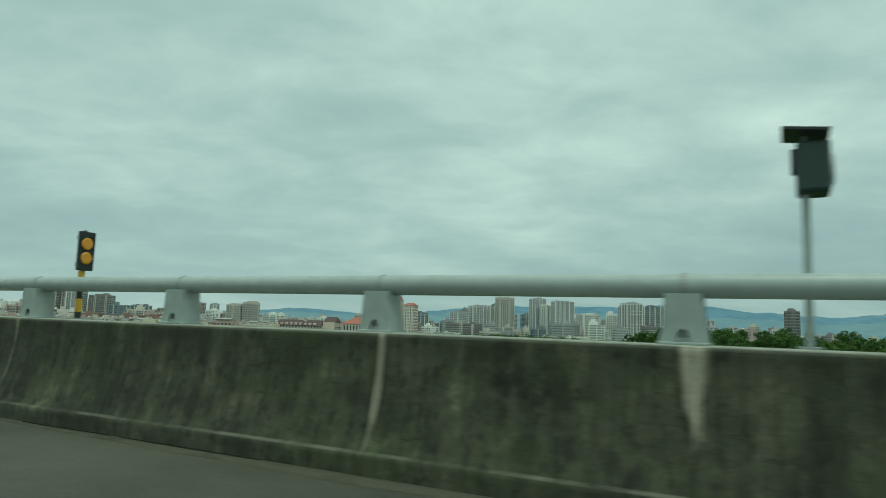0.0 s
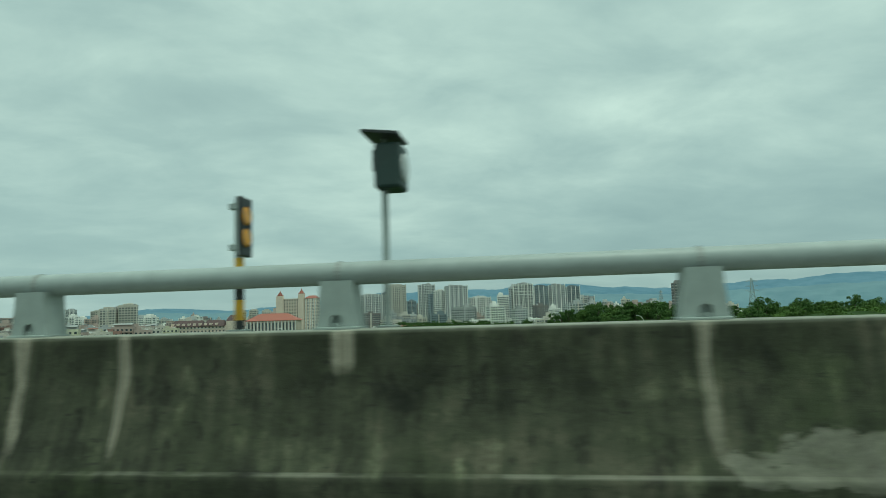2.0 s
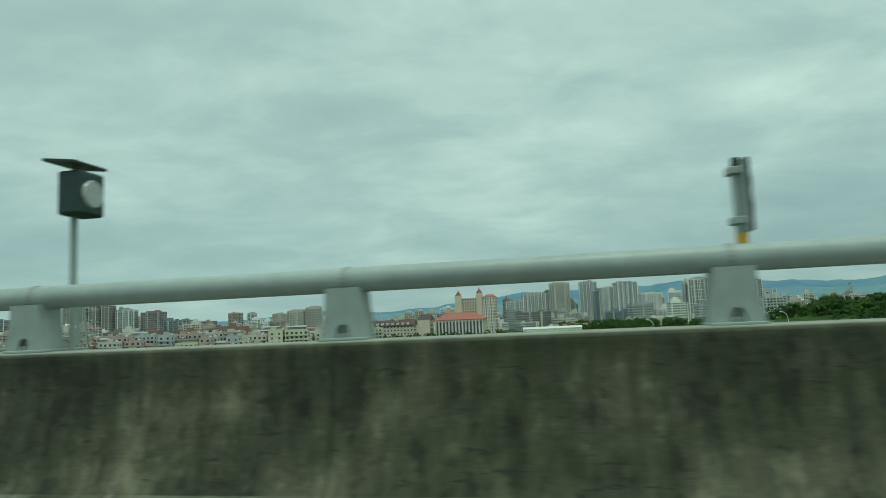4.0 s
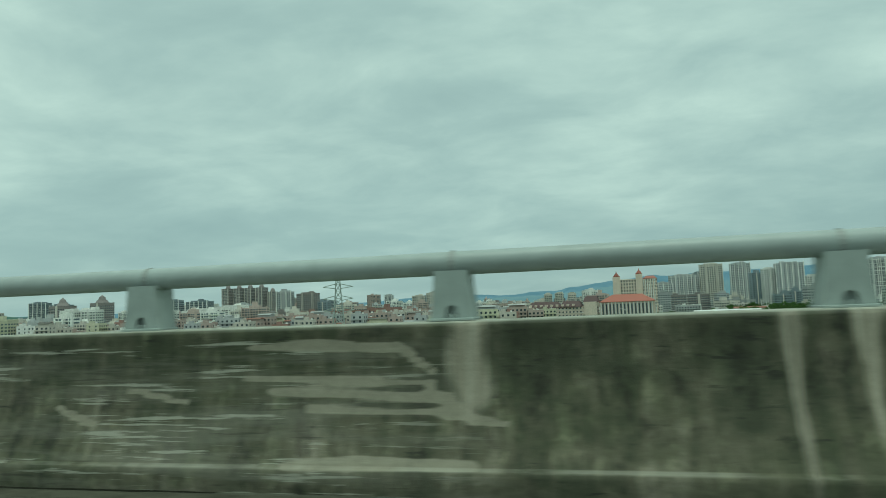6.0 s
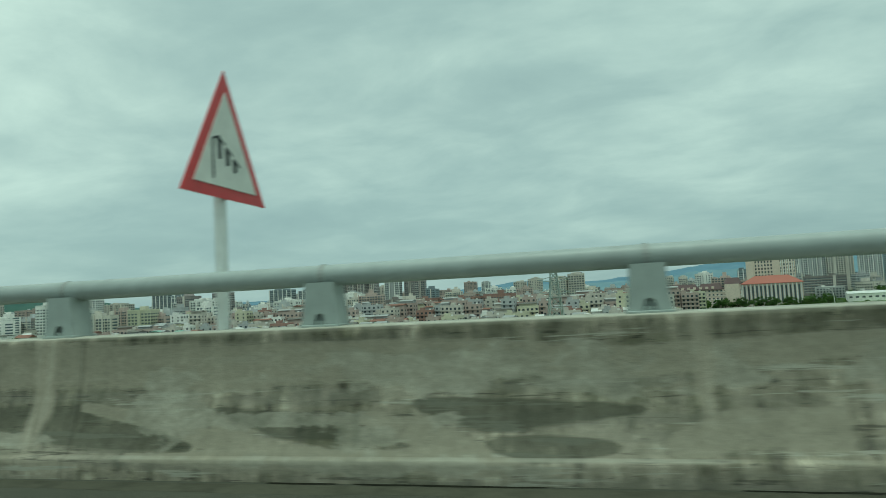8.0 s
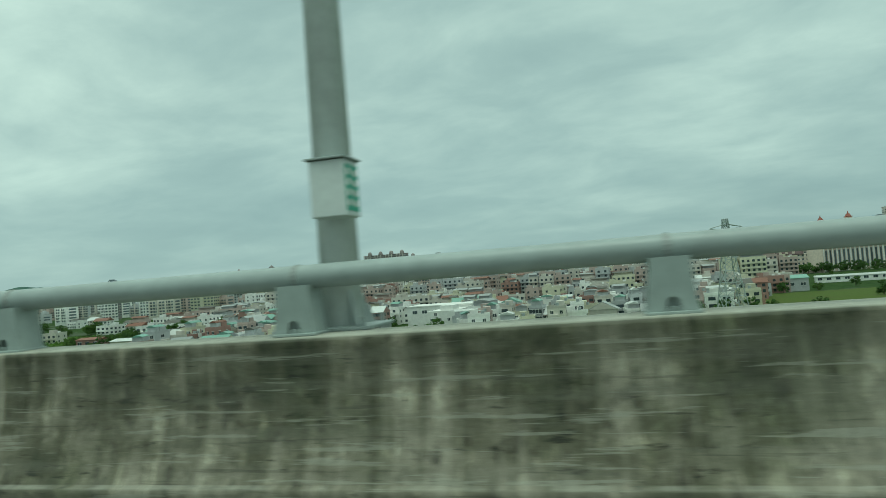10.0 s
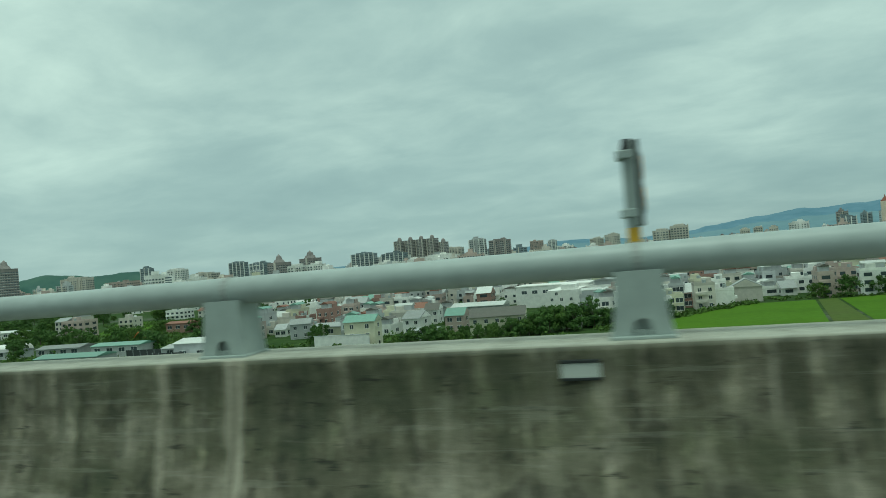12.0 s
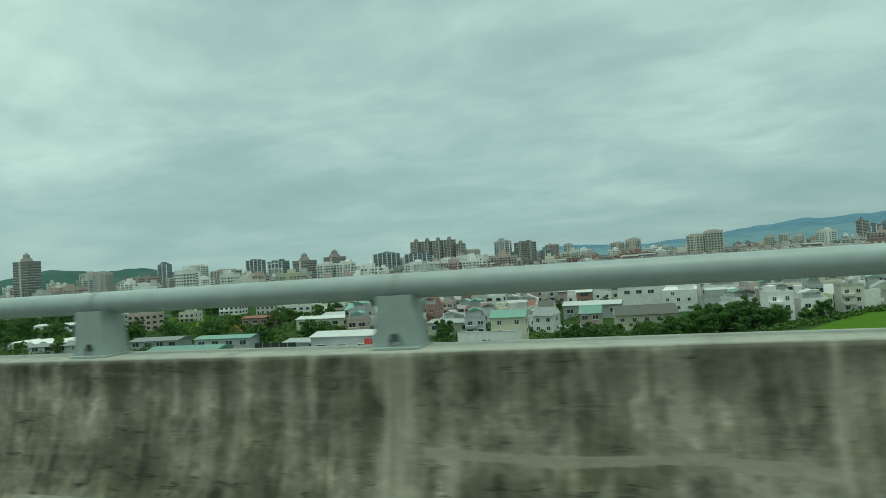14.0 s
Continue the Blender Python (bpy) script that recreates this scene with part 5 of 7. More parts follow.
def woods(name, spots, label):
    """Uncounted trees, trunk and crown, in one mesh."""
    verts, faces, kinds, total = [], [], [], 0
    for x, y, z, k, scale in spots:
        m = np.array(Matrix.Translation((x, y, z)) @ Matrix.Rotation(dice.uniform(0, 6.28), 4, "Z") @ Matrix.Scale(scale, 4))
        for me, kind in ((TREES[k][0], 2), (TREES[k][1], 1 if k in (2, 3) else 0)):
            co = np.zeros(len(me.vertices) * 3)
            me.vertices.foreach_get("co", co)
            verts.append(co.reshape(-1, 3) @ m[:3, :3].T + m[:3, 3])
            faces += [tuple(total + i for i in p.vertices) for p in me.polygons]
            kinds += [kind] * len(me.polygons)
            total += len(me.vertices)
    me = bpy.data.meshes.new(name)
    me.from_pydata(np.concatenate(verts).tolist(), [], faces)
    me.polygons.foreach_set("material_index", kinds)
    for mat in (LEAF_A, LEAF_B, BARK):
        me.materials.append(mat)
    tagged(part_mesh(name, me, None), label, "trees", kind="stuff")


spots = []
for _ in range(60):
    x = dice.uniform(200, 640)
    spots.append((x, 620 + (x - 90) * .22 + dice.uniform(-60, 110), 0, dice.randrange(5), dice.uniform(.9, 1.4)))
for _ in range(120):
    a, r = dice.uniform(0, 6.28), 135 * math.sqrt(dice.random())
    x, y = 385 + 1.1 * r * math.cos(a), 270 + 1.2 * r * math.sin(a)
    spots.append((x, y, MOUND(x, y) - .4, dice.randrange(5), dice.uniform(.8, 1.25)))
for _ in range(270):
    x = dice.uniform(172, 560)
    y = 500 - (x - 130) * .32 + dice.uniform(-55, 75) if x > 290 else dice.uniform(690, 860)
    spots.append((x, y, MOUND(x, y) - .4, dice.randrange(5), dice.uniform(1.1, 1.6) + max(0, x - 250) * .0014))
woods("town_trees", thin_spots, "scattered green trees among houses and field edges")
woods("distant_woods", spots, "dense dark and fresh green woods below the towers")


def scrub(name, spots, label):
    """Uncounted bushes: small clumps of leaf sprays over a stretch of ground."""
    verts, faces = [], []
    rnd = random.Random(5)
    for x, y, r in spots:
        for _ in range(int(30 * r)):
            a, d, s = rnd.uniform(0, 6.28), r * math.sqrt(rnd.random()), rnd.uniform(.25, .6)
            p = Vector((x + d * math.cos(a), y + d * math.sin(a), MOUND(x, y) + rnd.uniform(.1, 1.0) * (1.3 - d / r) * (.5 + .55 * r)))
            n = Vector((rnd.gauss(0, 1), rnd.gauss(0, 1), rnd.gauss(.6, 1))).normalized()
            u = n.orthogonal().normalized() * s
            v = n.cross(u) * .6
            i = len(verts)
            verts += [p + u, p + v, p - u, p - v]
            faces.append((i, i + 1, i + 2, i + 3))
    me = bpy.data.meshes.new(name)
    me.from_pydata(verts, [], faces)
    tagged(part_mesh(name, me, LEAF_B), label, "bushes", kind="stuff")


scrub("bushes", [(dice.uniform(-640, -215), dice.uniform(100, 330), dice.uniform(1.2, 4.2)) for _ in range(900)] + [(dice.uniform(-225, -160), dice.uniform(140, 176), dice.uniform(1.0, 2.4)) for _ in range(240)] + [(-152 + 44 * k / 89 + dice.uniform(-3, 1), 186 + 62 * k / 89 + dice.uniform(0, 5), dice.uniform(.8, 2.2)) for k in range(90)] + [(dice.uniform(-108, -30), dice.uniform(255, 266), dice.uniform(.6, 1.3)) for _ in range(60)],
      "low green bushes and weeds along field edges")
scrub("undergrowth", [(dice.uniform(60, 620), dice.uniform(380, 760), dice.uniform(1.5, 4.0)) for _ in range(420)] + [(385 + dice.gauss(0, 85), 270 + dice.gauss(0, 85), dice.uniform(2, 4)) for _ in range(420)],
      "dense green undergrowth between the trees")


# ---- buildings ----
def band_mesh(w, d, bay, high, sill, ledge, share, levels=(0.0,)):
    """The windows of one or more storeys on all four sides, with a ledge below."""
    verts, faces, kinds = [], [], []

    def box(a, b, turn, kind):
        i = len(verts)
        c, s = (1, 0, -1, 0)[turn], (0, 1, 0, -1)[turn]
        for x in (a[0], b[0]):
            for y in (a[1], b[1]):
                verts.extend((x * c - y * s, x * s + y * c, z) for z in (a[2], b[2]))
        faces.extend(tuple(i + k for k in f) for f in ((0, 1, 3, 2), (4, 6, 7, 5), (0, 4, 5, 1), (2, 3, 7, 6), (1, 5, 7, 3), (0, 2, 6, 4)))
        kinds.extend([kind] * 6)

    for z in levels:
        for side, (length, out) in enumerate(((w, d / 2), (d, w / 2), (w, d / 2), (d, w / 2))):
            n = max(1, int(length / bay))
            step = length / n
            for k in range(n):
                x, half = -length / 2 + step * (k + .5), step * share / 2
                box((x - half, -out - .06, z + sill), (x + half, -out + .02, z + sill + high), side, 0)
        if ledge:
            box((-w / 2 - ledge, -d / 2 - ledge, z + sill - .35), (w / 2 + ledge, d / 2 + ledge, z + sill - .1), 0, 1)
    me = bpy.data.meshes.new("window_band")
    me.from_pydata(verts, [], faces)
    me.polygons.foreach_set("material_index", kinds)
    return me


def roof_box(parent, mat, x, y, w, d, z, h, name="roof_house"):
    bm = bmesh.new()
    block(bm, (x - w / 2, y - d / 2, z - .1), (x + w / 2, y + d / 2, z + h), .08)
    return part(name, bm, mat, parent)


KIND = {"white": "white rendered", "beige": "beige tiled", "pink": "pinkish tiled", "brown": "brown tiled", "brick": "red-brown tiled", "grey": "grey", "dark": "dark glazed", "cream": "cream", "yellow": "pale yellow"}


def tower(x, y, w, d, h, facade="white", turn=0.0, group="towers of the town", storey=3.3, bay=3.4, share=.62, ledge=.25, crown="flat", label="", high=1.6):
    ob = root("apartment_tower", Matrix.Translation((x, y, 0)) @ Matrix.Rotation(radians(turn), 4, "Z"), label or KIND[facade] + " apartment block with rows of windows", "building", group)
    mat = FACADES[facade]
    bm = bmesh.new()
    block(bm, (-w / 2, -d / 2, -.5), (w / 2, d / 2, h))
    part("body", bm, mat, ob)
    if w > 22 and facade != "dark":
        for k in range(max(1, int(w / 16))):
            u = -w / 2 + w * (k + .5) / max(1, int(w / 16))
            bm = bmesh.new()
            block(bm, (u - 1.6, -d / 2 - .9, -.5), (u + 1.6, -d / 2 + .3, h + 1.0))
            part("stair_bay", bm, FACADES["beige"] if facade == "brown" else mat, ob)
    far = group == "mid-rise blocks"
    if not far and facade in ("grey", "dark", "white", "beige", "brown") and crown == "flat":
        n = max(2, int(w / 7))
        for k in range(n + 1):
            u = -w / 2 + w * k / n
            bm = bmesh.new()
            block(bm, (u - .55, -d / 2 - 1.0, -.4), (u + .55, -d / 2 + .2, h + (2.2 if k % 2 else .6)))
            part("pier", bm, FACADES["white"] if facade in ("grey", "dark") else mat, ob)
        roof_box(ob, mat, 0, 0, w * .6, d * .7, h, 2.8, "roof_storey")
    me = band_mesh(w, d, bay, high, .9, ledge, share, [k * storey for k in range(int(h / storey) - 1)] if far else (0.0,))
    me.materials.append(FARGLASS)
    me.materials.append(FACADES["white"] if facade in ("grey", "brown", "dark") else mat)
    for k in range(1, 2 if far else int(h / storey)):
        p = tagged(part_mesh("window_band", me, None, ob), kind="stuff")
        p.matrix_local = Matrix.Translation((0, 0, k * storey))
    bm = bmesh.new()
    block(bm, (-w / 2 - .15, -d / 2 - .15, h - .1), (w / 2 + .15, d / 2 + .15, h + .9), .1)
    part("roof_parapet", bm, mat, ob)
    bm = bmesh.new()
    block(bm, (-w / 2 + .3, -d / 2 + .3, h + .5), (w / 2 - .3, d / 2 - .3, h + .96))
    part("roof_deck", bm, DECK, ob)
    if crown == "flat":
        roof_box(ob, mat, w * dice.uniform(-.25, .25), 0, min(7, w * .4), min(6, d * .5), h, dice.uniform(3, 5.5))
        if w > 14:
            roof_box(ob, FACADES["grey"], w * dice.uniform(-.35, .35), d * .1, 3, 3, h, 2.6, "water_tank")
    elif crown == "dome":
        n = max(1, round(w / 18))
        for side in (-1, 0, 1):
            bm = bmesh.new()
            block(bm, (side * w * .42 - .7, -d / 2 - .8, 0), (side * w * .42 + .7, -d / 2 + .2, h + 1), .05)
            part("pier", bm, FACADES["beige"], ob)
        for k in range(n):
            u = -w / 2 + w * (k + .5) / n
            bm = bmesh.new()
            rod(bm, (u, 0, h - .2), (u, 0, h + 4.5), 5.2, 4.6, 14)
            bmesh.ops.create_uvsphere(bm, u_segments=14, v_segments=8, radius=4.3, matrix=Matrix.Translation((u, 0, h + 4.3)) @ Matrix.Diagonal((1, 1, 1.08, 1)))
            part("roof_dome", bm, mat, ob)
    elif crown == "peak":
        bm = bmesh.new()
        for u, r in ((0, w * .34), (0, w * .2)):
            rod(bm, (u, 0, h + (0 if r > w * .3 else 4)), (u, 0, h + (5 if r > w * .3 else 10)), r, r * .7, 8)
        rod(bm, (0, 0, h + 9), (0, 0, h + 13), w * .14, .1, 8)
        part("stepped_roof", bm, mat, ob)
    return ob


def hip_roof(parent, w, d, z, h, mat, ridge_share=.5, over=.8, name="roof"):
    bm = bmesh.new()
    a, b, r = w / 2 + over, d / 2 + over, w / 2 * ridge_share
    v = [bm.verts.new(p) for p in ((-a, -b, z), (a, -b, z), (a, b, z), (-a, b, z), (-r, 0, z + h), (r, 0, z + h))]
    low = [bm.verts.new((p.co.x, p.co.y, z - .3)) for p in v[:4]]
    for f in ((0, 1, 5, 4), (1, 2, 5), (2, 3, 4, 5), (3, 0, 4)):
        bm.faces.new([v[k] for k in f])
    for k in range(4):
        bm.faces.new((low[k], low[(k + 1) % 4], v[(k + 1) % 4], v[k]))
    bm.faces.new(low[::-1])
    return part(name, bm, mat, parent)


def window_mesh(w, h):
    bm = bmesh.new()
    block(bm, (-w / 2, -.08, 0), (w / 2, .02, h))
    glass = len(bm.faces)
    for a, b in (((-w / 2 - .1, -.14, -.12), (w / 2 + .1, .02, 0)), ((-w / 2 - .1, -.12, h), (w / 2 + .1, .02, h + .1)), ((-.04, -.1, 0), (.04, .0, h))):
        block(bm, a, b)
    bm.faces.ensure_lookup_table()
    for k, f in enumerate(bm.faces):
        f.material_index = 0 if k < glass else 1
    me = bpy.data.meshes.new("window")
    bm.to_mesh(me)
    bm.free()
    me.materials.append(GLASS)
    me.materials.append(FACADES["white"])
    return me


WINDOWS = [window_mesh(1.6, 1.3), window_mesh(2.4, 1.5), window_mesh(1.1, 1.2)]


def house(x, y, w, d, floors, facade, turn=0.0, roof="flat", roof_mat="grey", group="houses of the town", label=""):
    """Low town house with single windows and a roof shed or a pitched roof."""
    h = floors * 2.75 + .3
    what = {"flat": "low town house with a flat roof", "shed": "town house with a sheet-roofed shed on top", "hip": "house with a hipped roof", "gable": "long house with a pitched roof"}[roof]
    ob = root("town_house", Matrix.Translation((x, y, 0)) @ Matrix.Rotation(radians(turn), 4, "Z"), label or KIND[facade] + " " + what, "house", group)
    mat = FACADES[facade]
    bm = bmesh.new()
    block(bm, (-w / 2, -d / 2, -.4), (w / 2, d / 2, h))
    if floors > 1 and roof in ("flat", "shed"):
        for k in range(1, floors):
            deck = bmesh.new()
            block(deck, (-w / 2 + .4, -d / 2 - 1.0, k * 2.75 - .2), (w * .1, -d / 2 + .1, k * 2.75 + .7))
            part("balcony", deck, mat, ob)
    part("body", bm, mat, ob)
    me = WINDOWS[dice.randrange(3)]
    n, m = max(2, int(w / 3.6)), max(1, int(d / 4.5))
    if y > 262 or x < -330:
        n = m = 0
        me = band_mesh(w, d, 3.6, 1.3, 1.05, 0, .5, [f * 2.75 for f in range(floors)])
        me.materials.append(GLASS)
        me.materials.append(mat)
        tagged(part_mesh("window_band", me, None, ob), kind="stuff")
    for f in range(floors):
        for k in range(n):
            p = part_mesh("window", me, None, ob)
            p.matrix_local = Matrix.Translation((-w / 2 + w * (k + .5) / n, -d / 2, f * 2.75 + .9))
        for k in range(m):
            p = part_mesh("window", me, None, ob)
            p.matrix_local = Matrix.Rotation(math.pi / 2, 4, "Z") @ Matrix.Translation((-d / 2 + d * (k + .5) / m, -w / 2, f * 2.75 + .9))
    if roof in ("flat", "shed"):
        bm = bmesh.new()
        for a, b in (((-w / 2 - .05, -d / 2 - .05, h - .05), (w / 2 + .05, -d / 2 + .15, h + .9)), ((-w / 2 - .05, d / 2 - .15, h - .05), (w / 2 + .05, d / 2 + .05, h + .9)),
                     ((-w / 2 - .05, -d / 2 + .15, h - .05), (-w / 2 + .15, d / 2 - .15, h + .9)), ((w / 2 - .15, -d / 2 + .15, h - .05), (w / 2 + .05, d / 2 - .15, h + .9))):
            block(bm, a, b)
        part("roof_parapet", bm, mat, ob)
        bm = bmesh.new()
        block(bm, (-w / 2 + .15, -d / 2 + .15, h - .05), (w / 2 - .15, d / 2 - .15, h + .05))
        part("roof_deck", bm, DECK, ob)
        roof_box(ob, mat, w * dice.choice((-.22, .2)), d * .15, min(3, w * .45), 3.2, h, 2.5)
        bm = bmesh.new()
        u = w * dice.uniform(-.2, .3)
        rod(bm, (u, -d * .2, h + .3), (u, -d * .2, h + 1.9), .65, sides=12)
        part("water_tank", bm, STEEL, ob, "steel water tank")
        if roof == "shed":
            bm = bmesh.new()
            slab(bm, [(-w * .32, h + 2.5), (w * .32, h + 2.5), (w * .32, h + 2.7), (0, h + 3.5), (-w * .32, h + 2.7)], -d * .35, d * .42)
            part("sheet_roof", bm, ROOFS[roof_mat], ob)
            bm = bmesh.new()
            block(bm, (-w * .3, -d * .3, h - .1), (w * .3, d * .4, h + 2.5))
            part("roof_shed", bm, FACADES["grey"], ob)
    elif roof == "hip":
        hip_roof(ob, w, d, h, min(3.2, d * .3), ROOFS[roof_mat])
    else:
        bm = bmesh.new()
        rise = min(3.4, d * .28)
        made = [(-d / 2 - .6, h - .15), (d / 2 + .6, h - .15), (0, h + rise)]
        slab(bm, made, -w / 2 - .3, w / 2 + .3)
        p = part("roof", bm, ROOFS[roof_mat], ob)
        p.matrix_local = Matrix.Rotation(math.pi / 2, 4, "Z")
        bm = bmesh.new()
        slab(bm, [(-d / 2, h - .1), (d / 2, h - .1), (0, h + rise - .35)], -w / 2 - .32, w / 2 + .32)
        p = part("gable", bm, mat, ob)
        p.matrix_local = Matrix.Rotation(math.pi / 2, 4, "Z")
    return ob


def long_shed(x, y, w, d, h, roof_mat, facade="white", turn=0.0, label=""):
    ob = root("sheet_shed", Matrix.Translation((x, y, 0)) @ Matrix.Rotation(radians(turn), 4, "Z"), label or "long low shed with a sheet metal roof", "shed", "sheds on the plain")
    bm = bmesh.new()
    block(bm, (-w / 2, -d / 2, -.3), (w / 2, d / 2, h))
    part("body", bm, FACADES[facade], ob)
    bm = bmesh.new()
    slab(bm, [(-d / 2 - .5, h), (d / 2 + .5, h), (d / 2 + .5, h + .15), (0, h + d * .13), (-d / 2 - .5, h + .15)], -w / 2 - .4, w / 2 + .4)
    p = part("roof", bm, ROOFS[roof_mat], ob)
    p.matrix_local = Matrix.Rotation(math.pi / 2, 4, "Z")
    n = max(2, int(w / 5))
    for k in range(n):
        p = part_mesh("window", WINDOWS[1], None, ob)
        p.matrix_local = Matrix.Translation((-w / 2 + w * (k + .5) / n, -d / 2, h * .45))
    return ob


# school with a red hipped hall, a mansard wing and a turreted block
def school():
    ob = root("school_wing", Matrix.Translation((-6, 652, 0)) @ Matrix.Rotation(radians(-8), 4, "Z") @ Matrix.Diagonal((1, 1, 1.08, 1)), "long cream school wing with dark mansard roofs", "building", "school buildings")
    bm = bmesh.new()
    block(bm, (-34, -8, -.5), (34, 8, 16))
    block(bm, (-34, -10, -.5), (-26, 8, 16.5))
    block(bm, (22, -10.5, -.5), (34, 8, 20))
    part("body", bm, FACADES["cream"], ob)
    me = band_mesh(68, 16, 3.4, 1.2, 1.1, .3, .42)
    me.materials.append(GLASS)
    me.materials.append(FACADES["white"])
    for k in range(5):
        p = tagged(part_mesh("window_band", me, None, ob), kind="stuff")
        p.matrix_local = Matrix.Translation((0, 0, .3 + k * 3.2))
    for x, w, z in ((-17, 32, 16), (9, 20, 16), (28, 13, 20)):
        r = hip_roof(ob, w, 17, z, 5.2, ROOFS["maroon"], .8, .6, "mansard_roof")
        r.matrix_local = Matrix.Translation((x, 0, 0))
    for k in range(9):
        bm = bmesh.new()
        block(bm, (-31 + 5.2 * k, -8.6, 16.6), (-28.8 + 5.2 * k, -5.5, 18.6), .1)
        part("dormer", bm, FACADES["cream"], ob)
    ob = root("school_hall", Matrix.Translation((56, 668, 0)) @ Matrix.Rotation(radians(-8), 4, "Z") @ Matrix.Diagonal((1, 1, 1.08, 1)), "cream school hall with a bright red hipped roof", "building", "school buildings")
    bm = bmesh.new()
    block(bm, (-25, -11, -.5), (25, 11, 19))
    part("body", bm, FACADES["cream"], ob)
    hip_roof(ob, 50, 22, 19, 6.5, ROOFS["red"], .55, 1.2)
    for k in range(15):
        bm = bmesh.new()
        block(bm, (-24.6 + 3.4 * k, -12, -.5), (-23.6 + 3.4 * k, -10.8, 18.6), .1)
        part("pilaster", bm, FACADES["white"], ob)
        if k < 14:
            bm = bmesh.new()
            block(bm, (-23.1 + 3.4 * k, -11.1, 2), (-21.7 + 3.4 * k, -10.9, 17))
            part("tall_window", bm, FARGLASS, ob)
    ob = root("school_tower", Matrix.Translation((72, 800, 0)) @ Matrix.Rotation(radians(-8), 4, "Z") @ Matrix.Diagonal((1, 1, 1.1, 1)), "cream school tower block with red-capped turrets", "building", "school buildings")
    bm = bmesh.new()
    block(bm, (-22, -11, -.5), (24, 11, 41))
    block(bm, (-24, -13, -.5), (-16, -5, 44))
    block(bm, (2, -13, -.5), (9, -5, 46))
    part("body", bm, FACADES["cream"], ob)
    me = band_mesh(46, 22, 3.0, 1.9, .8, 0, .5)
    me.materials.append(GLASS)
    me.materials.append(FACADES["cream"])
    for k in range(1, 12):
        p = tagged(part_mesh("window_band", me, None, ob), kind="stuff")
        p.matrix_local = Matrix.Translation((1, 0, k * 3.4))
    for x, z in ((-20, 44), (5.5, 46)):
        bm = bmesh.new()
        rod(bm, (x, -9, z), (x, -9, z + .8), 4.0, 4.0, 8)
        rod(bm, (x, -9, z + .8), (x, -9, z + 3.4), 3.2, 1.6, 8)
        rod(bm, (x, -9, z + 3.4), (x, -9, z + 6), 1.0, .1, 8)
        part("turret_roof", bm, ROOFS["red"], ob, "pointed red turret roof")
    for k in range(7):
        bm = bmesh.new()
        block(bm, (10 + 2 * k, -11.7, -.5), (10.7 + 2 * k, -10.9, 40.5))
        part("pilaster", bm, FACADES["white"], ob)
    hip_roof(ob, 14, 22, 41, 3, ROOFS["red"], .6, .4).matrix_local = Matrix.Translation((17, 0, 0))


school()

# landmark blocks of the town
for x, y, w, h, facade, crown in ((-1044, 727, 45, 41, "beige", "flat"), (-965, 741, 59, 30, "pink", "flat"), (-1048, 870, 20, 51, "dark", "flat"), (-942, 833, 29, 43, "white", "flat"), (-877, 824, 51, 32, "beige", "flat"),
                                  (-963, 1011, 31, 50, "dark", "flat"), (-685, 838, 29, 41, "brown", "peak"), (-662, 965, 40, 43, "dark", "flat"), (-618, 986, 59, 35, "white", "flat"), (-665, 1398, 40, 48, "beige", "flat"),
                                  (-593, 1421, 19, 36, "dark", "flat"), (-528, 1438, 38, 32, "pink", "flat"), (-518, 1584, 32, 50, "pink", "flat"), (-480, 1592, 19, 48, "grey", "flat"), (-330, 1324, 26, 39, "beige", "flat"),
                                  (-300, 1330, 26, 44, "beige", "flat"), (-62, 1280, 14, 31, "beige", "flat"), (-40, 1276, 14, 32, "beige", "flat"), (-16, 1274, 14, 31, "beige", "flat"), (17, 1218, 26, 34, "white", "flat"),
                                  (77, 1157, 21, 35, "dark", "flat"), (227, 1236, 36, 71, "beige", "flat"), (303, 1375, 35, 76, "grey", "flat"), (293, 1121, 19, 55, "white", "flat"), (321, 1115, 39, 62, "grey", "flat"),
                                  (182, 1242, 49, 54, "grey", "flat"), (470, 1105, 26, 58, "dark", "flat"), (505, 1120, 26, 60, "grey", "flat"), (540, 1135, 24, 57, "dark", "flat"), (-350, 830, 40, 17, "brick", "flat"),
                                  (-300, 838, 56, 16, "brick", "flat"), (-250, 850, 40, 18, "brick", "flat"), (-582, 1367, 18, 33, "dark", "flat"), (-551, 1380, 25, 36, "dark", "flat"), (-500, 735, 36, 23, "white", "flat"),
                                  (-462, 742, 34, 24, "white", "flat"), (-479, 857, 54, 28, "white", "flat"), (-601, 957, 40, 39, "dark", "flat"), (-469, 996, 25, 50, "grey", "flat"), (-437, 1015, 34, 46, "brown", "flat"),
                                  (-180, 916, 20, 36, "beige", "flat"), (-158, 922, 22, 40, "beige", "flat"), (210, 1271, 17, 58, "dark", "flat"), (526, 728, 13, 45, "brown", "flat"), (-571, 560, 27, 21, "yellow", "flat"),
                                  (-644, 554, 16, 24, "white", "flat"), (140, 1180, 30, 40, "grey", "flat"), (370, 1150, 36, 42, "white", "flat"), (395, 1240, 44, 36, "beige", "flat"), (-520, 1150, 60, 20, "brick", "flat"), (-452, 1160, 62, 21, "pink", "flat"), (-385, 1120, 50, 19, "brick", "flat"), (-240, 960, 46, 15, "pink", "flat"), (-110, 1010, 40, 17, "pink", "flat"), (600, 1250, 50, 40, "grey", "flat")):
    tower(x, y, w, min(18, max(12, w * .6)), h + 4.5, facade, dice.uniform(-12, 12), "landmark blocks", crown=crown, ledge=.3 if facade != "dark" else .12, share=.8 if facade == "dark" else .62)
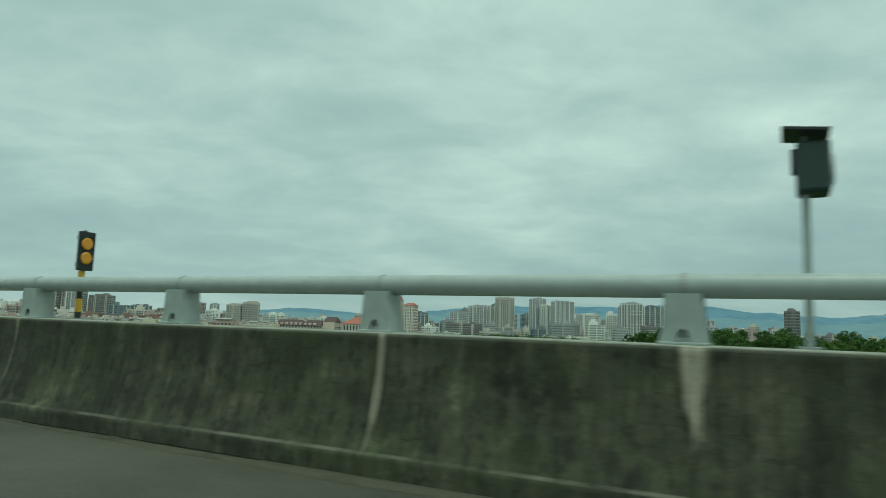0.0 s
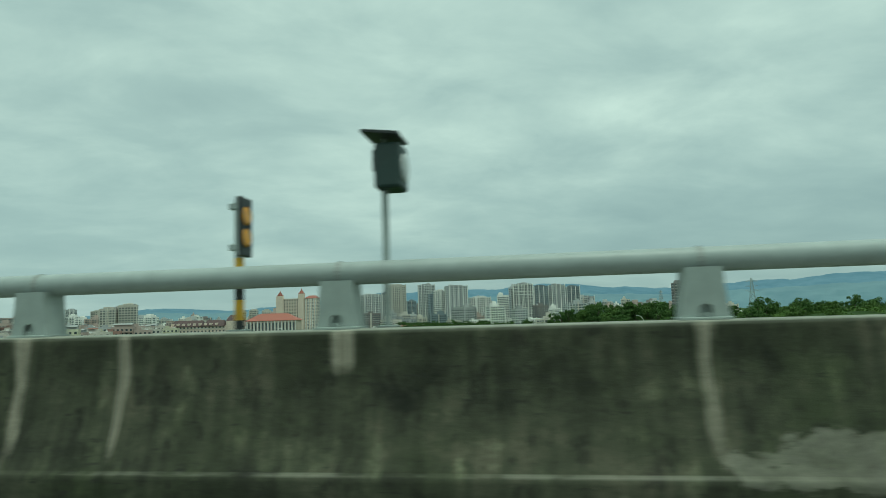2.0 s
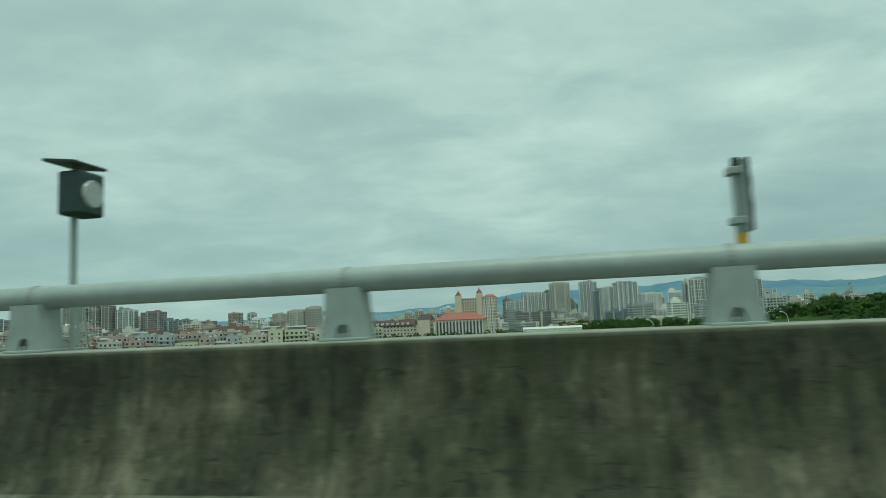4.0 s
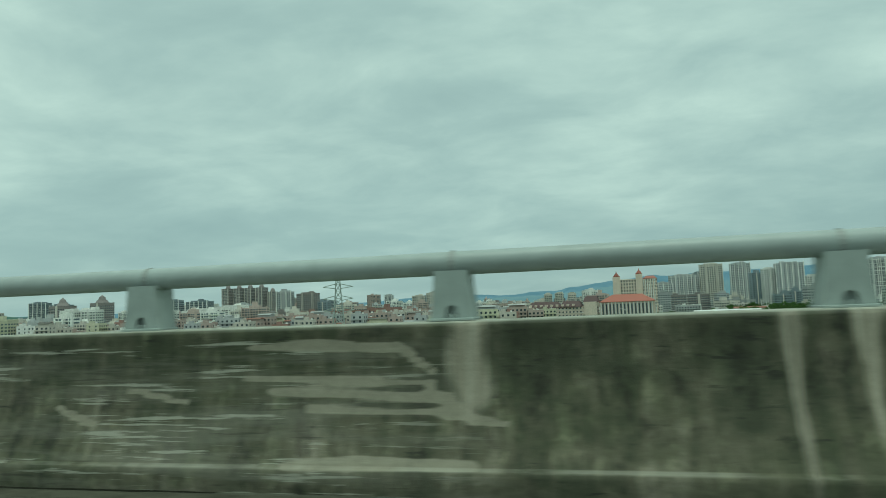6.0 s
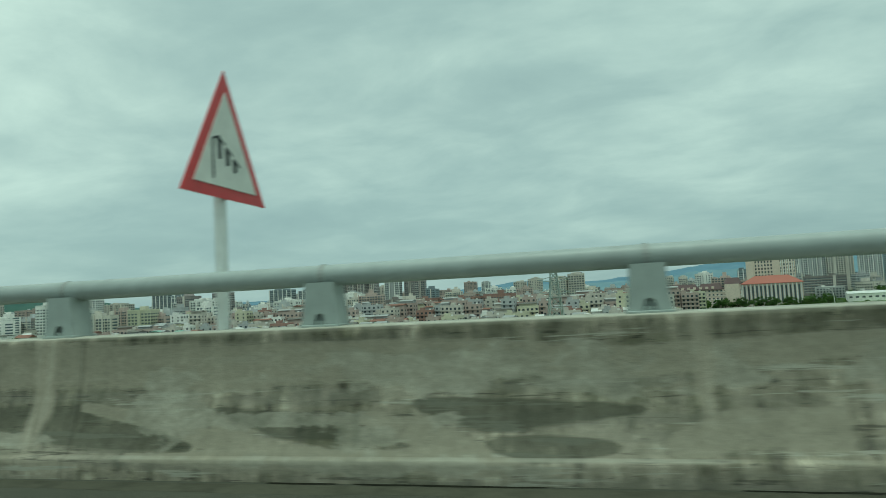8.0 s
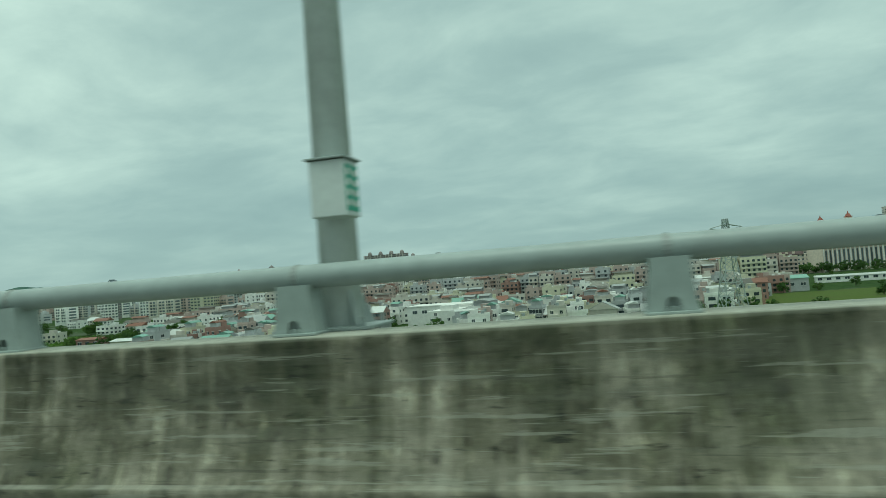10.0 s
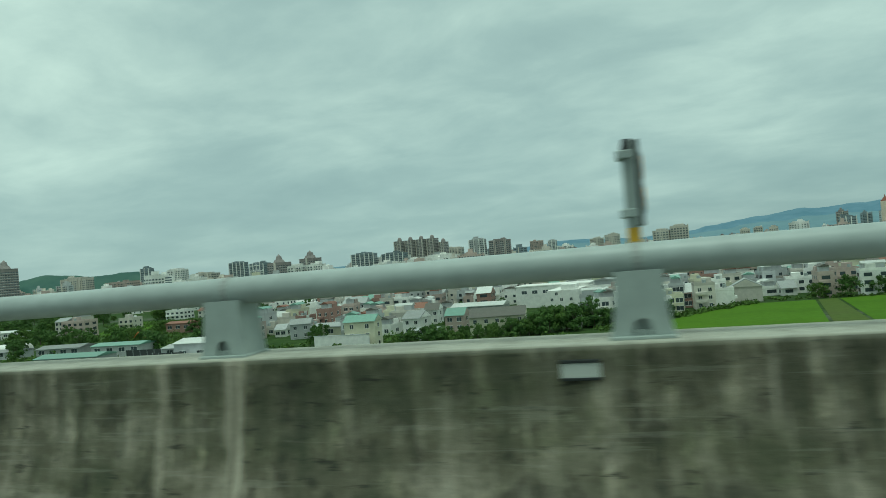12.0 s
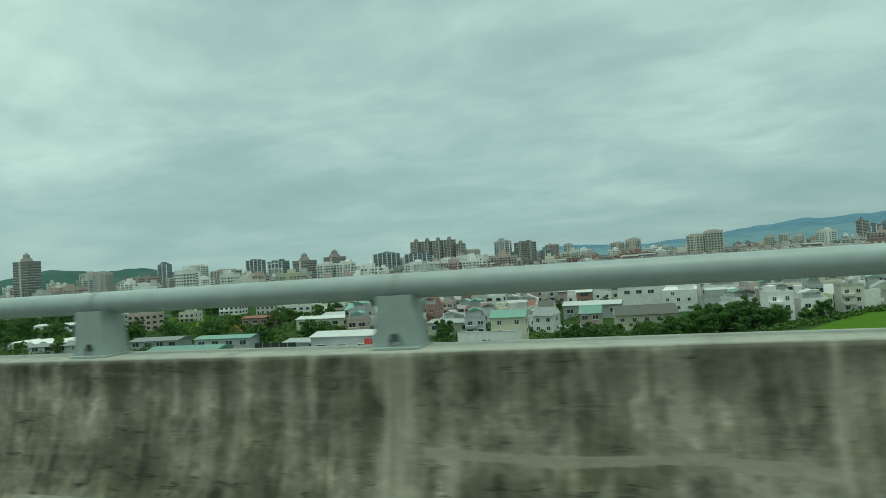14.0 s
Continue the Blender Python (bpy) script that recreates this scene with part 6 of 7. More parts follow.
tower(-978, 568, 24, 20, 62, "brown", 5, "landmark blocks", crown="peak", label="tall brown tower with a stepped crown")
for k in range(5):
    tower(-757 + 24 * k, 1303 + 5.0 * k, 20 if k < 4 else 13, 20, 76 if k < 4 else 66, "brown", -12, "joined brown domed towers", crown="dome", label="brown tower with a roof dome in a row of towers", bay=2.9, share=.5)
tower(-700, 780, 26, 22, 42, "brown", 0, "landmark blocks", crown="peak", label="brown twin tower block with a peaked roof")
for k, x in enumerate((-618, -594)):
    tower(x, 706 + 8 * k, 19, 16, 34, "white", 6, "landmark blocks", label="white twin apartment tower with balconies", ledge=.7)


def notched_block():
    """Dark office block with a white notched frame on its front."""
    ob = tower(-894, 987, 34, 20, 49, "dark", -6, "landmark blocks", label="dark office block with a white notched frame", share=.85, ledge=0)
    for x in range(5):
        bm = bmesh.new()
        block(bm, (-16 + 8 * x - .7, -11, 4), (-16 + 8 * x + .7, -9.9, 46 - (8 if x > 2 else 0)))
        part("frame_post", bm, FACADES["white"], ob, "white frame member")
    for z in (26, 36, 45):
        bm = bmesh.new()
        block(bm, (-16.6, -11.02, z), (16.6 - (8 if z > 40 else 0), -9.9, z + 1.3))
        part("frame_beam", bm, FACADES["white"], ob, "white frame member")


def grid_block():
    """White tower with an open square lattice over its front."""
    ob = tower(432, 1080, 32, 22, 66, "grey", -14, "landmark blocks", label="grey tower wrapped in a white square lattice", ledge=0)
    for k in range(8):
        bm = bmesh.new()
        block(bm, (-17 + 4.85 * k - .5, -13, 3), (-17 + 4.85 * k + .5, -11.8, 66), .05)
        part("lattice_post", bm, FACADES["white"], ob, "white lattice member")
    for k in range(12):
        bm = bmesh.new()
        block(bm, (-17.4, -12.9, 5 + 5.4 * k), (17.4, -11.9, 5.9 + 5.4 * k), .05)
        part("lattice_beam", bm, FACADES["white"], ob, "white lattice member")


notched_block()
grid_block()

# the rest of the town, row behind row
taken = []


def free(x, y, r):
    if any((x - a) ** 2 + (y - b) ** 2 < (r + c) ** 2 for a, b, c in taken):
        return False
    taken.append((x, y, r))
    return True


for x, y, r in ((-6, 652, 40), (50, 668, 30), (-20, 590, 45), (60, 600, 45), (20, 560, 30), (72, 800, 30), (-712, 1315, 55), (-350, 840, 30), (-290, 840, 40), (-965, 741, 32), (-877, 824, 28), (-600, 712, 26), (-480, 740, 40), (-700, 780, 16), (-685, 838, 16)):
    taken.append((x, y, r))

class Joined:
    """Collects boxes and roofs of uncounted far buildings into one mesh."""

    def __init__(self, mats):
        self.mats, self.verts, self.faces, self.kinds = mats, [], [], []

    def place(self, x, y, turn):
        self.x, self.y, self.c, self.s = x, y, math.cos(radians(turn)), math.sin(radians(turn))

    def solid(self, pts, faces, kind):
        i = len(self.verts)
        self.verts.extend((self.x + px * self.c - py * self.s, self.y + px * self.s + py * self.c, pz) for px, py, pz in pts)
        self.faces.extend(tuple(i + k for k in f) for f in faces)
        self.kinds.extend([kind] * len(faces))

    def box(self, a, b, kind):
        self.solid([(x, y, z) for x in (a[0], b[0]) for y in (a[1], b[1]) for z in (a[2], b[2])],
                   ((0, 1, 3, 2), (4, 6, 7, 5), (0, 4, 5, 1), (2, 3, 7, 6), (1, 5, 7, 3), (0, 2, 6, 4)), kind)

    def gable(self, w, d, z, rise, kind):
        a, b = w / 2, d / 2
        self.solid([(-a, -b, z), (a, -b, z), (a, b, z), (-a, b, z), (-a, 0, z + rise), (a, 0, z + rise)], ((0, 1, 5, 4), (2, 3, 4, 5), (1, 2, 5), (3, 0, 4), (0, 3, 2, 1)), kind)

    def finish(self, name, label, category):
        me = bpy.data.meshes.new(name)
        me.from_pydata(self.verts, [], self.faces)
        me.polygons.foreach_set("material_index", self.kinds)
        for m in self.mats:
            me.materials.append(m)
        tagged(part_mesh(name, me, None), label, category, kind="stuff")


WALLS = ("white", "grey", "beige", "white", "pink", "yellow", "brick", "white")
LIDS = ("grey", "green", "rust", "white", "slate", "grey")
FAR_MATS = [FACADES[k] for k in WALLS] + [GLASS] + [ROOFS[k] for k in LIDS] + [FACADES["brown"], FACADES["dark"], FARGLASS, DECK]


def joined_house(j, x, y, w, d, floors, turn, wall, style, lid):
    j.place(x, y, turn)
    h = floors * 2.75 + .3
    j.box((-w / 2, -d / 2, -.3), (w / 2, d / 2, h), wall)
    n, m = max(1, int(w / 2.8)), max(1, int(d / 4))
    for f in range(floors):
        z = f * 2.75 + .9
        for k in range(n):
            u = -w / 2 + w * (k + .5) / n
            j.box((u - .7, -d / 2 - .06, z), (u + .7, -d / 2 + .05, z + 1.4), 8)
        for k in range(m):
            u = -d / 2 + d * (k + .5) / m
            for side in (-1, 1):
                j.box((side * w / 2 - .06, u - .6, z), (side * w / 2 + .06, u + .6, z + 1.2), 8)
        if f and style != "gable":
            j.box((-w / 2, -d / 2 - 1.1, f * 2.75 - .15), (w / 2 - .4, -d / 2 + .05, f * 2.75 + .1), wall)
            j.box((-w / 2, -d / 2 - 1.1, f * 2.75 + .1), (w / 2 - .4, -d / 2 - 1.0, f * 2.75 + .85), wall)
    if style == "gable":
        j.gable(w + .8, d + 1.0, h - .1, d * .24, 9 + lid)
        return
    for a, b in (((-w / 2, -d / 2, h), (w / 2, -d / 2 + .2, h + .9)), ((-w / 2, d / 2 - .2, h), (w / 2, d / 2, h + .9)), ((-w / 2, -d / 2 + .2, h), (-w / 2 + .2, d / 2 - .2, h + .9)), ((w / 2 - .2, -d / 2 + .2, h), (w / 2, d / 2 - .2, h + .9))):
        j.box(a, b, wall)
    j.box((-w / 2 + .2, -d / 2 + .2, h - .1), (w / 2 - .2, d / 2 - .2, h + .06), 18)
    j.box((-w * .4, d * .02, h - .1), (-w * .4 + 3, d * .38, h + 2.6), wall)
    j.box((w * .15, d * .1, h + .2), (w * .15 + 1.2, d * .1 + 1.2, h + 1.7), 3)
    if style == "shed":
        j.box((-w * .38, -d * .3, h - .05), (w * .42, d * .4, h + 2.3), 1 if lid % 2 else wall)
        j.gable(w * .92, d * .84, h + 2.3, 1.0, 9 + lid)


def joined_block(j, x, y, w, d, h, turn, wall):
    j.place(x, y, turn)
    j.box((-w / 2, -d / 2, -.4), (w / 2, d / 2, h), wall)
    trim = 2 if wall in (1, 15, 16) else wall
    j.box((-w / 2 + .4, -d / 2 + .4, h - .1), (w / 2 - .4, d / 2 - .4, h + .06), 18)
    n = max(3, int(w / 3.4))
    for f in range(1, int(h / 3.2)):
        z = f * 3.2 + .8
        for k in range(n):
            u = -w / 2 + w * (k + .5) / n
            half = w / n * (.36 if wall != 16 else .44)
            j.box((u - half, -d / 2 - .06, z), (u + half, -d / 2 + .05, z + 1.7), 17 if k % 3 else 8)
        for side in (-1, 1):
            j.box((side * w / 2 - .06, -d * .3, z), (side * w / 2 + .06, d * .3, z + 1.6), 17)
        if wall != 16:
            j.box((-w / 2 - .2, -d / 2 - .9, z - .75), (w / 2 + .2, -d / 2 + .05, z - .1), trim)
    for k in range(max(2, int(w / 9)) + 1):
        u = -w / 2 + w * k / max(2, int(w / 9))
        j.box((u - .6, -d / 2 - 1.1, -.3), (u + .6, -d / 2 + .05, h + dice.choice((0, 1.2, 2.4))), trim if k % 2 else wall)
    u = w * dice.uniform(-.2, .2)
    j.box((u - w * .22, -d * .3, h - .1), (u + w * .22, d * .3, h + dice.uniform(2.5, 5)), wall)
    j.box((u - w * .1, -d * .2, h - .1), (u + w * .08, d * .15, h + dice.uniform(4, 8)), wall)


far_town = Joined(FAR_MATS)
built = 0
for k in range(34):          # slim towers behind the woods
    b, r = radians(-1 - 24 * k / 33 + dice.uniform(-.5, .5)), dice.uniform(1150, 1750)
    x, y = 120 - r * math.sin(b), r * math.cos(b)
    if free(x, y, 12):
        joined_block(far_town, x, y, dice.uniform(12, 24), dice.uniform(11, 14), dice.uniform(32, 62) * (1 if k < 24 else .7), dice.uniform(-20, 20), dice.choice((0, 1, 2, 16, 0, 1, 15)))
for _ in range(620):
    b, r = radians(dice.uniform(-38, 64)), dice.uniform(860, 2000)
    x, y = -40 - r * math.sin(b), r * math.cos(b)
    if y < 480 or not free(x, y, 14):
        continue
    h = dice.choice((14, 18, 22, 26, 30, 36)) * (1.0 if x < -250 else .8)
    w, d, turn = dice.uniform(14, 36), dice.uniform(11, 16), dice.uniform(-25, 25)
    if r < 1150 and built < 70:
        built += 1
        tower(x, y, w, d, h, dice.choice(("white", "beige", "beige", "grey", "pink", "grey", "brown")), turn, "mid-rise blocks")
    else:
        joined_block(far_town, x, y, w, d, h, turn, dice.choice((0, 2, 2, 1, 3, 4, 4, 15, 16, 1, 0)))
for _ in range(130):
    x, y = dice.uniform(-1050, -330), dice.uniform(520, 900)
    if free(x, y, 12):
        joined_block(far_town, x, y, dice.uniform(14, 30), dice.uniform(11, 14), dice.choice((12, 15, 18, 22, 26)), dice.uniform(-25, 25), dice.choice((0, 2, 2, 1, 4, 1)))
far_town.finish("distant_town", "pale mid-rise apartment blocks of the distant town", "buildings")

# houses close to the road
house(-222.5, 167, 10, 6.5, 3, "yellow", 8, "gable", "green", "houses near the road", "pale yellow house with a green sheet roof behind a white wall")
house(-187, 194, 18, 9, 2, "yellow", 12, "gable", "slate", "houses near the road", "cream gabled hall with a dark tiled roof")
factory = root("factory_house", Matrix.Translation((-188.5, 289, 0)) @ Matrix.Rotation(radians(0), 4, "Z"), "large plain white flat-roofed factory house with few windows", "house", "houses near the road")
bm = bmesh.new()
block(bm, (-17, -8, -.4), (17, 8, 9.6))
part("body", bm, FACADES["white"], factory)
bm = bmesh.new()
block(bm, (-17.2, -8.2, 9.5), (17.2, 8.2, 10.1), .1)
part("roof_edge", bm, FACADES["white"], factory)
bm = bmesh.new()
block(bm, (3, -31, -.4), (16, -8.0, 8.6))
part("front_wing", bm, FACADES["white"], factory)
bm = bmesh.new()
block(bm, (9, -30, 8.5), (15, -22, 10.8))
part("stair_head", bm, FACADES["white"], factory)
for x, z in ((5, 1.4), (9, 1.4), (13, 1.4), (5, 4.6), (9, 4.6), (13, 4.6), (7, 7.0)):
    p = part_mesh("window", WINDOWS[2], None, factory)
    p.matrix_local = Matrix.Translation((x, -31, z - .4))
for x in (-13, -8, -3):
    p = part_mesh("window", WINDOWS[1], None, factory)
    p.matrix_local = Matrix.Translation((x, -8, 6.4))
house(-163, 272, 13, 14, 3, "white", -4, "shed", "grey", "houses near the road")
house(-445.5, 247, 15, 10, 3, "pink", 6, "flat", "grey", "houses near the road", "pinkish three-storey house alone among trees")
house(-393, 311, 21, 11, 2, "white", 6, "flat", "grey", "houses near the road", "long white flat-roofed house")
house(-371, 313, 20, 11, 2, "white", 6, "flat", "grey", "houses near the road", "long white flat-roofed house")
house(-469, 345, 15, 11, 2, "white", 6, "flat", "grey", "houses near the road", "small white house beside a field")
house(-130, 280, 9, 10, 3, "grey", 6, "flat", "green", "houses near the road", "greenish grey three-storey row house")
house(-121, 304, 11, 10, 3, "brick", 6, "shed", "grey", "houses near the road", "red tiled row house with a roof shed")
house(-119, 279, 9, 9, 2, "yellow", 6, "flat", "grey", "houses near the road", "pale yellow house at the edge of the paddy")
for x, y, r in ((-222, 168, 11), (-192, 194, 9), (-182, 196, 9), (-197, 287, 14), (-180, 287, 14), (-179, 266, 11), (-163, 272, 9), (-446, 247, 9), (-393, 311, 12), (-371, 313, 12), (-469, 345, 10), (-130, 280, 5), (-121, 304, 6), (-119, 279, 5), (-211, 246, 14), (-215, 250, 10), (-324, 233, 16), (-264, 145, 14), (-374, 250, 9)):
    taken.append((x, y, r))
low_town = Joined(FAR_MATS)
for row in range(27):
    y0 = 240 + 12.4 * row
    x = -440 + dice.uniform(0, 8)
    while x < -62 + row * 2:
        w = dice.uniform(4.5, 8.0) if row < 10 else dice.uniform(6, 15)
        x += w / 2
        y = y0 + dice.uniform(-5, 5) + (x + 150) * .12
        gap = dice.random() < .26
        if not gap and not (x < -330 and y < 330) and not (-150 < x and y < min(262, 210 + (x + 140) * 1.6)) and not (-232 < x < -166 and y < 276) and all((x - a) ** 2 + (y - b) ** 2 > (c + 4) ** 2 for a, b, c in taken):
            floors, d, turn = dice.choice((1, 2, 2, 2, 3, 3, 3)), dice.uniform(8, 11), 7 + dice.choice((0, 0, 90, 0)) + dice.uniform(-9, 9)
            wall, style, lid = dice.choice((0, 0, 1, 0, 3, 2, 2, 1, 4, 0, 5, 6, 4)), dice.choice(("flat", "shed", "shed", "flat", "gable")), dice.randrange(6)
            if y > 360:
                floors = dice.choice((2, 3, 3, 4, 4)) if y < 420 else dice.choice((3, 4, 5, 6, 6, 7))
                wall, style, lid = dice.choice((0, 2, 2, 1, 4, 4, 2, 6, 4, 5)), dice.choice(("flat", "flat", "flat", "shed")), dice.choice((0, 2, 4, 5))
            if row < 5 and x > -330:
                house(x, y, w, d, floors, WALLS[wall], turn, style, LIDS[lid], "houses beside the paddies")
            else:
                joined_house(low_town, x, y, w, d, floors, turn, wall, style, lid)
        x += w / 2 + (dice.uniform(4, 12) if gap else dice.uniform(.1, .6))
for _ in range(46):
    x, y = dice.uniform(-760, -330), dice.uniform(200, 520)
    if free(x, y, 12):
        joined_house(low_town, x, y, dice.uniform(8, 16), dice.uniform(8, 12), dice.choice((1, 2, 2, 3)), dice.uniform(-20, 30), dice.choice((0, 4, 2, 0)), dice.choice(("flat", "shed", "gable")), dice.randrange(6))
for _ in range(260):
    x, y = dice.uniform(-360, 30), dice.uniform(560, 860)
    if free(x, y, 7.5):
        joined_house(low_town, x, y, dice.uniform(8, 20), dice.uniform(9, 13), dice.choice((3, 4, 4, 5, 6)), dice.uniform(-15, 25), dice.choice((0, 4, 2, 1, 6, 4, 3, 4)), dice.choice(("flat", "shed", "flat")), dice.choice((0, 0, 4, 5)))
for _ in range(60):
    x, y = dice.uniform(90, 620), dice.uniform(800, 1060)
    if free(x, y, 13):
        joined_house(low_town, x, y, dice.uniform(14, 30), dice.uniform(10, 14), dice.choice((2, 3, 4)), dice.uniform(-20, 30), dice.choice((0, 1, 0, 2)), "flat", 0)
for _ in range(150):
    x, y = dice.uniform(-300, -158), dice.uniform(196, 244)
    if not (-214 < x < -166 and y > 204) and free(x, y, 5.6):
        house(x, y, dice.uniform(4.5, 9), dice.uniform(6, 9), dice.choice((1, 1, 2, 2, 2)), dice.choice(("white", "grey", "white", "beige", "white", "pink")), 7 + dice.uniform(-20, 20), dice.choice(("flat", "shed", "gable", "shed")), dice.choice(("grey", "grey", "slate", "white", "grey", "green")), "houses in the green belt")
for _ in range(70):
    x = dice.uniform(-160, -112)
    y = dice.uniform(212, 262)
    if y > 212 + (x + 140) * 1.6 and free(x, y, 4.6):
        house(x, y, dice.uniform(5, 8), dice.uniform(6, 8), dice.choice((2, 2, 3, 3)), dice.choice(("white", "white", "beige", "pink", "grey", "yellow")), 7 + dice.uniform(-12, 12), dice.choice(("flat", "shed", "flat")), dice.choice(("grey", "grey", "green", "white")), "houses beside the paddies")
low_town.finish("dense_town_houses", "close rows of white and grey low town houses", "houses")

# sheds, yard and small landmarks
for x, y, w, d, h, roof, facade, turn in ((-264, 146, 19, 10, 6.6, "white", "grey", 4), (-326, 169, 22, 8, 4.0, "green", "grey", 6), (-321, 145, 25, 9, 3.4, "green", "grey", 8), (-285, 158, 14, 8, 3.6, "grey", "grey", 0),
                                          (-324, 232, 27, 9, 4.6, "white", "yellow", 4), (-316, 238, 24, 9, 5.6, "white", "yellow", 4), (-374, 249, 15, 8, 4.6, "rust", "brick", 4), (-211, 246, 22, 11, 5.2, "white", "grey", 2), (-235, 240, 18, 10, 5.0, "grey", "grey", 8),
                                          (-360, 172, 20, 9, 3.4, "grey", "grey", 10), (-400, 168, 34, 8, 2.8, "grey", "grey", 14), (-206, 178, 8, 6, 3.6, "grey", "grey", 10), (-252, 200, 18, 9, 4.2, "grey", "yellow", -6), (-520, 255, 28, 9, 4.0, "white", "white", 10),
                                          (-64, 415, 24, 14, 10, "white", "white", 2), (-36, 402, 34, 14, 7, "green", "grey", 4), (30, 470, 70, 9, 3.5, "white", "white", -4),
                                          (-120, 430, 60, 12, 6, "white", "white", 3), (120, 512, 40, 10, 4, "white", "white", -6), (150, 690, 60, 16, 7, "white", "white", -6), (190, 760, 40, 14, 8, "rust", "beige", -6),
                                          (330, 640, 24, 12, 5, "white", "white", -12), (430, 900, 90, 20, 8, "white", "white", -10), (580, 960, 120, 24, 8, "white", "white", -10), (760, 1000, 120, 24, 8, "white", "white", -20)):
    long_shed(x, y, w, d, h, roof, facade, turn)


def greenhouse(x, y, turn):
    """One hooped growing tunnel under white film."""
    ob = root("greenhouse_tunnel", Matrix.Translation((x, y, 0)) @ Matrix.Rotation(radians(turn), 4, "Z"), "low white film growing tunnel with a rounded roof", "greenhouse", "growing tunnels")
    arch = [(3.2 * math.cos(a), 2.6 * math.sin(a) + .2) for a in np.linspace(0, math.pi, 13)]
    bm = bmesh.new()
    slab(bm, [(-3.2, -.2)] + [(-u, v) for u, v in arch] + [(3.2, -.2)], -9, 9)
    part("film", bm, FACADES["white"], ob)
    for y0 in (-9.05, -3, 3, 9.05):
        bm = bmesh.new()
        for (a, b), (c, d) in zip(arch, arch[1:]):
            rod(bm, (a, y0, b), (c, y0, d), .06, sides=5)
        part("hoop", bm, STEEL, ob)


for k in range(6):
    greenhouse(-456 + 6.8 * k, 186 + 1.2 * k, 6)


def yard_fence(x, y, w, h, turn, mat, label):
    ob = root("yard_fence", Matrix.Translation((x, y, 0)) @ Matrix.Rotation(radians(turn), 4, "Z"), label, "fence", "yard fences")
    n = max(3, int(w / 2.4))
    for k in range(n):
        bm = bmesh.new()
        block(bm, (-w / 2 + w * k / n + .03, -.05, .0), (-w / 2 + w * (k + 1) / n - .03, .05, h), .01)
        part("panel", bm, mat, ob)
    for k in range(n + 1):
        bm = bmesh.new()
        block(bm, (-w / 2 + w * k / n - .06, -.1, -.2), (-w / 2 + w * k / n + .06, .1, h + .1), .01)
        part("post", bm, STEEL, ob)


yard_fence(-285, 140, 14, 5.4, 2, BLACK, "tall black sheet fence round a yard")
yard_fence(-272, 137, 12, 4.6, 2, BLACK, "tall black sheet fence round a yard")
yard_fence(-254, 139, 2.4, 6.2, 4, SIGNRED, "narrow red panel at the end of a shed")


def yard_wall(x, y, w, h, turn):
    ob = root("yard_wall", Matrix.Translation((x, y, 0)) @ Matrix.Rotation(radians(turn), 4, "Z"), "plain white yard wall before the house", "wall")
    bm = bmesh.new()
    block(bm, (-w / 2, -.2, -.3), (w / 2, .2, h), .03)
    part("wall", bm, FACADES["white"], ob)
    bm = bmesh.new()
    block(bm, (-w / 2 - .1, -.3, h), (w / 2 + .1, .3, h + .15), .03)
    part("coping", bm, FACADES["grey"], ob)


yard_wall(-227, 161, 19, 4.8, 2)


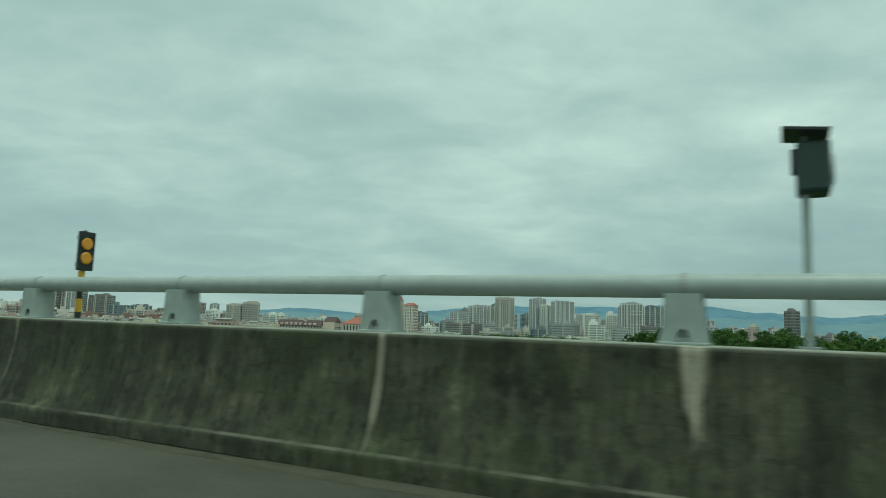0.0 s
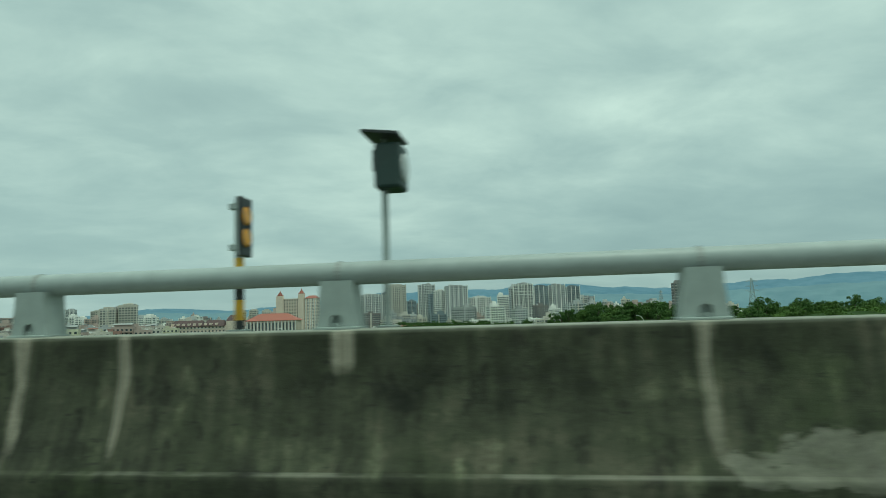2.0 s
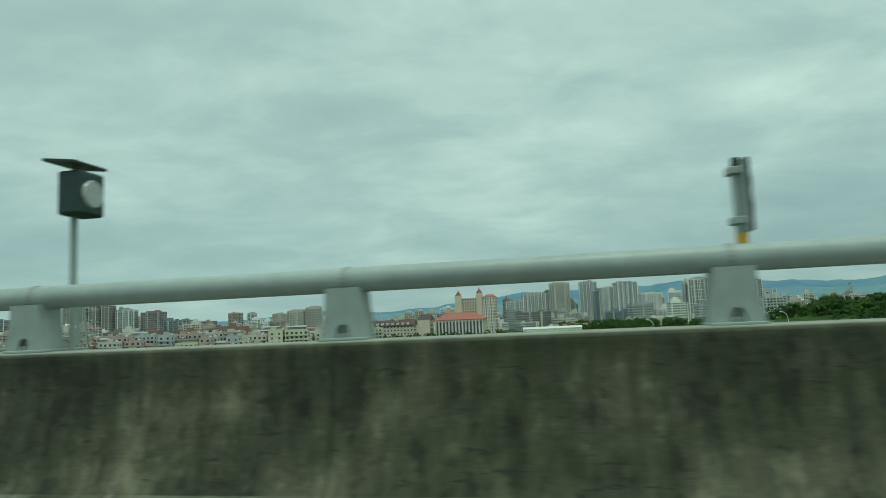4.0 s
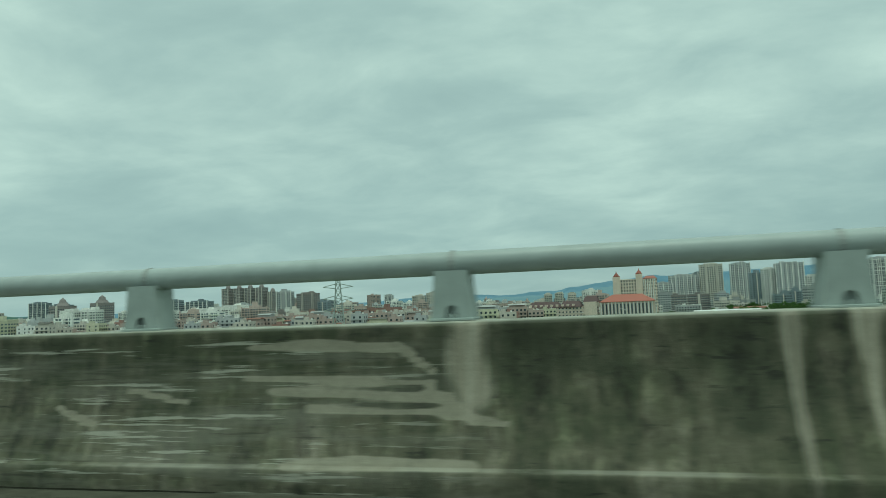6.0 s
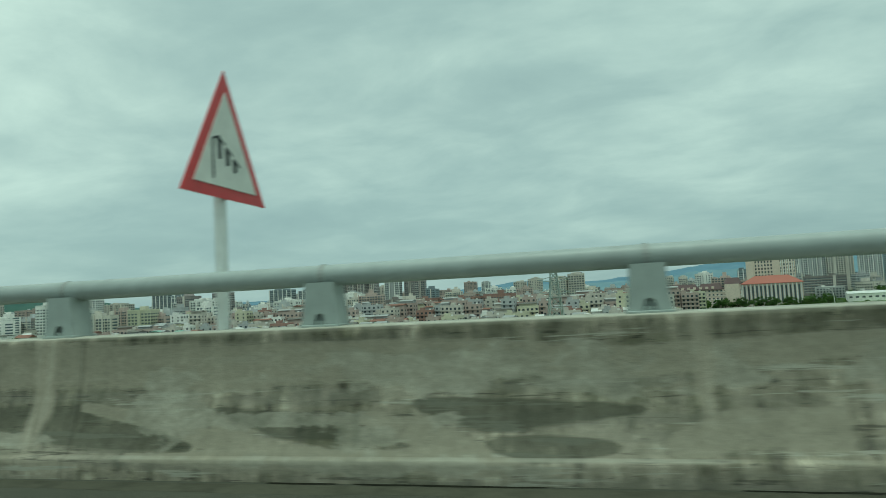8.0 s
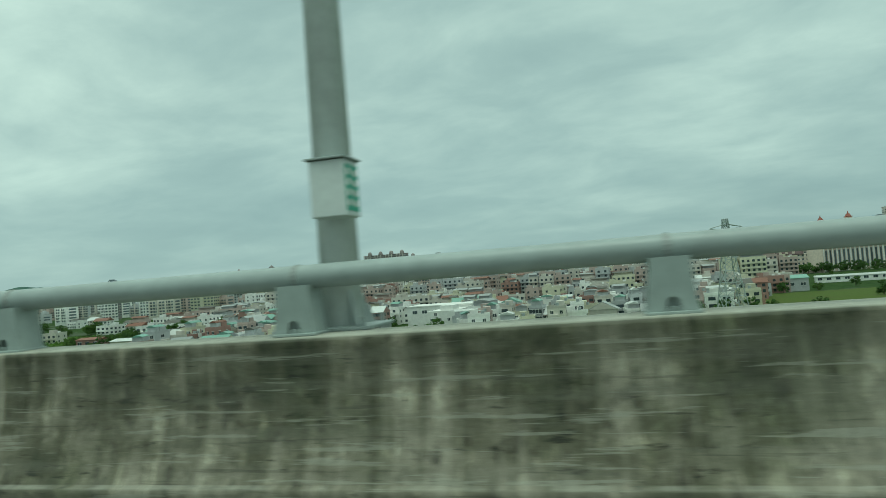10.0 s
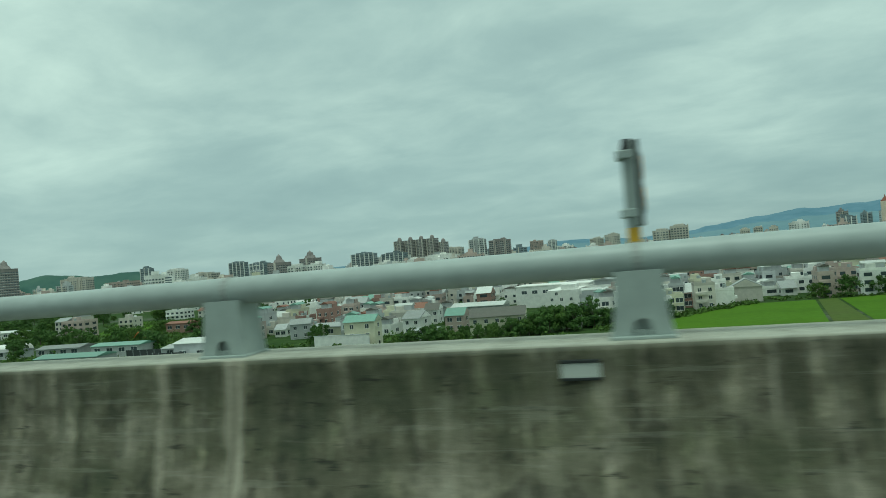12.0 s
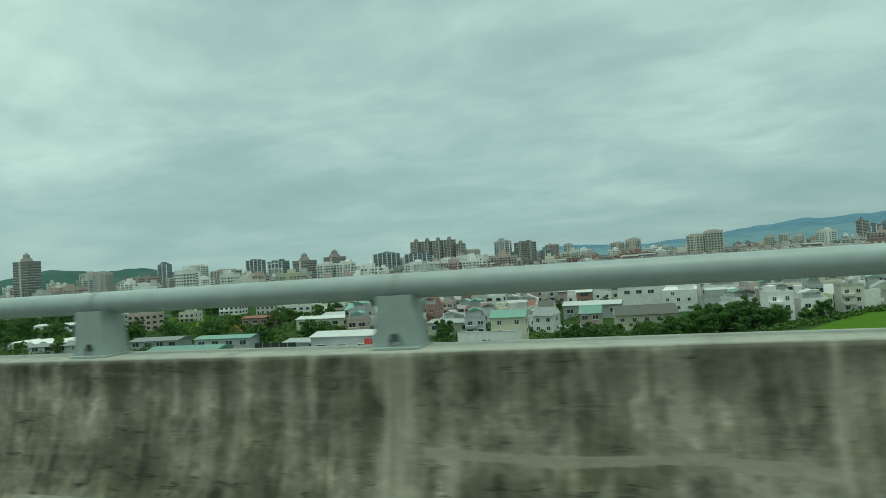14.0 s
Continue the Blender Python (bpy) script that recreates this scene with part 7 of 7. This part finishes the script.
def pylon(x, y, h, turn=0.0):
    """Lattice mast with three cross arms."""
    ob = root("power_pylon", Matrix.Translation((x, y, 0)) @ Matrix.Rotation(radians(turn), 4, "Z"), "grey steel lattice power pylon with cross arms", "pylon", "power pylons")
    wide = lambda z: h * (.11 * (1 - z / h) ** 1.3 + .018)
    corner = lambda k, z: (wide(z) * (1 if k in (0, 3) else -1), wide(z) * (1 if k < 2 else -1), z)
    thick = h * .005
    for k in range(4):
        bm = bmesh.new()
        for a, b in ((0, .35), (.35, .7), (.7, 1)):
            rod(bm, corner(k, a * h), corner(k, b * h), thick, sides=5)
        part("leg", bm, STEEL, ob)
    bm = bmesh.new()
    levels = [h * u for u in (0, .16, .3, .42, .53, .63, .72, .8, .87, .94, 1)]
    for a, b in zip(levels, levels[1:]):
        for k in range(4):
            rod(bm, corner(k, a), corner((k + 1) % 4, b), thick * .6, sides=4)
            rod(bm, corner((k + 1) % 4, a), corner(k, b), thick * .6, sides=4)
            rod(bm, corner(k, b), corner((k + 1) % 4, b), thick * .6, sides=4)
    part("bracing", bm, STEEL, ob)
    for u in (.68, .8, .92):
        bm = bmesh.new()
        for side in (-1, 1):
            tip = (side * h * .15, 0, u * h)
            for y0 in (-1, 1):
                rod(bm, (side * wide(u * h) * .8, y0 * wide(u * h), u * h - h * .02), tip, thick * .7, sides=4)
                rod(bm, (side * wide(u * h) * .8, y0 * wide(u * h), u * h + h * .03), tip, thick * .7, sides=4)
        tagged(part("cross_arm", bm, STEEL, ob), kind="stuff")


pylon(-64, 220, 35, 20)
pylon(352, 610, 26, 10)
pylon(760, 930, 62, -30)
pylon(900, 1500, 60, 20)


def far_lamp(x, y, h):
    ob = root("road_lamp", Matrix.Translation((x, y, 0)), "tall white curved street lamp on the lower road", "street lamp", "lamps on the lower road")
    pts = [(0, 0, 0), (0, 0, h * .7), (-.1, 0, h * .82), (-.5, 0, h * .92), (-1.4, 0, h * .98), (-2.6, 0, h)]
    part_mesh("pole", tube(pts, .13, 8), FACADES["white"], ob)
    bm = bmesh.new()
    block(bm, (-3.6, -.2, h - .08), (-2.5, .2, h + .1), .05)
    part("lamp_head", bm, FACADES["white"], ob)


for x, y in ((96, 300), (150, 290), (205, 285), (255, 262), (40, 330)):
    far_lamp(x, y, 19 if x < 160 else 20)


def excavator(x, y, turn):
    """Orange excavator with a raised arm in a yard."""
    ob = root("excavator", Matrix.Translation((x, y, 0)) @ Matrix.Rotation(radians(turn), 4, "Z"), "orange excavator with a long raised arm in a yard", "excavator")
    orange = plain("orange_paint", (0.45, 0.14, 0.03), 0.5, 0.0, 3.0, 0.3)
    for y0 in (-1.2, 1.2):
        bm = bmesh.new()
        block(bm, (-2, y0 - .35, 0), (2, y0 + .35, .9), .3)
        part("track", bm, BLACK, ob)
    bm = bmesh.new()
    block(bm, (-2, -1.2, .9), (1.2, 1.2, 2.3), .2)
    part("body", bm, orange, ob)
    bm = bmesh.new()
    block(bm, (.2, -1.1, 1.6), (1.6, .1, 3.2), .15)
    part("cab", bm, GLASS, ob)
    bm = bmesh.new()
    rod(bm, (1.2, .4, 2), (-4.5, .4, 6.6), .35, .25, 6)
    part("boom", bm, orange, ob)
    bm = bmesh.new()
    rod(bm, (-4.5, .4, 6.6), (-6.5, .4, 4.5), .22, .18, 6)
    part("stick", bm, orange, ob)


excavator(-333, 187, 10)
